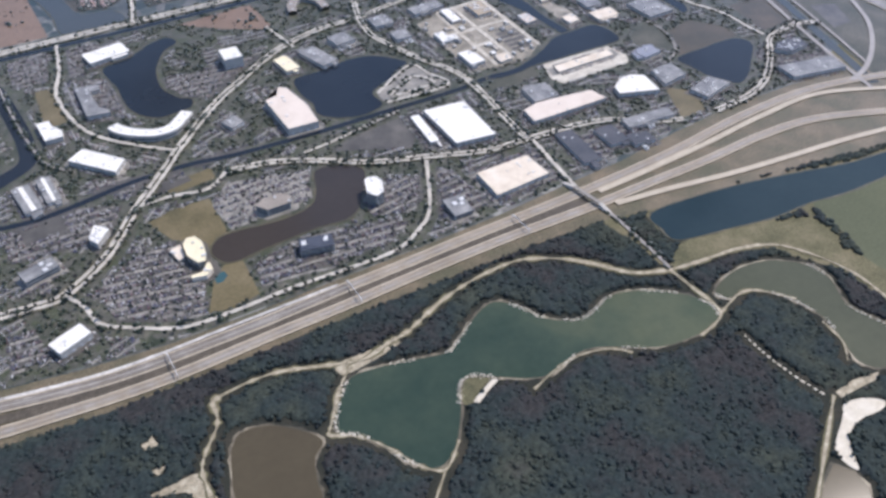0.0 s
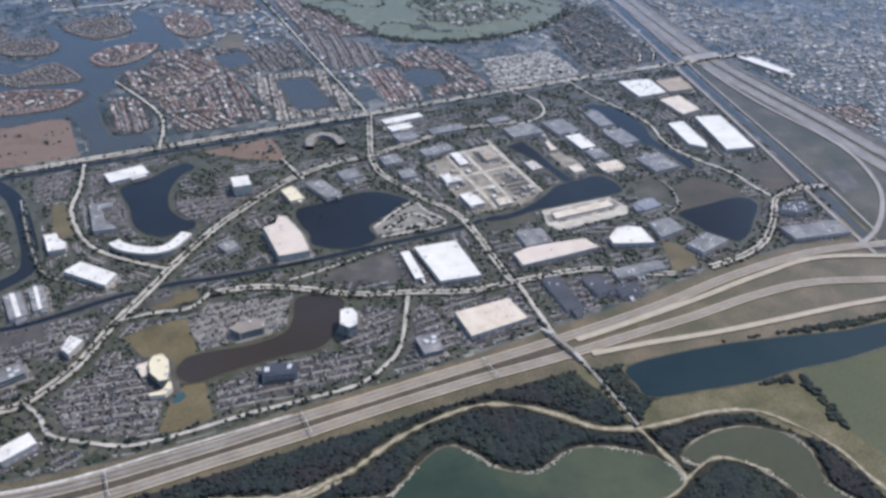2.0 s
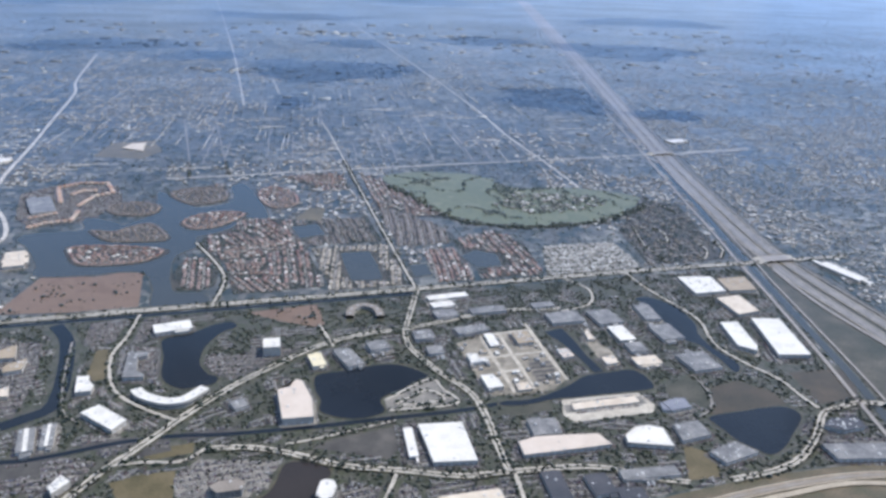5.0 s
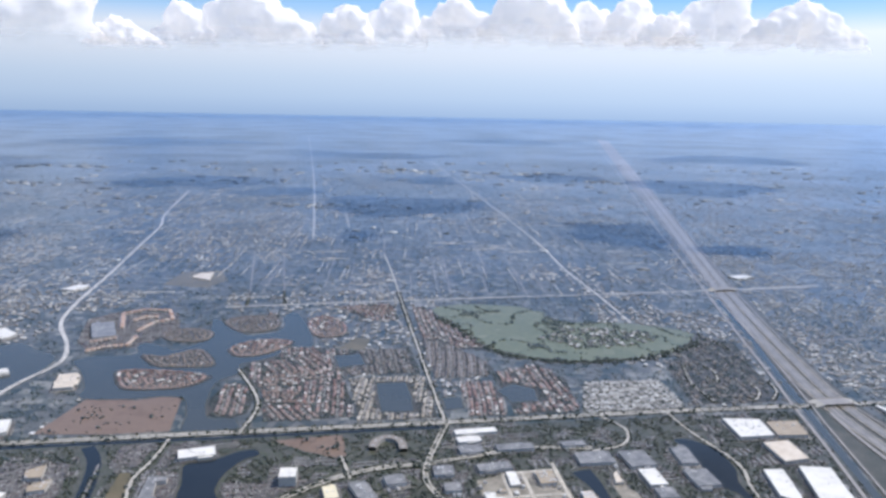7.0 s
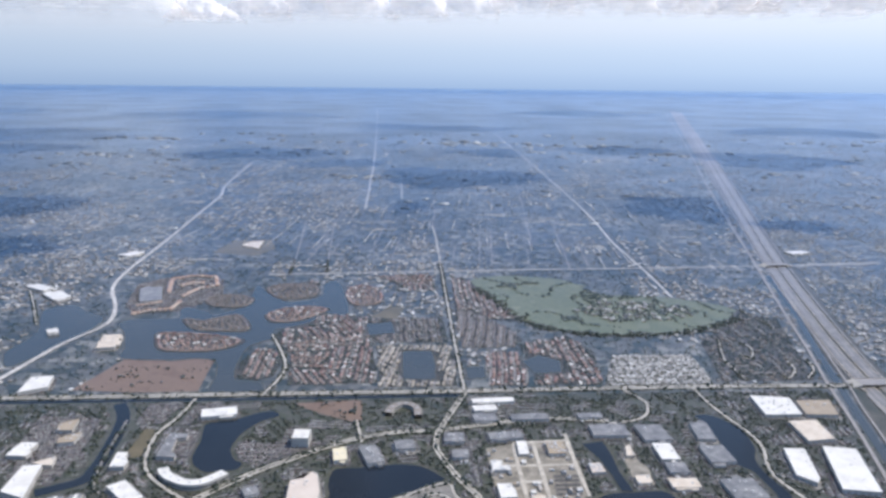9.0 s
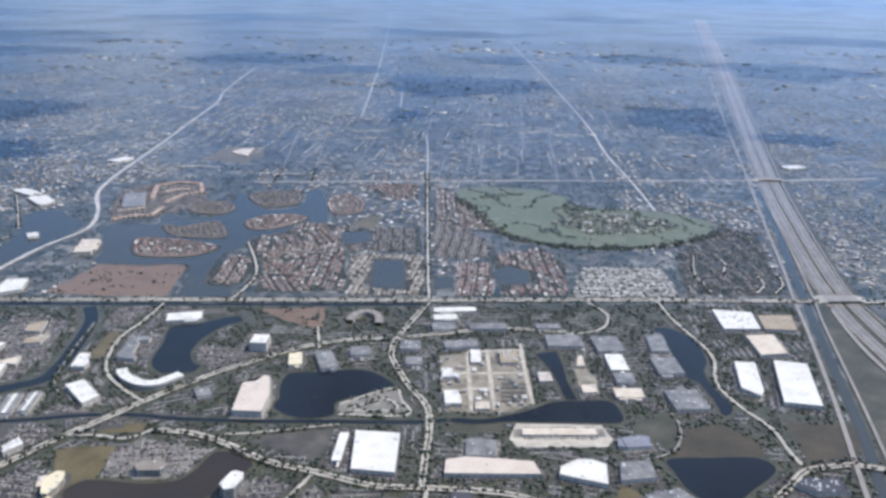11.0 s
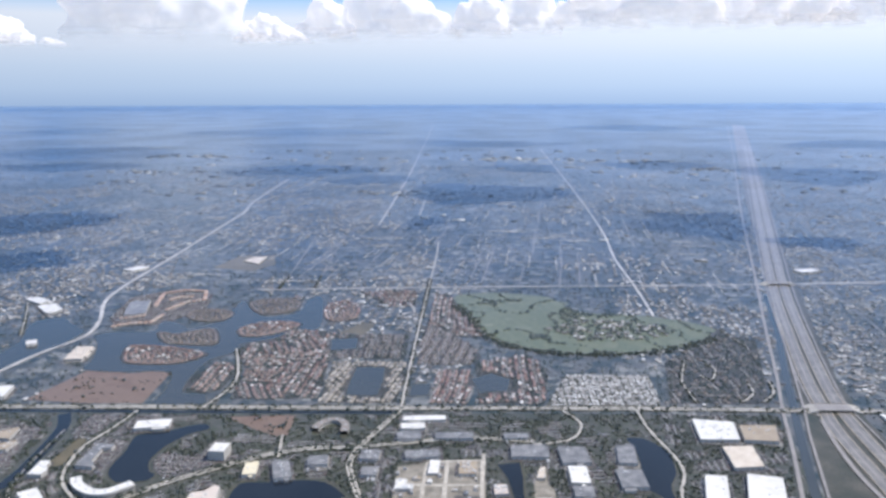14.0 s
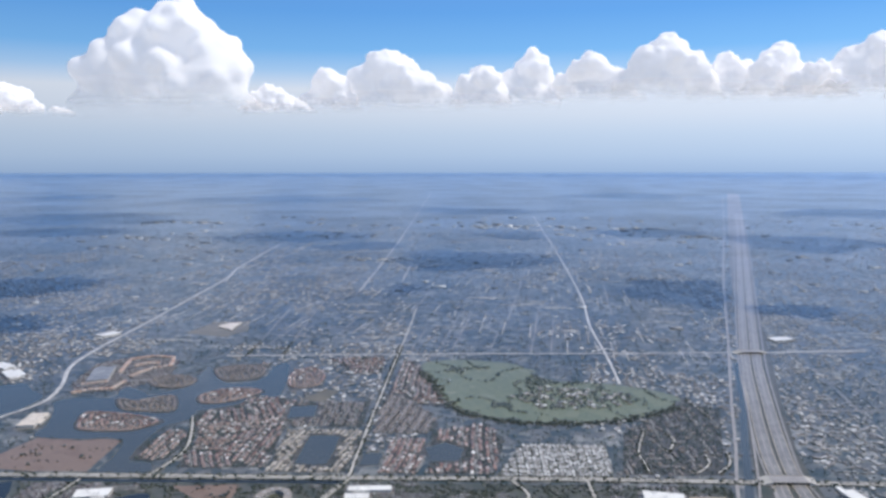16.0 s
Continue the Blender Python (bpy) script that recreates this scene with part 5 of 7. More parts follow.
track(0.39, (18.5, 44.6), (7.5, 35.8), (5.1, 33.8))
track(0.27, (26.4, 54.6), (26.2, 50.8), (24.3, 48.0))
# islands with houses
island("redhouse", (-90.6, 220.0), (-92.6, 227.5), (-85.6, 228.8), (-73.5, 227.2), (-63.8, 223.7), (-63.7, 219.0), (-69.1, 212.8), (-80.7, 211.2), (-86.3, 212.6))
island("brown", (-90.5, 242.2), (-83.1, 240.4), (-77.6, 246.0), (-72.5, 248.5), (-66.7, 239.6), (-64.9, 231.4), (-74.9, 230.4), (-83.2, 231.9))
island("brown", (-91.1, 265.6), (-86.2, 272.2), (-77.2, 271.5), (-72.5, 266.0), (-73.9, 257.2), (-81.9, 256.4), (-87.1, 258.7))
island("redhouse", (-64.3, 248.0), (-61.1, 255.4), (-55.5, 259.2), (-48.6, 259.8), (-43.6, 256.9), (-47.0, 249.0), (-52.5, 242.2), (-59.8, 240.9))
island("redhouse", (-41.8, 276.6), (-41.5, 286.2), (-36.1, 290.1), (-29.0, 282.6), (-26.6, 267.5), (-31.8, 261.3), (-37.3, 263.6))
island("brown", (-73.3, 282.3), (-67.8, 289.6), (-56.4, 289.8), (-51.5, 280.4), (-53.1, 270.9), (-61.6, 267.0), (-68.3, 272.4))
estate("red", 0, (-58.8, 193.8), (-59.5, 203.3), (-58.3, 213.4), (-55.4, 218.0), (-52.5, 216.5), (-47.4, 208.0), (-47.4, 195.0), (-51.2, 192.1))
# neighbourhoods
estate("red", 0, (-56.5, 228.9), (-47.4, 253.0), (-29.2, 249.7), (-18.7, 192.5), (-42.3, 189.1), (-46.0, 209.4))
estate("brown", 0, (-30.2, 248.0), (-4.3, 251.0), (-1.4, 226.4), (-24.6, 224.0))
estate("red", 0, (-24.5, 291.5), (-34.5, 304.5), (-12.2, 309.3), (-8.0, 284.9), (-20.0, 284.0))
estate("red", 0, (120.8, 160.8), (134.7, 157.0), (130.0, 147.0), (120.8, 144.0))
estate("cream", 2, (-22.7, 221.6), (0.0, 223.9), (2.6, 191.7), (-17.9, 189.8))
estate("red", 2, (10.2, 218.6), (19.0, 219.7), (21.6, 207.1), (21.3, 193.9), (10.8, 192.8))
estate("red", 0, (19.7, 225.8), (35.5, 235.3), (42.0, 220.7), (41.0, 196.1), (22.8, 194.0), (23.4, 205.1))
estate("brown", 2, (-1.2, 258.8), (4.6, 259.5), (17.4, 242.0), (21.6, 230.2), (18.5, 223.1), (3.0, 221.5))
estate("red", 0, (-3.5, 306.3), (4.8, 298.2), (12.7, 271.2), (24.1, 247.7), (10.9, 250.7), (0.3, 252.8))
estate("white", 1, (41.2, 194.2), (47.0, 218.6), (70.5, 220.9), (70.9, 197.0))
estate("brown", 3, (73.5, 200.2), (76.4, 231.4), (99.0, 267.9), (108.7, 257.3), (103.2, 224.7), (99.0, 202.8))
terrace(1.5, (-106.6, 272.5), (-112.7, 291.1), (-106.2, 297.5), (-96.9, 296.4), (-92.2, 284.2), (-97.7, 279.1), (-99.8, 268.5))
terrace(1.4, (-105.6, 281.8), (-103.5, 286.7), (-98.7, 287.0))
terrace(1.4, (-108.7, 245.5), (-104.8, 250.7), (-97.9, 252.4), (-98.2, 263.0))
terrace(1.2, (-111.6, 255.4), (-107.5, 258.3), (-103.9, 261.3))
carpark(5, (-115.7, 256.0), (-123.0, 283.9), (-114.2, 295.5), (-92.7, 293.5), (-86.8, 274.0), (-92.5, 251.6), (-108.3, 246.6))
estate("red", 0, (-79.6, 280.4), (-54.7, 296.0), (-51.6, 271.7), (-70.9, 265.9))
# buildings
bent_building(1.2, 2.2, "white curved office block with window bands by a lake", (-56.0, 141.9), (-54.8, 139.9), (-52.4, 138.0), (-49.3, 136.6), (-46.5, 137.0), (-44.4, 139.2), (-43.0, 141.1))
bent_building(0.9, 1.9, "greyish-beige crescent-shaped office block on a lawn", (-13.6, 172.2), (-13.0, 175.6), (-11.0, 177.9), (-8.6, 177.6), (-6.8, 175.2), (-6.3, 171.4))
bridge(0.7, 0.8, (10.4, 93.6), (11.9, 88.2))
gantry(-30.6, 86.3, 98, 4.4)
gantry(-2.0, 89.3, 98, 4.4)
gantry(-56.5, 83.5, 98, 4.4)
hall(0.9, "white", "plain", (-3.3, 124.1), (4.9, 124.0), (5.5, 112.0), (-2.1, 112.3))
hall(0.83, "cream", "dock", (-2.7, 103.3), (7.4, 104.3), (8.4, 98.3), (-2.2, 96.7))
hall(0.4, "cream", "plain", (27.2, 126.5), (27.4, 128.8), (40.9, 130.2), (41.2, 127.9))
hall(0.83, "pinkwhite", "plain", (13.8, 116.7), (17.2, 117.9), (23.1, 117.9), (29.0, 117.6), (30.2, 114.1), (22.7, 113.4), (13.8, 112.7))
hall(0.9, "white", "parapet", (33.6, 116.5), (36.5, 118.9), (39.2, 119.2), (41.6, 118.0), (41.2, 112.1), (33.2, 114.1))
hall(0.75, "grey", "plain", (44.0, 119.1), (49.4, 120.0), (49.7, 115.1), (43.5, 113.7))
hall(0.75, "grey", "units", (46.8, 110.2), (53.0, 112.6), (55.6, 109.0), (48.1, 106.5))
building(17.1, 103.2, 3.4, 9.6, 1, 0.68, "dark", "plain")
building(24.4, 103.7, 3.9, 5.3, 5, 0.68, "dark", "plain")
building(28.7, 100.7, 4.4, 2.9, -1, 0.68, "dark", "plain")
hall(1.35, "pinkwhite", "parapet", (-29.1, 138.5), (-26.7, 139.3), (-25.6, 142.2), (-24.2, 141.4), (-22.3, 134.4), (-22.1, 127.9), (-27.8, 127.7))
hall(0.98, "white", "plain", (-68.4, 148.2), (-66.2, 148.4), (-65.8, 146.4), (-64.3, 144.3), (-64.4, 142.3), (-67.3, 142.0))
hall(0.98, "white", "units", (-64.3, 134.5), (-61.6, 137.0), (-55.5, 131.2), (-57.4, 128.0))
building(-71.3, 127.0, 2.8, 7.6, 14, 0.68, "stripe", "plain")
building(-68.0, 128.1, 2.2, 7.3, 11, 0.68, "stripe", "plain")
building(-53.7, 169.9, 8.2, 4.5, 16, 0.90, "white", "units")
hall(0.9, "grey", "plain", (-60.9, 158.3), (-56.6, 157.9), (-56.5, 156.0), (-58.4, 155.6), (-57.5, 149.7), (-55.8, 148.1), (-55.7, 147.0), (-59.8, 147.2))
building(-31.0, 157.0, 3.7, 4.6, 3, 2.2, "white", "parapet")
hall(2.3, "white", "office", (-21.0, 107.5), (-20.2, 107.9), (-18.9, 107.5), (-18.5, 106.0), (-19.2, 103.4), (-20.6, 102.8), (-21.8, 104.1), words="tall white office tower with window bands by a brown lake")
hall(1.3, "yellow", "office", (-50.8, 105.1), (-50.1, 106.3), (-48.8, 106.3), (-48.0, 104.7), (-48.0, 102.3), (-48.4, 100.3), (-49.5, 100.3), (-50.7, 102.5), words="pale yellow many-sided hotel tower beside a pool")
hall(0.8, "yellow", "plain", (-48.4, 100.2), (-47.9, 100.3), (-47.8, 98.8), (-48.9, 97.7), (-51.0, 98.0), (-51.0, 98.6), (-49.4, 98.7), (-48.8, 99.5), words="curved pale yellow wing of a hotel tower")
hall(0.5, "cream", "plain", (-52.8, 105.6), (-51.1, 106.2), (-51.0, 103.2), (-52.0, 102.8), words="low cream annexe of a hotel tower")
hall(1.3, "beige", "office", (-38.6, 109.5), (-37.1, 110.8), (-34.0, 111.1), (-32.8, 109.8), (-33.3, 108.1), (-37.1, 107.7))
building(-32.5, 97.5, 5.1, 2.6, -7, 1.35, "slate", "office")
building(-67.9, 93.0, 4.7, 2.6, 28, 1.20, "white", "plain")
hall(1.2, "white", "units", (-63.4, 112.3), (-62.2, 115.3), (-60.3, 113.5), (-62.3, 110.6))
building(-70.7, 108.5, 5.0, 2.5, 21, 1.20, "grey", "office")
building(-21.4, 150.8, 2.9, 5.4, 13, 0.90, "yellow", "plain")
building(-14.7, 151.3, 4.5, 9.4, 22, 0.90, "grey", "units")
building(-8.1, 156.3, 5.2, 5.1, 13, 0.90, "grey", "plain")
building(-9.2, 97.0, 3.3, 4.4, 3, 0.90, "grey", "office")
hall(0.98, "white", "plain", (83.5, 161.4), (90.4, 160.4), (87.0, 142.0), (79.7, 142.8))
hall(0.9, "white", "plain", (74.6, 159.9), (79.1, 159.9), (77.1, 147.0), (75.9, 145.1), (72.8, 148.1))
hall(0.83, "cream", "plain", (81.1, 174.2), (88.0, 175.5), (88.1, 165.5), (81.7, 164.0))
hall(0.83, "tan", "plain", (87.6, 186.7), (96.2, 187.6), (94.7, 178.6), (87.0, 178.4))
hall(0.83, "white", "units", (77.0, 189.1), (86.6, 188.4), (86.0, 178.4), (77.0, 177.5))
building(48.5, 157.0, 4.0, 7.4, 5, 0.83, "white", "plain")
building(47.7, 166.0, 7.5, 9.1, 9, 0.83, "grey", "plain")
building(49.2, 143.7, 5.8, 3.7, 4, 0.75, "cream", "plain")
building(59.3, 167.9, 4.9, 10.3, 0, 0.75, "grey", "plain")
building(59.4, 156.8, 6.6, 9.1, 6, 0.75, "grey", "plain")
building(60.5, 142.3, 8.3, 9.1, 8, 0.75, "grey", "units")
building(49.3, 150.0, 4.9, 5.1, 4, 0.75, "grey", "plain")
building(11.5, 181.8, 10.6, 2.6, 10, 0.75, "white", "plain")
building(9.5, 177.0, 5.8, 3.0, 11, 0.75, "white", "plain")
building(9.5, 171.5, 6.7, 4.6, 12, 0.75, "grey", "plain")
building(37.9, 166.7, 10.0, 6.6, 5, 0.75, "grey", "plain")
building(20.1, 172.8, 10.7, 3.8, 7, 0.75, "grey", "plain")
building(34.5, 174.5, 7.0, 3.2, 9, 0.75, "grey", "plain")
building(14.1, 162.5, 9.2, 4.1, 11, 0.75, "grey", "units")
hall(1.2, "white", "plain", (-83.2, 130.9), (-84.6, 140.8), (-81.0, 141.7), (-77.6, 128.8))
building(-89.1, 148.2, 6.0, 3.7, 90, 1.05, "white", "plain")
hall(0.9, "tan", "plain", (-87.9, 161.0), (-84.6, 163.7), (-83.2, 157.8), (-86.7, 157.6))
hall(0.9, "cream", "plain", (-83.9, 142.6), (-80.3, 145.8), (-79.2, 141.9), (-80.8, 142.0))
hall(0.9, "tan", "plain", (-84.2, 154.1), (-80.6, 157.2), (-80.1, 152.5), (-83.4, 151.5))
hall(1.05, "white", "plain", (-107.5, 177.2), (-109.6, 187.2), (-104.4, 188.8), (-101.8, 181.3))
building(-156.0, 273.8, 4.7, 10.3, 61, 0.90, "white", "plain")
building(-144.1, 263.8, 6.2, 10.6, 48, 0.90, "white", "plain")
building(-111.6, 268.3, 9.0, 22.1, 22, 0.90, "grey", "plain")
hall(0.3, "cream", "plain", (-104.6, 355.3), (-102.4, 363.6), (-96.6, 365.7), (-94.8, 349.0), words="cream-roofed school hall on a green field")
building(-102.9, 217.0, 11.9, 5.1, 105, 0.90, "cream", "units")
building(-124.6, 225.0, 3.2, 4.2, 34, 0.90, "white", "plain")
building(-146.9, 331.6, 9.0, 6.0, 66, 0.75, "white", "plain")
building(156.5, 362.5, 10.1, 5.7, 21, 0.75, "white", "plain")
building(127.7, 189.5, 3.9, 14.1, 15, 0.75, "white", "plain")
carpark(12, (-45.6, 126.3), (-39.3, 128.5), (-35.9, 128.3), (-37.1, 126.5), (-45.0, 124.7))
building(33.7, 105.6, 10.2, 2.6, -0, 0.75, "grey", "plain")
building(19.8, 121.1, 5.4, 5.2, 1, 0.75, "grey", "plain")
building(47.9, 125.8, 5.6, 3.9, 12, 0.75, "bluegrey", "plain")
hall(0.9, "dark", "units", (72.5, 115.5), (75.2, 117.6), (80.7, 117.2), (80.2, 114.2), (75.2, 113.3))
hall(0.75, "grey", "plain", (68.4, 110.1), (81.4, 108.9), (81.0, 104.2), (68.5, 105.4))
carpark(-10, (68.0, 117.0), (71.5, 118.4), (74.0, 112.4), (82.5, 112.0), (82.3, 110.0), (68.0, 111.2))
building(-36.1, 135.1, 3.5, 3.7, 29, 0.75, "grey", "plain")
building(4.2, 153.1, 4.3, 4.4, 3, 0.75, "grey", "plain")
building(2.6, 160.7, 5.3, 5.1, 3, 0.75, "grey", "units")
building(-5.2, 119.2, 1.7, 8.9, 1, 0.60, "white", "plain")
building(46.0, 125.4, 3.4, 3.3, -8, 0.60, "bluegrey", "plain")
building(49.3, 126.8, 2.8, 3.3, -6, 0.60, "bluegrey", "plain")
bridge(4.6, 0.8, (109.4, 200.6), (118.4, 201.6))
bridge(4.0, 0.8, (133.0, 336.2), (141.5, 337.5))
ramp(1.0, (108.9, 194.0), (107.6, 180.0), (107.3, 165.0), (108.9, 147.2), (109.0, 139.4), (107.8, 131.7), (104.7, 123.8), (100.7, 116.7), (93.3, 108.9), (85.6, 103.2), (78.9, 100.5), paving="street")

ramp(0.5, (322.0, 1200.0), (209.5, 693.0), (149.0, 415.0), (129.2, 321.0), (118.4, 262.0), (111.5, 221.0), (108.9, 196.0), paving="street")
ramp(0.5, (342.0, 1220.0), (222.5, 693.0), (160.2, 415.0), (139.4, 321.0), (128.0, 262.0), (121.0, 222.0), (118.5, 204.0), (118.6, 190.0), (119.6, 150.0), paving="street")
woods((40.6, 76.0), (42.7, 73.8), (42.5, 69.3), (41.0, 64.3), (38.9, 61.6), (37.9, 63.7), (38.4, 67.6), (40.3, 71.4), (38.7, 73.3))
woods((35.0, 76.0), (38.2, 76.6), (38.8, 74.0), (36.8, 73.1), (34.9, 74.2))
woods((35.1, 65.1), (37.4, 60.8), (38.6, 55.3), (36.0, 51.8), (33.8, 51.6), (32.7, 54.5), (34.4, 60.0))
woods((15.5, 67.6), (20.4, 68.9), (26.3, 70.2), (31.2, 68.6), (31.7, 66.8), (27.4, 68.2), (21.5, 68.1), (16.6, 66.2), (14.7, 64.8))
woods((97.3, 146.7), (103.7, 148.5), (103.4, 147.0), (101.5, 137.0), (95.4, 136.0), (94.6, 141.2))
woods((103.0, 172.0), (105.6, 171.0), (105.4, 158.0), (102.4, 157.0))
woods((95.5, 131.4), (102.1, 147.6), (104.7, 143.4), (101.1, 132.6))
carpark(-20, (95.4, 129.0), (101.4, 127.2), (98.0, 119.2), (92.4, 118.6))
YARD = [(9.6, 157.1), (15.4, 159.7), (28.0, 161.9), (29.3, 151.9), (29.9, 139.0), (25.6, 134.9), (18.0, 133.7), (11.9, 134.3)]

# ---- scattered things: many small pieces joined into one mesh ----
def ico(sub, rng, bumpy=0.25, flat=0.8):
    bm = bmesh.new()
    bmesh.ops.create_icosphere(bm, subdivisions=sub, radius=1.0)
    v = np.array([x.co for x in bm.verts])
    f = np.array([[x.index for x in y.verts] for y in bm.faces])
    bm.free()
    v *= 1 + bumpy * (rng.rand(len(v), 1) - 0.5) * 2
    v[:, 2] *= flat
    return v, f


def strew(name, kinds, x, y, z, size, turn, material, soft=False):
    """Copies of small triangle or quad meshes, joined. size: n x 3."""
    verts, faces, base = [], [], 0
    pick = np.arange(len(x)) % len(kinds)
    for k, (v, f) in enumerate(kinds):
        w = pick == k
        n = int(w.sum())
        if not n:
            continue
        c, s = np.cos(turn[w])[:, None], np.sin(turn[w])[:, None]
        p = v[None] * size[w][:, None, :]
        q = np.stack([p[..., 0] * c - p[..., 1] * s + x[w][:, None], p[..., 0] * s + p[..., 1] * c + y[w][:, None], p[..., 2] + z[w][:, None]], -1)
        verts.append(q.reshape(-1, 3))
        faces.append((f[None] + (base + np.arange(n) * len(v))[:, None, None]).reshape(-1, f.shape[1]))
        base += n * len(v)
    if not verts:
        return None
    verts, faces = np.concatenate(verts), np.concatenate(faces)
    me = bpy.data.meshes.new(name)
    me.vertices.add(len(verts))
    me.vertices.foreach_set("co", verts.astype(np.float32).ravel())
    me.loops.add(faces.size)
    me.loops.foreach_set("vertex_index", faces.astype(np.int32).ravel())
    me.polygons.add(len(faces))
    me.polygons.foreach_set("loop_start", (np.arange(len(faces)) * faces.shape[1]).astype(np.int32))
    me.update(calc_edges=True)
    me.materials.append(material)
    if soft:
        me.polygons.foreach_set("use_smooth", np.ones(len(faces), bool))
    return new(name, me)


R = np.random.RandomState(7)
CROWNS = [ico(2, R, 0.22, 0.85) for _ in range(4)]
SMALL = [ico(1, R, 0.3, 0.8) for _ in range(5)]


def dome(rng):
    """A low bush-like crown, open below."""
    a = np.arange(5) * 2 * math.pi / 5
    v = np.concatenate([np.stack([np.cos(a), np.sin(a), 0 * a - 0.45], 1), np.stack([0.75 * np.cos(a + .6), 0.75 * np.sin(a + .6), 0 * a + 0.15], 1), [(0, 0, 0.45)]])
    v[:, :2] *= 1 + 0.6 * (rng.rand(11, 1) - 0.5)
    f = [(i, (i + 1) % 5, 5 + i) for i in range(5)] + [((i + 1) % 5, 5 + (i + 1) % 5, 5 + i) for i in range(5)] + [(5 + i, 5 + (i + 1) % 5, 10) for i in range(5)]
    return v, np.array(f)


FLAT = [dome(R) for _ in range(5)]
# a hipped roof with eaves, and the walls under it
ROOF_V = np.array([(-.54, -.54, .34), (.54, -.54, .34), (.54, .54, .34), (-.54, .54, .34), (-.22, 0, .62), (.22, 0, .62)])
ROOF_F = np.array([(0, 1, 5), (0, 5, 4), (1, 2, 5), (2, 3, 4), (2, 4, 5), (3, 0, 4)])
WALL_V = np.array([(i * .48, j * .48, k) for k in (0, .36) for i, j in ((-1, -1), (1, -1), (1, 1), (-1, 1))])
WALL_F = np.array([(0, 1, 5), (0, 5, 4), (1, 2, 6), (1, 6, 5), (2, 3, 7), (2, 7, 6), (3, 0, 4), (3, 4, 7)])
# a car: body and a narrower cabin
CAR_V = np.array([(i * .5, j * .5, k) for k in (.1, .55) for i, j in ((-1, -1), (1, -1), (1, 1), (-1, 1))]
                 + [(i * a - .04, j * .42, k) for k, a in ((.55, .34), (.95, .22)) for i, j in ((-1, -1), (1, -1), (1, 1), (-1, 1))])
q = [(0, 1, 5, 4), (1, 2, 6, 5), (2, 3, 7, 6), (3, 0, 4, 7), (4, 5, 6, 7)]
CAR_F = np.array(q + [tuple(i + 8 for i in f) for f in q])


BLOCK_V = np.array([(i * .5, j * .5, k) for k in (0, 1) for i, j in ((-1, -1), (1, -1), (1, 1), (-1, 1))])
BLOCK_F = np.array([(0, 1, 5, 4), (1, 2, 6, 5), (2, 3, 7, 6), (3, 0, 4, 7), (4, 5, 6, 7)])


def points_in(poly, n, rng):
    poly = np.array(poly)
    a, b = poly.min(0), poly.max(0)
    p = a + (b - a) * rng.rand(n, 2)
    return p[inside(poly, p[:, 0], p[:, 1])]


def trees(name, label, p, low, high, material, rng, fine=False, squash=0.9, far=False):
    n = len(p)
    s = (low + (high - low) * rng.rand(n, 1) ** 1.7) * np.stack([np.ones(n), rng.uniform(.8, 1.2, n), rng.uniform(.7, 1.1, n) * squash], 1)
    ob = strew(name, CROWNS if fine else FLAT if far else SMALL, p[:, 0], p[:, 1], s[:, 2] * 0.75 + 0.03, s, rng.rand(n) * 6.28, material, True)
    if ob:
        tagged(ob, label, "trees", kind="stuff")
    return ob


def canopy(poly, rng):
    """The closed roof of the wood: a bumpy sheet that comes down to the ground at tracks, banks and clearings."""
    step = 0.28
    gx, gy = np.meshgrid(np.arange(-86.0, 46.0, step), np.arange(26.0, 86.0, step))
    gx, gy = gx + rng.uniform(-.1, .1, gx.shape), gy + rng.uniform(-.1, .1, gy.shape)
    there = is_free(gx.ravel(), gy.ravel()).reshape(gx.shape) & inside(np.array(poly), gx, gy)
    deep = there.copy()
    deep[1:-1, 1:-1] = there[1:-1, 1:-1] & there[2:, 1:-1] & there[:-2, 1:-1] & there[1:-1, 2:] & there[1:-1, :-2]
    tall = np.array([0.34 + 0.20 * noise.noise(Vector((a * 0.5, b * 0.5, 2))) + 0.26 * noise.noise(Vector((a * 1.3, b * 1.3, 7))) + 0.16 * noise.noise(Vector((a * 0.12, b * 0.12, 11)))
                     for a, b in zip(gx.ravel(), gy.ravel())]).reshape(gx.shape) + rng.uniform(-.1, .1, gx.shape)
    z = np.where(deep, np.maximum(tall, 0.06), 0.03)
    n = gx.shape[1]
    verts = np.stack([gx, gy, z], -1).reshape(-1, 3)
    r, c = np.nonzero(there[:-1, :-1] & there[1:, :-1] & there[:-1, 1:] & there[1:, 1:])
    a = r * n + c
    faces = np.stack([a, a + 1, a + n + 1, a + n], 1)
    used, back = np.unique(faces, return_inverse=True)
    ob = mesh_object("woodland_canopy", verts[used].tolist(), back.reshape(-1, 4).tolist(), M["leaf"])
    ob.data.polygons.foreach_set("use_smooth", np.ones(len(faces), bool))
    return tagged(ob, "closed dark green canopy of subtropical woodland", "trees", kind="stuff")


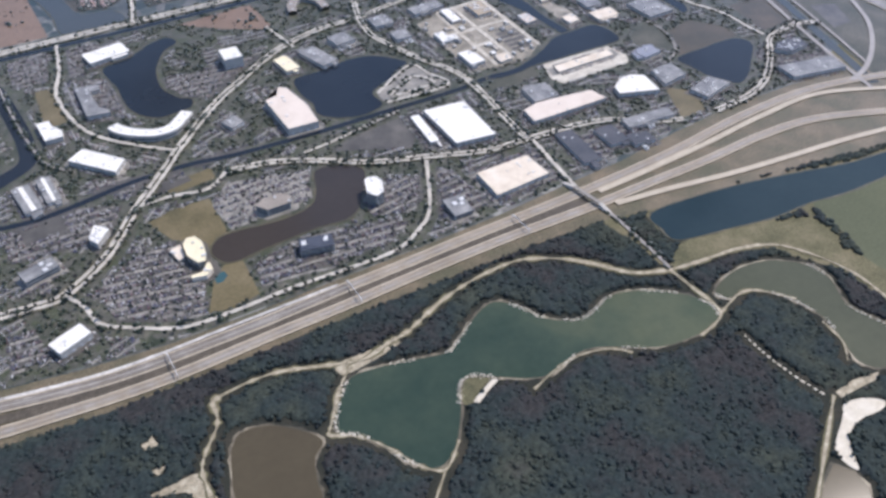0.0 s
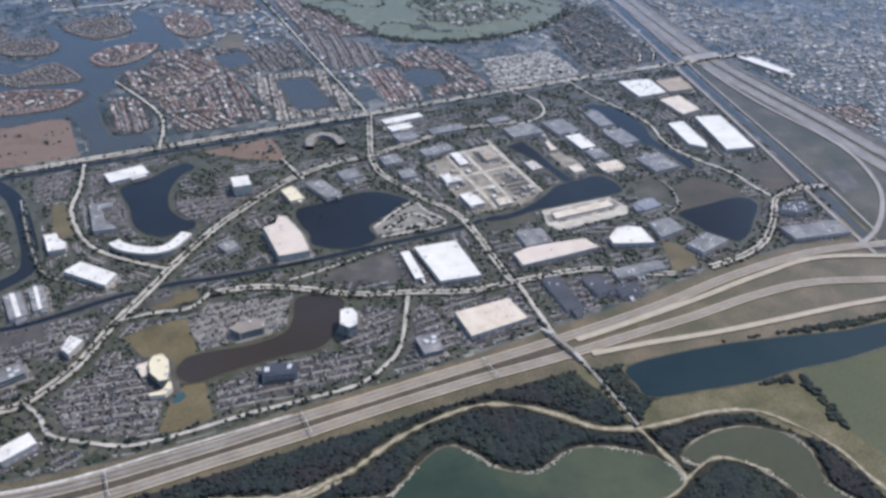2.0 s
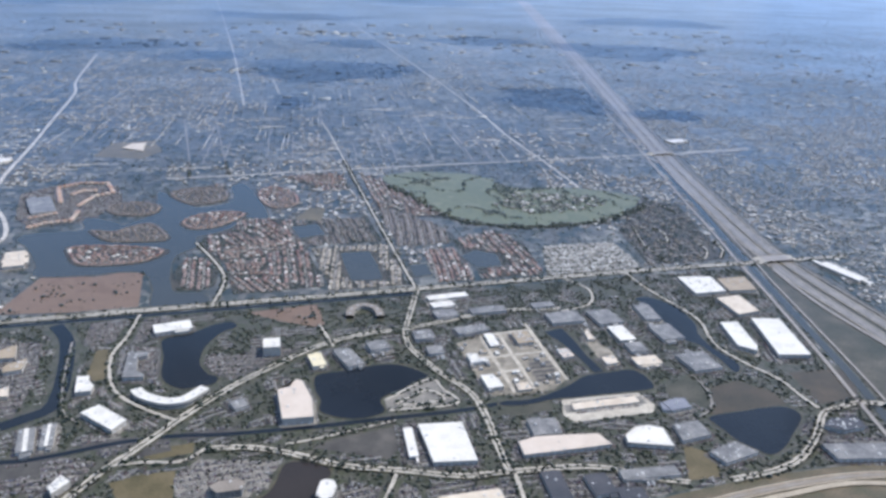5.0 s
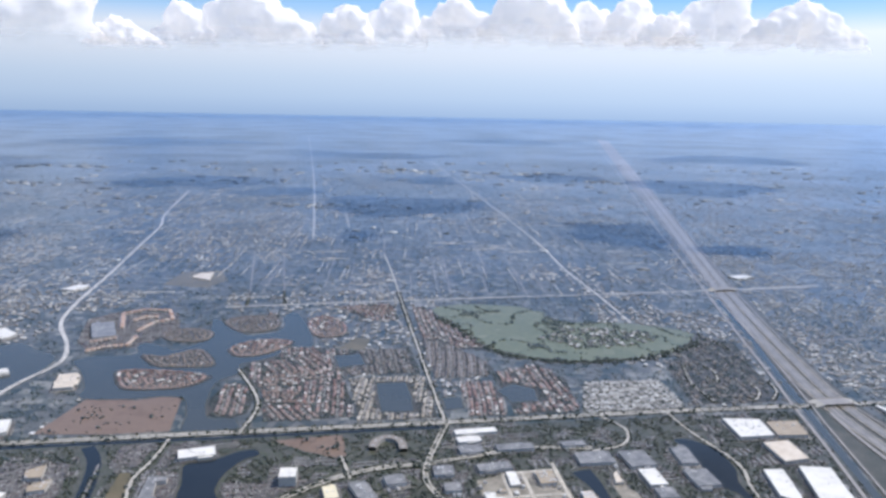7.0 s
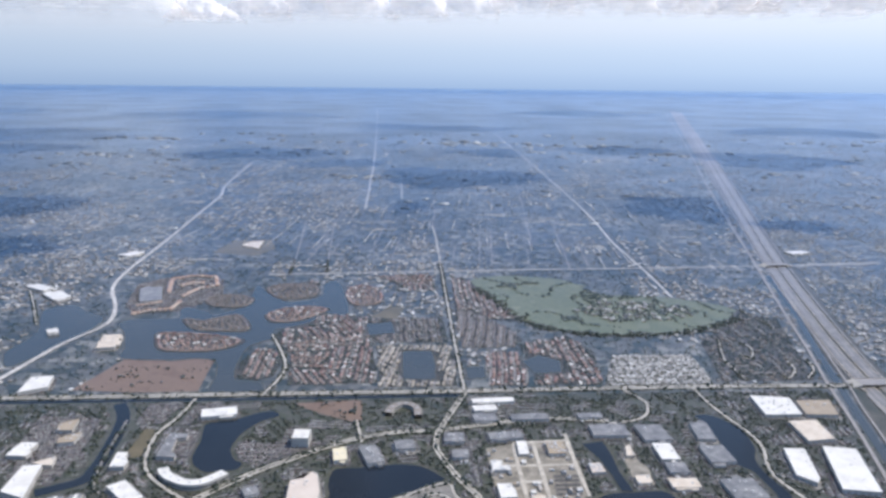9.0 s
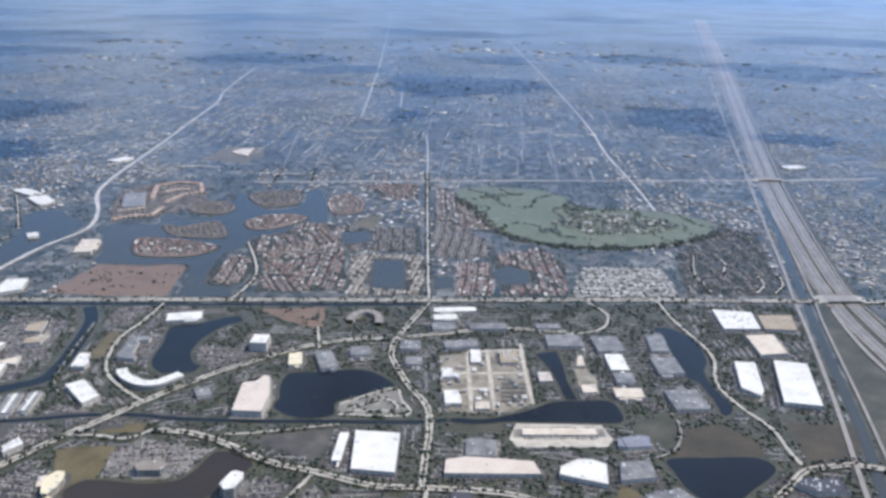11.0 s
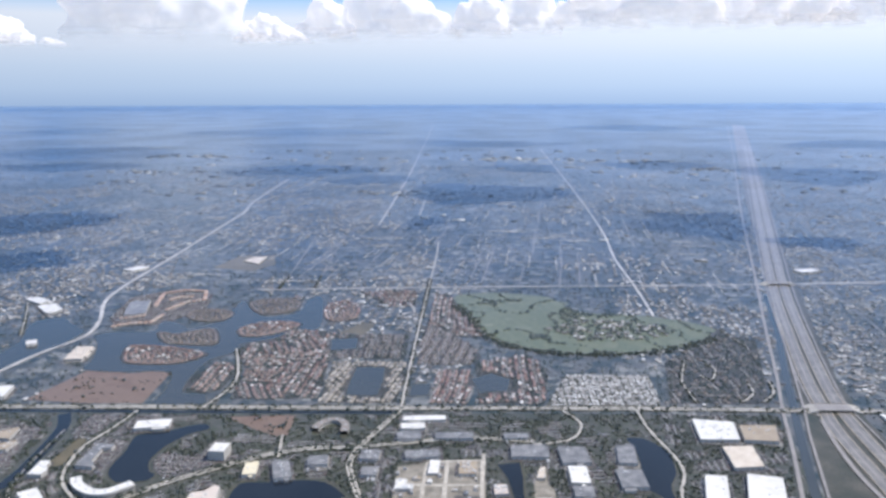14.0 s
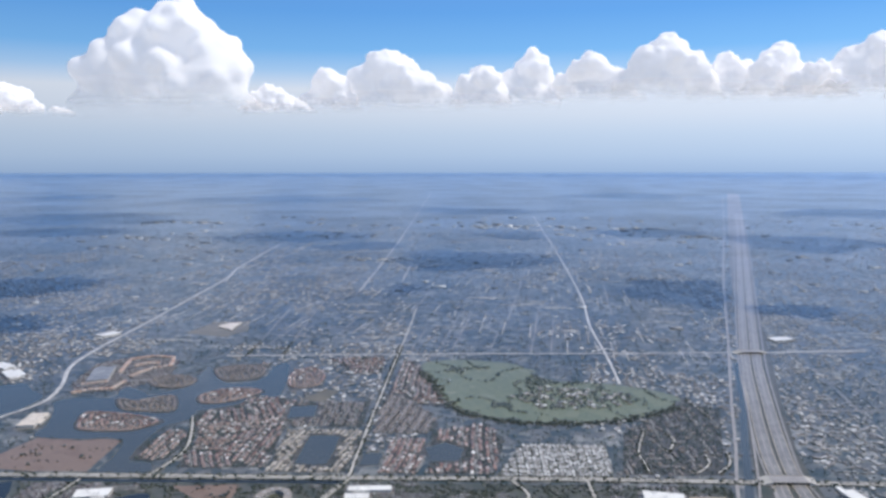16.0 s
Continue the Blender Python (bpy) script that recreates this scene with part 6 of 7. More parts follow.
# forest south of the highway
rng = np.random.RandomState(3)
for k, poly in enumerate(FOREST):
    p = points_in(poly, 105000 if k == 0 else int(11 * np.ptp(np.array(poly)[:, 0]) * np.ptp(np.array(poly)[:, 1])), rng)
    p = p[is_free(p[:, 0], p[:, 1])]
    keep = np.array([noise.noise(Vector((a * 0.3, b * 0.3, 1))) + 0.5 * noise.noise(Vector((a * 0.07, b * 0.07, 5))) for a, b in p]) > -0.42
    p = p[keep]
    if k == 0:
        near = (p[:, 0] > -84) & (p[:, 1] > 26)
        canopy(poly, rng)
        few = p[near][::2]
        tops = trees("woodland", "dense dark green subtropical woodland", few, 0.1, 0.38, M["leaf"], rng, False, 0.7)
        tops.location.z = 0.12
        trees("woodland", "dense dark green subtropical woodland", p[~near][::4], 0.4, 0.8, M["leaf"], rng)
    else:
        trees("tree_belt", "dark green belt of trees beside water", p, 0.2, 0.45, M["leaf" if poly[0][0] < 90 else "park_leaf"], rng, True, 0.6)

# pale boulders and sand along the shores
rng = np.random.RandomState(21)
for c in shores:
    k = np.arange(len(c) * 7)
    p = c[k // 7] + (np.roll(c, -1, 0)[k // 7] - c[k // 7]) * rng.rand(len(k), 1) + rng.normal(0, 0.16, (len(k), 2))
    p = p[np.array([noise.noise(Vector((a * 0.16, b * 0.16, 6))) for a, b in p]) > 0.06]
    n = len(p)
    s = rng.uniform(0.04, 0.15, (n, 1)) * np.stack([np.ones(n), rng.uniform(.6, 1.3, n), rng.uniform(.4, .8, n)], 1)
    ob = strew("shore_rocks", SMALL, p[:, 0], p[:, 1], np.full(n, 0.09), s, rng.rand(n) * 6, M["sand"])
    if ob:
        tagged(ob, "pale limestone boulders along the lake shore", "rocks", kind="stuff")

# car parks: rows of cars with small trees between them
for k, (turn, c, lot) in enumerate(lots):
    rng = np.random.RandomState(40 + k)
    (xa, ya), (xb, yb) = c.min(0), c.max(0)
    mid = (c.min(0) + c.max(0)) / 2
    r = max(xb - xa, yb - ya) * 0.75
    a = radians(turn)
    rows = []
    for v in np.arange(-r, r, 1.75):
        for side in (-0.27, 0.27):
            u = np.arange(-r, r, 0.29)
            rows.append(np.stack([u, np.full(len(u), v + side)], 1))
    for v in np.arange(-r, r, 1.75):
        u = np.arange(-r, r, 0.5)
        line = mid + np.outer(u, (math.cos(a), math.sin(a))) + (v + 0.875) * np.array((-math.sin(a), math.cos(a)))
        ok = inside(c, line[:, 0], line[:, 1]) & is_free(line[:, 0], line[:, 1])
        run = []
        for good, q in zip(np.append(ok, False), np.vstack([line, line[-1:]])):
            if good:
                run.append(q)
                continue
            if len(run) > 3:
                ribbon("aisle", np.array(run), 0.4, layer(0.055), M["aisle"], lot, rough_edge=0.2)
            run = []
    p = np.concatenate(rows)
    p = p[rng.rand(len(p)) < 0.66]
    p = np.stack([p[:, 0] * math.cos(a) - p[:, 1] * math.sin(a), p[:, 0] * math.sin(a) + p[:, 1] * math.cos(a)], 1) + mid
    p = p[inside(c, p[:, 0], p[:, 1])]
    p = p[is_free(p[:, 0], p[:, 1])]
    n = len(p)
    ob = strew("parked_cars", [(CAR_V, CAR_F)], p[:, 0], p[:, 1], np.full(n, 0.06), np.tile((0.45, 0.19, 0.17), (n, 1)) * rng.uniform(.9, 1.15, (n, 1)),
               np.full(n, a + math.pi / 2) + rng.choice((0, math.pi), n), M["car"])
    if ob:
        tagged(ob, "rows of parked cars in many colours", "cars", kind="stuff")
    t = points_in(c, int(0.9 * (xb - xa) * (yb - ya)), rng)
    t = t[is_free(t[:, 0], t[:, 1])]
    if len(t):
        trees("car_park_trees", "small round trees on car park islands", t, 0.13, 0.27, M["leaf"], rng)
    take(c)

# houses
def houses_at(p, turn, size, rng, low=1.0):
    n = len(p)
    return np.stack([size * rng.uniform(.85, 1.25, n), size * rng.uniform(.8, 1.1, n), size * rng.uniform(.75, 1.0, n) * low], 1), turn + rng.uniform(-.08, .08, n)


def house_stuff(p, turn, size, material, rng, label, low=1.0):
    n = len(p)
    if not n:
        return
    s, t = houses_at(p, turn, size, rng, low)
    z = np.full(n, 0.06)
    tagged(strew("house_roofs", [(ROOF_V, ROOF_F)], p[:, 0], p[:, 1], z, s, t, material), label, "houses", kind="stuff")
    tagged(strew("house_walls", [(WALL_V, WALL_F)], p[:, 0], p[:, 1], z, s, t, M["stucco"]), "pale rendered walls of small houses", "houses", kind="stuff")


def one_house(material, label):
    home = new("house")
    tagged(home, label, "house", "houses of the estates")
    mesh_object("shell", WALL_V.tolist(), WALL_F.tolist(), M["stucco"], home)
    mesh_object("roof", ROOF_V.tolist(), ROOF_F.tolist(), material, home)
    bm = bmesh.new()
    box(bm, 0.1, -0.485, 0.0, 0.2, 0.02, 0.24)
    part("garage_door", bm, M["white"], home)
    return home


KINDS = {"red": ("red", "house with a hipped clay-tile roof"), "cream": ("tan_tile", "house with a tan hipped roof"), "white": ("mobile", "small pale mobile home"),
         "brown": ("brown_tile", "house with a brown shingle roof"), "orange": ("orange", "orange-tiled apartment house"), "redhouse": ("red", "house with a hipped clay-tile roof")}
first = {}
made_houses = 0


def settle_houses(kind, p, turn, size, rng):
    """The first few hundred stand singly, the rest as one joined mass."""
    global made_houses
    mat, label = KINDS[kind]
    single = max(0, min(len(p), 36, 300 - made_houses))
    order = np.argsort(p[:, 1])
    p, turn = p[order], turn[order]
    s, t = houses_at(p[:single], turn[:single], size, rng)
    for (x, y), sz, a in zip(p[:single], s, t):
        m = pose(x, y, 0.06, 0, 0, math.degrees(a)) @ Matrix.Diagonal((*sz, 1))
        if kind not in first:
            first[kind] = one_house(M[mat], label)
            first[kind].matrix_world = m
        else:
            home = copy_thing(first[kind], m)
            home.matrix_world = m
    made_houses += single
    house_stuff(p[single:], turn[single:], size, M[mat], rng, label.replace("house ", "houses ", 1))


for k, (kind, c) in enumerate(isles):
    rng = np.random.RandomState(90 + k)
    mid = c.mean(0)
    ring = c * 0.87 + mid * 0.13
    step = np.r_[0, np.cumsum(np.linalg.norm(np.diff(np.vstack([ring, ring[:1]]), axis=0), axis=1))]
    d = np.arange(0, step[-1] - 0.8, 1.2)
    around = np.vstack([ring, ring[:1]])
    p = np.stack([np.interp(d, step, around[:, 0]), np.interp(d, step, around[:, 1])], 1) + rng.uniform(-.15, .15, (len(d), 2))
    q = np.stack([np.interp(d + .3, step, around[:, 0]), np.interp(d + .3, step, around[:, 1])], 1)
    p, turn = list(p), list(np.arctan2(q[:, 1] - p[:, 1], q[:, 0] - p[:, 0]))
    for q in points_in(c * 0.8 + mid * 0.2, 700, rng):
        if min((q[0] - g[0]) ** 2 + (q[1] - g[1]) ** 2 for g in p) > 1.9:
            p.append(q)
            turn.append(rng.choice((0.0, 0.4, 1.57)))
    settle_houses(kind, np.array(p), np.array(turn), 0.95, rng)
    t = points_in(c, int(np.ptp(c[:, 0]) * np.ptp(c[:, 1]) * 0.8), rng)
    trees("garden_trees", "garden trees between the houses", t, 0.16, 0.36, M["leaf_far"], rng, far=True)
    take(c)

for k, (kind, style, c, land) in enumerate(home_fields):
    rng = np.random.RandomState(120 + k)
    (xa, ya), (xb, yb) = c.min(0), c.max(0)
    p, turn = [], []
    pitch, gap, size = ((4.0, 1.1, 0.84), (2.1, 0.75, 0.6), (3.3, 1.1, 0.82), (5.5, 1.7, 0.9))[style]
    area = (xb - xa) * (yb - ya)
    seeds = np.array([xa, ya]) + rng.rand(max(1, int(area / 170)) if style in (0, 3) else 1, 2) * (xb - xa, yb - ya)
    for b, seed in enumerate(seeds):
        a = rng.choice((0.1, 0.1, 0.1, 0.5, 1.67, 1.67)) + rng.uniform(-0.06, 0.06) if style in (0, 3) else (0.1, 0.1, -0.06)[style]
        ahead, side = np.array((-math.sin(a), math.cos(a))), np.array((math.cos(a), math.sin(a)))
        bow = rng.uniform(-0.005, 0.005)
        for u in np.arange(-40, 40, pitch):
            v = np.arange(-45, 45, 0.6)
            line = seed + np.outer(v, ahead) + np.outer(u + bow * v * v * 0.5, side)
            own = np.argmin(((line[:, None] - seeds[None]) ** 2).sum(-1), 1) == b
            ok = own & inside(c, line[:, 0], line[:, 1]) & is_free(line[:, 0], line[:, 1])
            run = []
            for good, q in zip(np.append(ok, False), np.vstack([line, line[-1:]])):
                if good:
                    run.append(q)
                    continue
                if len(run) > 5:
                    ribbon("estate_street", np.array(run), 0.45 if style == 1 else 0.55, layer(0.09), M["street"], land, rough_edge=0.15)
                    for d in np.arange(0.3, len(run) * 0.6 - 0.6, gap):
                        for s in (-1, 1):
                            if rng.rand() < (0.84, 0.66, 0.88, 0.42)[style]:
                                p.append(run[int(d / 0.6)] + side * s * pitch * rng.uniform(0.21, 0.33) + ahead * rng.uniform(-.3, .3))
                                turn.append(a if style == 1 else a + math.pi / 2)
                run = []
    if p:
        p, turn = np.array(p), np.array(turn)
        ok = is_free(p[:, 0], p[:, 1]) & inside(c, p[:, 0], p[:, 1])
        settle_houses(kind, p[ok], turn[ok], size, rng)
    t = points_in(c, int(area * (1.8, 0.6, 1.1, 1.8)[style]), rng)
    t = t[is_free(t[:, 0], t[:, 1])]
    trees("garden_trees", "garden trees between the houses", t, 0.15, 0.4, M["leaf_far"], rng, far=True)
    take(c)

# apartment blocks in curved rows
for k, (size, c) in enumerate(terraces):
    rng = np.random.RandomState(150 + k)
    length = np.r_[0, np.cumsum(np.linalg.norm(np.diff(c, axis=0), axis=1))]
    d = np.arange(0.5 * size, length[-1], size * 1.3)
    p = np.stack([np.interp(d, length, c[:, 0]), np.interp(d, length, c[:, 1])], 1)
    q = np.stack([np.interp(d + 0.5, length, c[:, 0]), np.interp(d + 0.5, length, c[:, 1])], 1)
    settle_houses("orange", p, np.arctan2(q[:, 1] - p[:, 1], q[:, 0] - p[:, 0]), size, rng)

# single trees along the medians and verges of the streets
def one_tree():
    t = new("tree")
    tagged(t, "small round-crowned tree beside a street", "tree", "street trees")
    bm = bmesh.new()
    bmesh.ops.create_cone(bm, cap_ends=True, segments=6, radius1=0.035, radius2=0.018, depth=0.4, matrix=pose(0, 0, 0.2))
    part("trunk", bm, M["bark"], t)
    rng = np.random.RandomState(2)
    n = 26
    a, h = rng.rand(n) * 6.28, rng.rand(n)
    r = 0.24 * np.sqrt(rng.rand(n))
    s = rng.uniform(.07, .15, (n, 1)) * np.ones((n, 3))
    crown = strew("crown", SMALL, r * np.cos(a), r * np.sin(a), 0.35 + 0.3 * h, s, a, M["leaf"])
    crown.parent = t
    return t


rng = np.random.RandomState(8)
street_tree, planted, loose = None, 0, []
for c, width in roadsides:
    length = np.r_[0, np.cumsum(np.linalg.norm(np.diff(c, axis=0), axis=1))]
    for d in np.arange(0.5, length[-1], 0.6):
        x, y = np.interp(d, length, c[:, 0]), np.interp(d, length, c[:, 1])
        if y > 330:
            continue
        for off in ((0, -0.5, 0.5) if width > 1.85 else (-0.5, 0.5)):
            if rng.rand() < 0.5:
                continue
            e = (rng.uniform(-.1, .1) + off) * width
            x2, y2 = np.interp(min(d + .5, length[-1]), length, c[:, 0]), np.interp(min(d + .5, length[-1]), length, c[:, 1])
            l = math.hypot(x2 - x, y2 - y) + 1e-6
            q = (x - (y2 - y) / l * e, y + (x2 - x) / l * e)
            if planted < 300 and y < 130 and rng.rand() < 0.55:
                m = pose(*q, 0.17, 0, 0, rng.uniform(0, 360)) @ Matrix.Scale(rng.uniform(0.7, 1.15), 4)
                if street_tree is None:
                    street_tree = one_tree()
                    street_tree.matrix_world = m
                else:
                    copy_thing(street_tree, m).matrix_world = m
                planted += 1
            else:
                loose.append(q)
trees("street_trees", "rows of trees along medians and verges", np.array(loose), 0.26, 0.6, M["park_leaf"], rng, far=True)

# the works yard: concrete lanes, parking bays, halls and a scatter of sheds
for line in (((15.6, 159.7), (17.6, 134.5)), ((20.0, 161.4), (22.0, 135.6)), ((27.7, 165.4), (28.4, 151.8), (29.7, 138.3)), ((10.8, 149.0), (24.0, 150.6), (28.4, 151.0)), ((15.6, 159.9), (28.0, 162.2)), ((16.5, 143.0), (21.6, 143.6))):
    c = smooth(line)
    take_line(c, 1.1)
    tagged(ribbon("yard_lane", c, 0.75, layer(0.11), M["forecourt"], rough_edge=0.4), "pale concrete lane across the works yard", "road", kind="structure")
for k in range(5):
    y = 138.2 + 1.75 * k
    bay = np.array([(23.3, y), (28.4, y + 0.5), (28.4, y + 1.65), (23.3, y + 1.15)])
    take(bay)
    tagged(sheet("parking_bay", bay, layer(0.06), M["asphalt"]), "dark parking bay in the works yard", "car park", kind="structure")
hall(0.7, "white", "plain", (16.7, 153.6), (18.9, 153.9), (18.5, 160.0), (16.3, 159.7))
hall(0.8, "white", "units", (10.9, 146.0), (14.8, 146.6), (14.5, 148.4), (13.0, 148.3), (12.9, 150.4), (10.5, 150.2))
hall(0.8, "white", "plain", (12.3, 135.6), (15.6, 135.9), (15.3, 138.6), (14.4, 141.0), (11.7, 140.8))
hall(0.7, "tan", "units", (23.2, 154.2), (26.9, 154.7), (26.6, 160.2), (22.8, 159.7))
hall(0.6, "cream", "plain", (18.3, 134.4), (21.2, 134.8), (21.0, 137.4), (18.2, 137.1))
hall(0.6, "cream", "plain", (39.6, 154.6), (41.4, 154.8), (41.3, 160.0), (40.2, 159.0))
hall(0.5, "cream", "plain", (39.9, 143.0), (42.9, 143.8), (42.9, 147.0), (39.8, 146.4))
hall(0.6, "pinkwhite", "units", (31.4, 146.8), (34.2, 147.4), (33.4, 151.2), (30.9, 150.6))
rng = np.random.RandomState(77)
sheds = []
for p in points_in(YARD, 130, rng):
    if all(abs(p - q).max() > 1.7 for q in sheds) and is_free(p[:1], p[1:])[0]:
        sheds.append(p)
        building(p[0], p[1], rng.uniform(0.5, 1.8), rng.uniform(0.4, 1.3), rng.choice((7, 97)) + rng.uniform(-2, 2), round(rng.uniform(.25, .6), 2),
                 str(rng.choice(("cream", "white", "tan", "grey", "beige", "tan"))), "plain")

# bushes on the bare fields
rng = np.random.RandomState(61)
bushes = np.concatenate([points_in(c, int(np.ptp(c[:, 0]) * np.ptp(c[:, 1]) * 0.28), rng) for c in fields])
bushes = bushes[np.array([noise.noise(Vector((a * 0.2, b * 0.2, 8))) for a, b in bushes]) > 0.05]
trees("field_bushes", "scattered dark bushes on bare soil", bushes, 0.15, 0.5, M["leaf_far"], rng)

# cars beside the buildings
q = np.array(beside)
q = q[is_free(q[:, 0], q[:, 1])]
n = len(q)
tagged(strew("parked_cars", [(CAR_V, CAR_F)], q[:, 0], q[:, 1], np.full(n, 0.05), np.tile((0.45, 0.19, 0.17), (n, 1)), np.radians(q[:, 2] + 90), M["car"]),
       "cars parked along the walls of the halls", "cars", kind="stuff")
for foot in yards:
    take(foot)

# trailers at the loading bays
q = np.array(trailers)
q = q[is_free(q[:, 0], q[:, 1])] if len(q) else q
n = len(q)
tagged(strew("parked_trailers", [(BLOCK_V, BLOCK_F)], q[:, 0], q[:, 1], np.full(n, 0.06), np.tile((1.2, 0.25, 0.32), (n, 1)), np.radians(q[:, 2]), M["unit"]),
       "white goods trailers backed up to loading bays", "trailers", kind="stuff")

# small car parks, hedges and trees that fill the ground between the halls
rng = np.random.RandomState(5)
spot = np.array([(a, b) for a, b, c in sites])
lean = np.array([c for a, b, c in sites])
bays, lanes, kerbs = [], [], []
for (a, b), turn in zip(spot, lean):
    for v in np.arange(-12, 12, 1.6):
        u = np.arange(-12, 12, 0.29)
        ca_, sa_ = math.cos(radians(turn)), math.sin(radians(turn))
        for off, into in ((-0.26, bays), (0.26, bays), (0.8, lanes), (0.0, kerbs)):
            x, y = a + ca_ * u - sa_ * (v + off), b + sa_ * u + ca_ * (v + off)
            into.append(np.stack([x, y, np.full(len(u), turn)], 1))


def fitting(rows, low, share):
    q = np.concatenate(rows)
    own = np.argmin((q[:, 0:1] - spot[None, :, 0]) ** 2 + (q[:, 1:2] - spot[None, :, 1]) ** 2, 1)
    q = q[(lean[own] == q[:, 2]) & inside(np.array(PARK), q[:, 0], q[:, 1]) & is_free(q[:, 0], q[:, 1])]
    q = q[np.array([noise.noise(Vector((a * 0.22, b * 0.22, 4))) for a, b, c in q]) > low]
    return q[rng.rand(len(q)) < share]


q = fitting(lanes, 0.1, 1.0)
n = len(q)
tagged(strew("service_lanes", [(BLOCK_V, BLOCK_F)], q[:, 0], q[:, 1], np.full(n, 0.02) + 0.0002 * (np.arange(n) % 90), np.tile((0.31, 0.55, 0.02), (n, 1)), np.radians(q[:, 2]), M["aisle"]),
       "worn asphalt lanes between rows of parked cars", "lanes", kind="stuff")
q = fitting(bays, 0.1, 0.55)
n = len(q)
tagged(strew("parked_cars", [(CAR_V, CAR_F)], q[:, 0], q[:, 1], np.full(n, 0.05), np.tile((0.45, 0.19, 0.17), (n, 1)), np.radians(q[:, 2] + 90), M["car"]),
       "rows of cars parked beside the buildings", "cars", kind="stuff")
q = fitting(kerbs, 0.1, 0.4)
trees("kerb_trees", "small trees on kerbed strips between parked cars", q[:, :2], 0.1, 0.24, M["park_leaf"], rng, far=True)
p = points_in(PARK, 52000, rng)
p = p[is_free(p[:, 0], p[:, 1])]
keep = np.array([noise.noise(Vector((a * 0.22, b * 0.22, 4))) + 0.4 * noise.noise(Vector((a * 0.7, b * 0.7, 12))) for a, b in p]) < 0.1
trees("park_trees", "dark green trees between the lots", p[keep], 0.13, 0.42, M["park_leaf"], rng, far=True)

# the golf course: clumps of trees and houses inside the fairways
rng = np.random.RandomState(31)
GOLF = [(4.7, 300), (14.9, 308), (28.6, 308), (42, 304), (53, 286), (77, 282), (97, 271), (95, 258), (78.5, 244), (56, 238), (38, 238.5), (24, 248), (12.7, 275)]
p = points_in(GOLF, 7000, rng)
w = np.array([abs(noise.noise(Vector((a * 0.07, b * 0.05, 3)))) for a, b in p])
core = inside(np.array([(40, 262), (52, 276), (75, 274), (88, 266), (74, 254), (52, 250)]), p[:, 0], p[:, 1])
rim = (w < 0.05) | ((p[:, 1] > 268 + 0.1 * p[:, 0]) & (p[:, 0] > 46) & (w < 0.16)) | (core & (rng.rand(len(p)) < 0.75))
trees("golf_trees", "dark trees dividing the fairways", p[rim], 0.25, 0.6, M["leaf_far"], rng, far=True)
house_stuff(p[core][::9], rng.rand(len(p[core][::9])) * 3, 1.1, M["mixed_tile"], rng, "pale-roofed houses among the golf course trees")
edge = smooth(((6.5, 288), (12.7, 275), (24.1, 247.7), (38.1, 238.5), (55.8, 237.0), (78.5, 243.4), (95.5, 257.0)))
k = rng.randint(0, len(edge), 900)
trees("golf_trees", "dark belt of trees along the edge of the golf course", edge[k] + rng.normal(0, 1.1, (900, 2)), 0.3, 0.7, M["park_leaf"], rng, far=True)
for a, b in ((20, 290), (33, 262), (30, 296), (62, 247), (84, 252), (46, 296)):
    pond = np.array([(a + 2.6 * math.cos(u) * (1 + .3 * math.sin(2 * u + a)), b + 3.4 * math.sin(u)) for u in np.linspace(0, 6.28, 20, endpoint=False)])
    tagged(sheet("golf_green", pond, layer(0.06), M["putting"]), "pale mown putting green", "green", kind="structure")

# minor streets of the suburbs
rng = np.random.RandomState(33)
for x, ya, yb in [(x + rng.uniform(-2, 2), rng.uniform(317, 335), rng.uniform(350, 430)) for x in (-66, -58, -40, -31, -2, 6, 14, 31, 48, 57)] + [(x, rng.uniform(340, 430), rng.uniform(470, 700)) for x in np.arange(-330, 120, 52)] \
        + [(x, rng.uniform(180, 260), rng.uniform(300, 620)) for x in np.arange(150, 420, 40)]:
    d = (x - 10) * 0.00035
    c = np.array([(x + rng.uniform(-.4, .4) + (y - ya) * d, y) for y in np.linspace(ya, yb, 12)])
    take_line(c, 1.2)
    tagged(ribbon("minor_street", c, 0.36, layer(0.08), M["street"], rough_edge=0.5), "narrow suburban street", "road", kind="structure")
for y, xa, xb in ((360, -64, 70), (405, -330, -150), (425, -60, 70), (520, -160, 60), (640, -250, 160), (760, -300, 190), (260, 130, 300), (420, 165, 420), (540, 190, 520), (880, -340, 220)):
    c = np.array([(x, y + (x - xa) * 0.1 + rng.uniform(-.5, .5)) for x in np.linspace(xa, xb, 16)])
    take_line(c, 1.2)
    tagged(ribbon("minor_street", c, 0.8, layer(0.085), M["street"], rough_edge=0.3), "narrow suburban street", "road", kind="structure")

# short parallel side streets, block by block
rng = np.random.RandomState(34)
rows = []
for bx in np.arange(-340, 420, 26):
    for by in np.arange(318, 900, 38):
        lean = noise.noise(Vector((math.floor(bx / 26) * 7.3, math.floor(by / 38) * 5.1, 0.5)))
        if rng.rand() < 0.35 or abs(bx - 20) > 0.62 * by + 30:
            continue
        for j in range(rng.randint(2, 6)):
            if lean > -0.15:
                rows.append((bx + rng.uniform(0, 26), by + rng.uniform(8, 30), 0.30 + by / 2600, rng.uniform(8, 34), rng.uniform(-.04, .04)))
            else:
                rows.append((bx + rng.uniform(4, 22), by + rng.uniform(0, 38), rng.uniform(6, 24), 0.5 + by / 900, rng.uniform(-.04, .04)))
q = np.array(rows)
q = q[is_free(q[:, 0], q[:, 1])]
n = len(q)
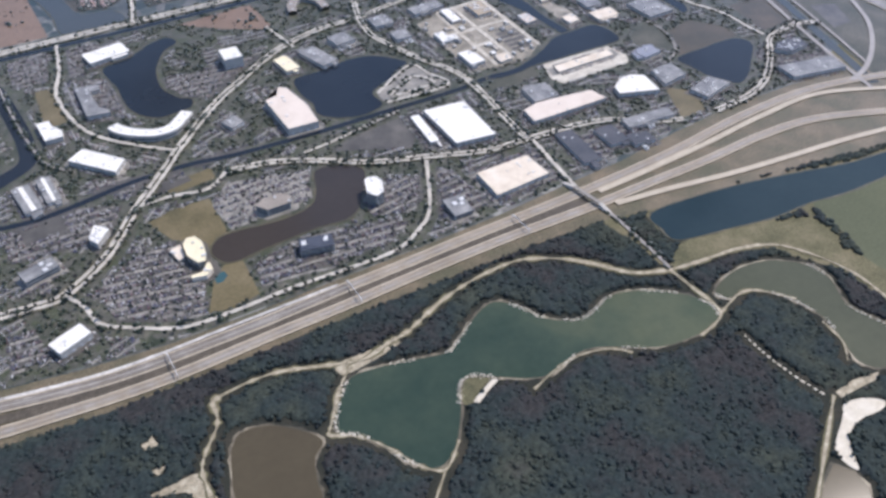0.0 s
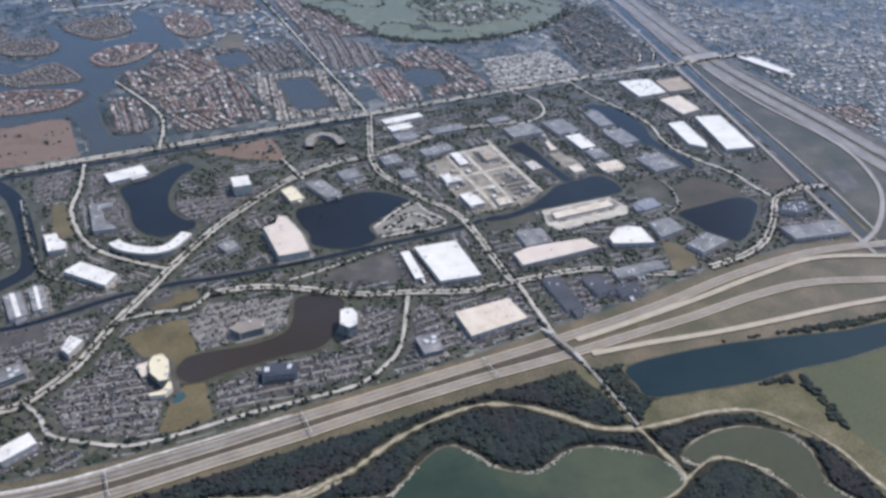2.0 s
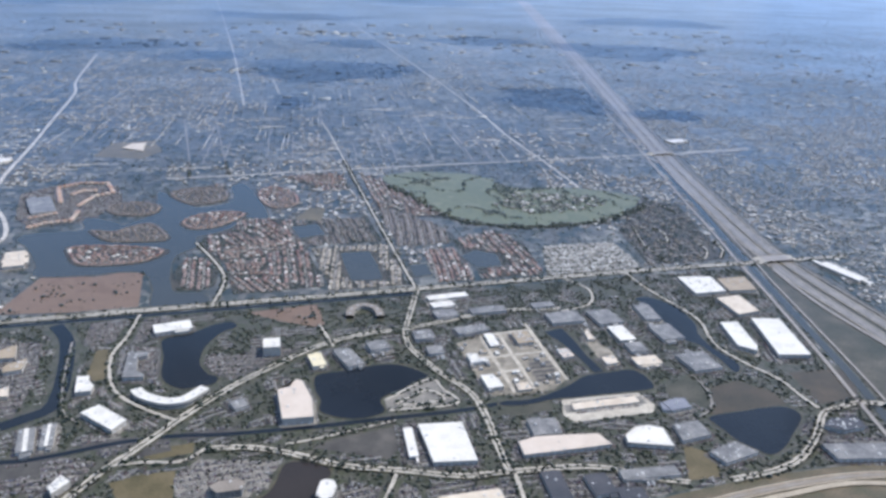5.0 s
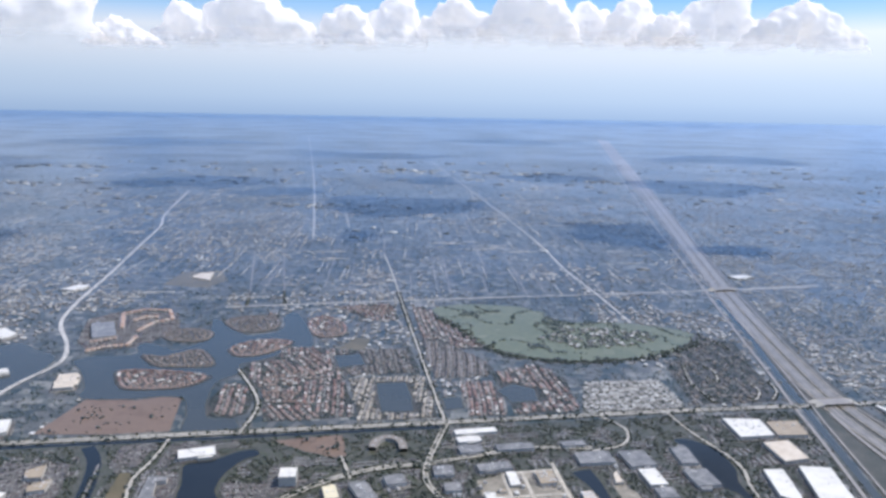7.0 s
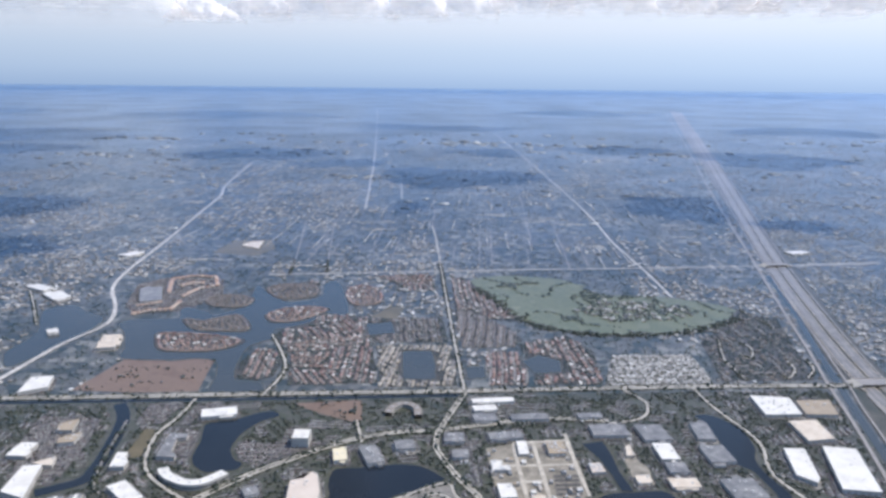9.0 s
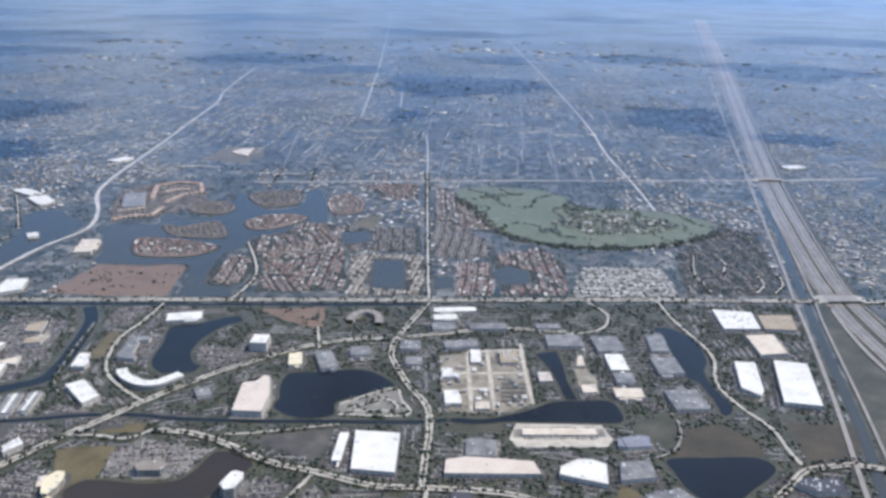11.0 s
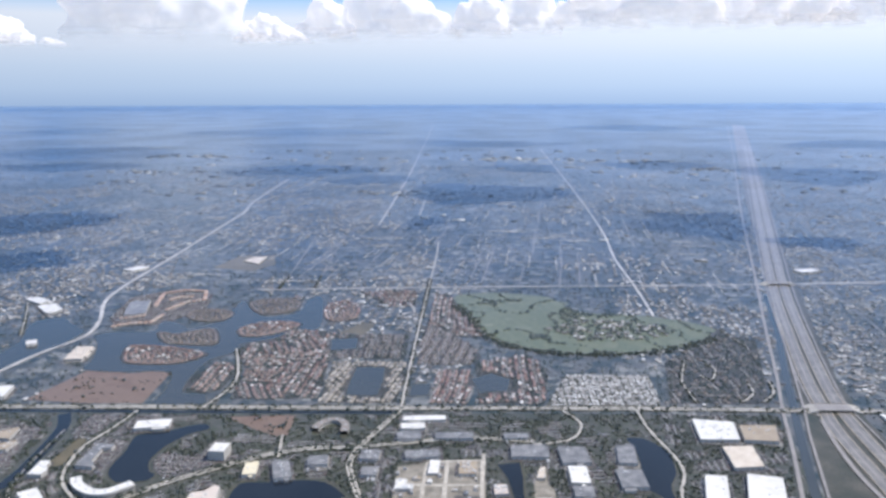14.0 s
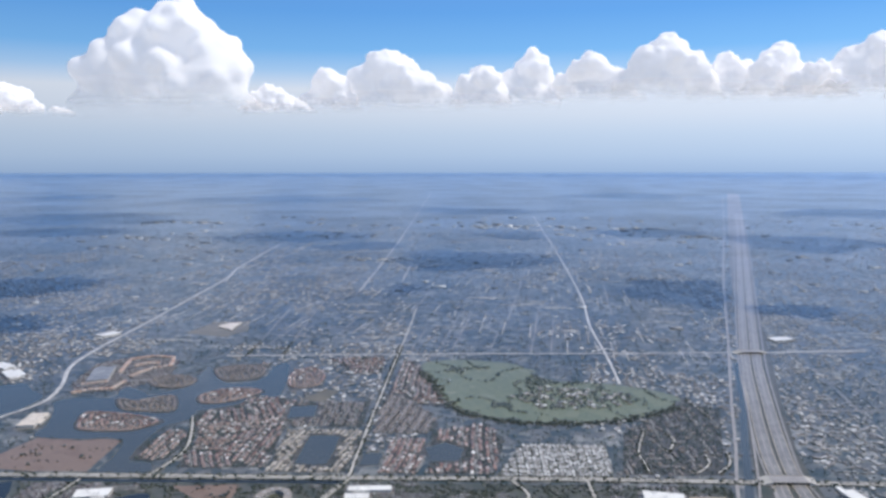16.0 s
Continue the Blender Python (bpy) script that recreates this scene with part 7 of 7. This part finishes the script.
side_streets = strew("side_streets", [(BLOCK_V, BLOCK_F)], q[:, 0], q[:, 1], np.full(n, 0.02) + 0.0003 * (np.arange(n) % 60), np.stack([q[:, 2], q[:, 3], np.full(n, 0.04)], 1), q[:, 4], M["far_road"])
tagged(side_streets, "short pale side streets of the distant suburbs", "road", kind="stuff")

# the suburbs beyond, thinning with distance
rng = np.random.RandomState(11)
# lower heights and glossier coats farther out imitate thickening haze
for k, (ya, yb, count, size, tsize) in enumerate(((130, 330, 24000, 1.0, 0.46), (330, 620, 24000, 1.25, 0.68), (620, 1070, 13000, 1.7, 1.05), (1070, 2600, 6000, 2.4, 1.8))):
    y = ya + (yb - ya) * rng.rand(count) ** (1.0, 1.0, 1.3, 1.8)[k]
    p = np.stack([20 + rng.uniform(-1, 1, count) * (0.75 * y + 40), y], 1)
    p = p[(np.abs(p[:, 0] - 20) < 0.72 * p[:, 1] + 40) & ((p[:, 1] > 200) | (p[:, 0] > 108) | (p[:, 0] < -95))]
    if k < 3:
        # houses line up along streets, block by block
        way = np.array([noise.noise(Vector((math.floor(a / 26) * 7.3, math.floor(b / 38) * 5.1, 0.5))) for a, b in p])
        lined = rng.rand(len(p)) < 0.5
        step = (2.6, 3.4, 5.2)[k]
        lengthwise = lined & (way > -0.15)
        p[lengthwise, 0] = np.round(p[lengthwise, 0] / step) * step + rng.uniform(-.5, .5, lengthwise.sum())
        across = lined & (way <= -0.15)
        p[across, 1] = np.round(p[across, 1] / (step * 1.3)) * step * 1.3 + rng.uniform(-.6, .6, across.sum())
    p = p[is_free(p[:, 0], p[:, 1]) | (p[:, 1] > 1069) | (p[:, 0] < -459) | (p[:, 0] > 638)]
    wood = np.array([noise.noise(Vector((a * 0.016, b * 0.010, 9))) + 0.7 * noise.noise(Vector((a * 0.06, b * 0.04, 2))) for a, b in p])
    home = (wood + rng.uniform(-.2, .2, len(p))) < np.where(p[:, 0] > 125, 0.06, np.where(p[:, 0] < -90, 0.0, -0.2))
    h = p[home]
    side = np.array([noise.noise(Vector((a * 0.05, b * 0.05, 30))) for a, b in h]) > 0
    east = (h[:, 0] > 105 + 0.12 * h[:, 1]) & (rng.rand(len(h)) < 0.6)
    house_stuff(h[east & (k < 2)], np.where(side, 0.0, math.pi / 2)[east & (k < 2)], size * 0.78, M["pale_tile"], rng, "distant houses with pale grey and white roofs", (0.75, 0.45, 0.27, 0.15)[k])
    h, side = h[~(east & (k < 2))], side[~(east & (k < 2))]
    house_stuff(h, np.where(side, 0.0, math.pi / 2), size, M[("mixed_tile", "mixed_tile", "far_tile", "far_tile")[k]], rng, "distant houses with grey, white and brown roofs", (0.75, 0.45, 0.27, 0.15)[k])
    t = np.concatenate([p[~home], p[~home][::6] + rng.normal(0, 1.2, p[~home][::6].shape), p[home][::3] + rng.uniform(-2, 2, p[home][::3].shape)])
    t = t[is_free(t[:, 0], t[:, 1]) | (t[:, 1] > 1069) | (t[:, 0] < -459) | (t[:, 0] > 638)]
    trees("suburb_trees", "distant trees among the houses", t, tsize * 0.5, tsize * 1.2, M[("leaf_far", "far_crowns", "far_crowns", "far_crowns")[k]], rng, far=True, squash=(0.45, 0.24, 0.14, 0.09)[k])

# close-built streets of small pale homes east of the interstate
rng = np.random.RandomState(19)
p = np.stack([rng.uniform(108, 330, 15000), rng.uniform(105, 430, 15000)], 1)
p = p[p[:, 0] > 112 + 0.2 * np.maximum(p[:, 1] - 200, 0)]
way = np.array([noise.noise(Vector((math.floor(a / 17) * 3.7, math.floor(b / 23) * 2.9, 4.5))) for a, b in p])
row = way > 0
p[row, 0] = np.round(p[row, 0] / 1.9) * 1.9 + rng.uniform(-.2, .2, row.sum())
p[~row, 1] = np.round(p[~row, 1] / 2.1) * 2.1 + rng.uniform(-.2, .2, (~row).sum())
ok = is_free(p[:, 0], p[:, 1]) & (np.array([noise.noise(Vector((a * 0.03, b * 0.03, 15))) for a, b in p]) > -0.22)
house_stuff(p[ok], np.where(row, math.pi / 2, 0.0)[ok], 0.72, M["pale_tile"], rng, "rows of small homes with pale grey roofs", 0.7)

# a few larger pale roofs out in the suburbs
rng = np.random.RandomState(17)
p = np.stack([rng.uniform(-420, 560, 240), rng.uniform(240, 1100, 240)], 1)
hubs = np.array([(-33, 940), (-1, 967), (-81, 618), (-164, 797), (132, 938), (-418, 950), (-376, 759), (203, 842)])
p = np.concatenate([p] + [c + rng.normal(0, 1, (16, 2)) * (0.03 * c[1], 0.012 * c[1]) for c in hubs])
p = p[is_free(p[:, 0], p[:, 1]) | (p[:, 1] > 1060)]
n = len(p)
grow = (0.7 + p[:, 1] / 500)[:, None]
size = np.stack([rng.uniform(1, 5, n), rng.uniform(1, 3, n), rng.uniform(.2, .35, n)], 1) * grow
far_roofs = strew("distant_halls", [(BLOCK_V, BLOCK_F)], p[:, 0], p[:, 1], np.full(n, .03), size, rng.uniform(-.1, .1, n), M["pale_tile"])
tagged(far_roofs, "distant schools and shops with pale roofs", "buildings", kind="stuff")

# ---- clouds ----
cloud_mat = bpy.data.materials.new("cloud")
cloud_mat.use_nodes = True
ct = cloud_mat.node_tree
# light passes through and scatters inside, so that the shaded sides stay pale
ct.nodes.remove(ct.nodes["Principled BSDF"])
c_skin = node(ct, "ShaderNodeBsdfDiffuse", Color=(1.0, 0.99, 0.98, 1))
c_through = node(ct, "ShaderNodeBsdfTranslucent", Color=(1.0, 0.985, 0.975, 1))
c_clear = ct.nodes.new("ShaderNodeBsdfTransparent")
c_body = node(ct, "ShaderNodeMixShader", Fac=0.45)
# bank at the view's end, forty kilometres off; emission imitates light scattered inside it
c_glow = node(ct, "ShaderNodeEmission", Color=(1.0, 0.98, 1.0, 1), Strength=0.14)
c_sum = ct.nodes.new("ShaderNodeAddShader")
c_fade = ct.nodes.new("ShaderNodeMixShader")
cg = ct.nodes.new("ShaderNodeTexCoord")
cs = ct.nodes.new("ShaderNodeSeparateXYZ")
cn = node(ct, "ShaderNodeTexNoise", Scale=0.006, Detail=1.5)
# bases turn transparent downwards, imitating haze and hiding their dark undersides
cf = ct.nodes.new("ShaderNodeMapRange")
cf.interpolation_type = "SMOOTHSTEP"
cf.inputs["From Min"].default_value, cf.inputs["From Max"].default_value = 0.03, 0.40
cf.inputs["To Min"].default_value, cf.inputs["To Max"].default_value = 0.02, 0.98
ca = ct.nodes.new("ShaderNodeMath")
ca.operation = "MULTIPLY_ADD"
ca.inputs[1].default_value, ca.inputs[2].default_value = 0.10, -0.05
cadd = ct.nodes.new("ShaderNodeMath")
ct.links.new(cg.outputs["Object"], cn.inputs["Vector"])
ct.links.new(cg.outputs["Generated"], cs.inputs[0])
ct.links.new(cn.outputs["Fac"], ca.inputs[0])
ct.links.new(cs.outputs["Z"], cadd.inputs[0])
ct.links.new(ca.outputs[0], cadd.inputs[1])
ct.links.new(cadd.outputs[0], cf.inputs["Value"])
ct.links.new(c_skin.outputs[0], c_body.inputs[1])
ct.links.new(c_through.outputs[0], c_body.inputs[2])
ct.links.new(c_clear.outputs[0], c_fade.inputs[1])
ct.links.new(c_body.outputs[0], c_sum.inputs[0])
ct.links.new(c_glow.outputs[0], c_sum.inputs[1])
ct.links.new(c_sum.outputs[0], c_fade.inputs[2])
ct.links.new(cf.outputs[0], c_fade.inputs[0])
ct.links.new(c_fade.outputs[0], ct.nodes["Material Output"].inputs["Surface"])


thick_mat = surface("thick_cloud", ((0.92, 0.92, 0.92), (0.97, 0.97, 0.97)), 0.01, 0.1, 1.0, contrast=0.02, gloss=0.0)


def cloud(x, y, z, wide, deep, tall, seed, peak=0.0, puffs=44, label="billowing white cumulus cloud with a hazy base"):
    """Overlapping puffs of three sizes under a domed profile, fused into one skin. peak: where the dome is highest, from -1 to 1."""
    rng = np.random.RandomState(seed)
    v, f = ico(2, rng, 0.0, 1.0)
    verts, faces, base = [], [], 0

    def puff(c, r):
        nonlocal base
        w = v * r * (1, 1, 0.92) + c
        w[:, 2] = np.maximum(w[:, 2], 0.015 * tall * np.sin(w[:, 0] * 0.05))
        verts.append(w)
        faces.append(f + base)
        base += len(v)

    def roof(a):
        return 1 - abs((a - peak) / (1 + peak if a < peak else 1 - peak)) ** 2.0

    for k in range(puffs):
        a = peak if k == 0 else rng.uniform(-0.96, 0.96)
        high = roof(a)
        r = tall * min(rng.uniform(0.18, 0.32), 0.12 + 0.3 * high)
        r = min(r, wide * 0.22)
        top = 1.0 if k == 0 else rng.uniform(0.1, 1.0) ** 0.6
        c = np.array((a * (wide / 2 - r * 0.6), rng.uniform(-1, 1) * deep / 2, max(0, tall * high * top - r)))
        puff(c, r)
        for _ in range(9 if puffs > 20 else 4):
            d = rng.normal(size=3)
            d[2] = abs(d[2])
            d /= np.linalg.norm(d)
            puff(c + d * r * 0.86, r * rng.uniform(0.25, 0.45))
    verts, faces = np.concatenate(verts), np.concatenate(faces)
    ob = mesh_object("cloud", verts.tolist(), faces.tolist(), cloud_mat)
    ob.location = (x, y, z)
    skin = ob.modifiers.new("skin", "REMESH")
    skin.mode, skin.voxel_size, skin.use_smooth_shade = "VOXEL", max(4.5, tall / 31) if puffs > 30 else 7.0, True
    soft = ob.modifiers.new("soft", "SMOOTH")
    soft.factor, soft.iterations = 0.5, 5
    return tagged(ob, label, "cloud", "clouds")


cloud(-1917, 3746, 301, 1053, 130, 571, 1, 0.3)
cloud(-2405, 3371, 284, 560, 130, 155, 2, -0.4)
cloud(-1338, 3871, 314, 419, 130, 152, 3, -0.2)
cloud(-1142, 4061, 333, 402, 130, 232, 4, 0.2)
cloud(-752, 4095, 331, 734, 130, 323, 5, -0.2)
cloud(-319, 4097, 342, 329, 130, 241, 6, 0.0)
cloud(-89, 4231, 349, 371, 130, 306, 7, 0.3)
cloud(261, 4169, 377, 557, 130, 252, 8, 0.0)
cloud(618, 4075, 366, 601, 130, 331, 9, 0.0)
cloud(931, 4142, 376, 414, 130, 248, 10, 0.0)
cloud(1108, 4038, 367, 370, 130, 272, 11, 0.2)
cloud(1270, 3930, 362, 387, 130, 185, 12, 0.0)
cloud(1533, 3967, 362, 625, 130, 310, 13, 0.2)
cloud(-2689, 3144, 273, 727, 130, 284, 14, 0.0)
cloud(1847, 3702, 337, 711, 130, 258, 15, 0.0)
def fair_cloud(x, y, z, wide, deep, seed):
    """A low ragged heap of overlapping puffs, broader than tall."""
    rng = np.random.RandomState(seed)
    n = 46
    a, r = rng.rand(n) * 2 * math.pi, np.sqrt(rng.rand(n)) * (0.8 + 0.35 * np.sin(3 * np.arange(n)))
    s = min(wide, deep) * rng.uniform(0.10, 0.22, n) * (1.25 - 0.5 * r)
    size = np.stack([s * min(1.6, wide / deep), s, s * 0.45], 1)
    ob = strew("cloud", CROWNS, 0.42 * wide * r * np.cos(a), 0.42 * deep * r * np.sin(a), 0.3 * s, size, a * 0, thick_mat, True)
    ob.location = (x, y, z)
    return tagged(ob, "flat fair-weather cloud that shades the suburbs", "cloud", "clouds")


# the clouds whose shadows lie on the suburbs: each shadow's middle, width and depth
for k, (x, y, wide, deep) in enumerate((
        (-285, 446, 105, 104),
        (-211, 342, 52, 58),
        (-217, 794, 175, 120),
        (-13, 627, 160, 120),
        (-120, 710, 85, 100),
        (-32, 476, 34, 66),
        (138, 493, 84, 100),
        (307, 797, 165, 160),
        (162, 884, 130, 110),
        (185, 433, 52, 40),
        (-590, 996, 325, 260),
        (-472, 811, 165, 130),
        (21, 847, 95, 110),
        (-986, 1577, 270, 330),
        (-494, 1570, 460, 300),
        (236, 1781, 305, 380),
        (520, 1250, 260, 240),
        (-60, 1240, 300, 150),
        )):
    fair_cloud(x + 900 * sun_way.x / sun_way.z, y + 900 * sun_way.y / sun_way.z, 900, wide, deep, 80 + k)
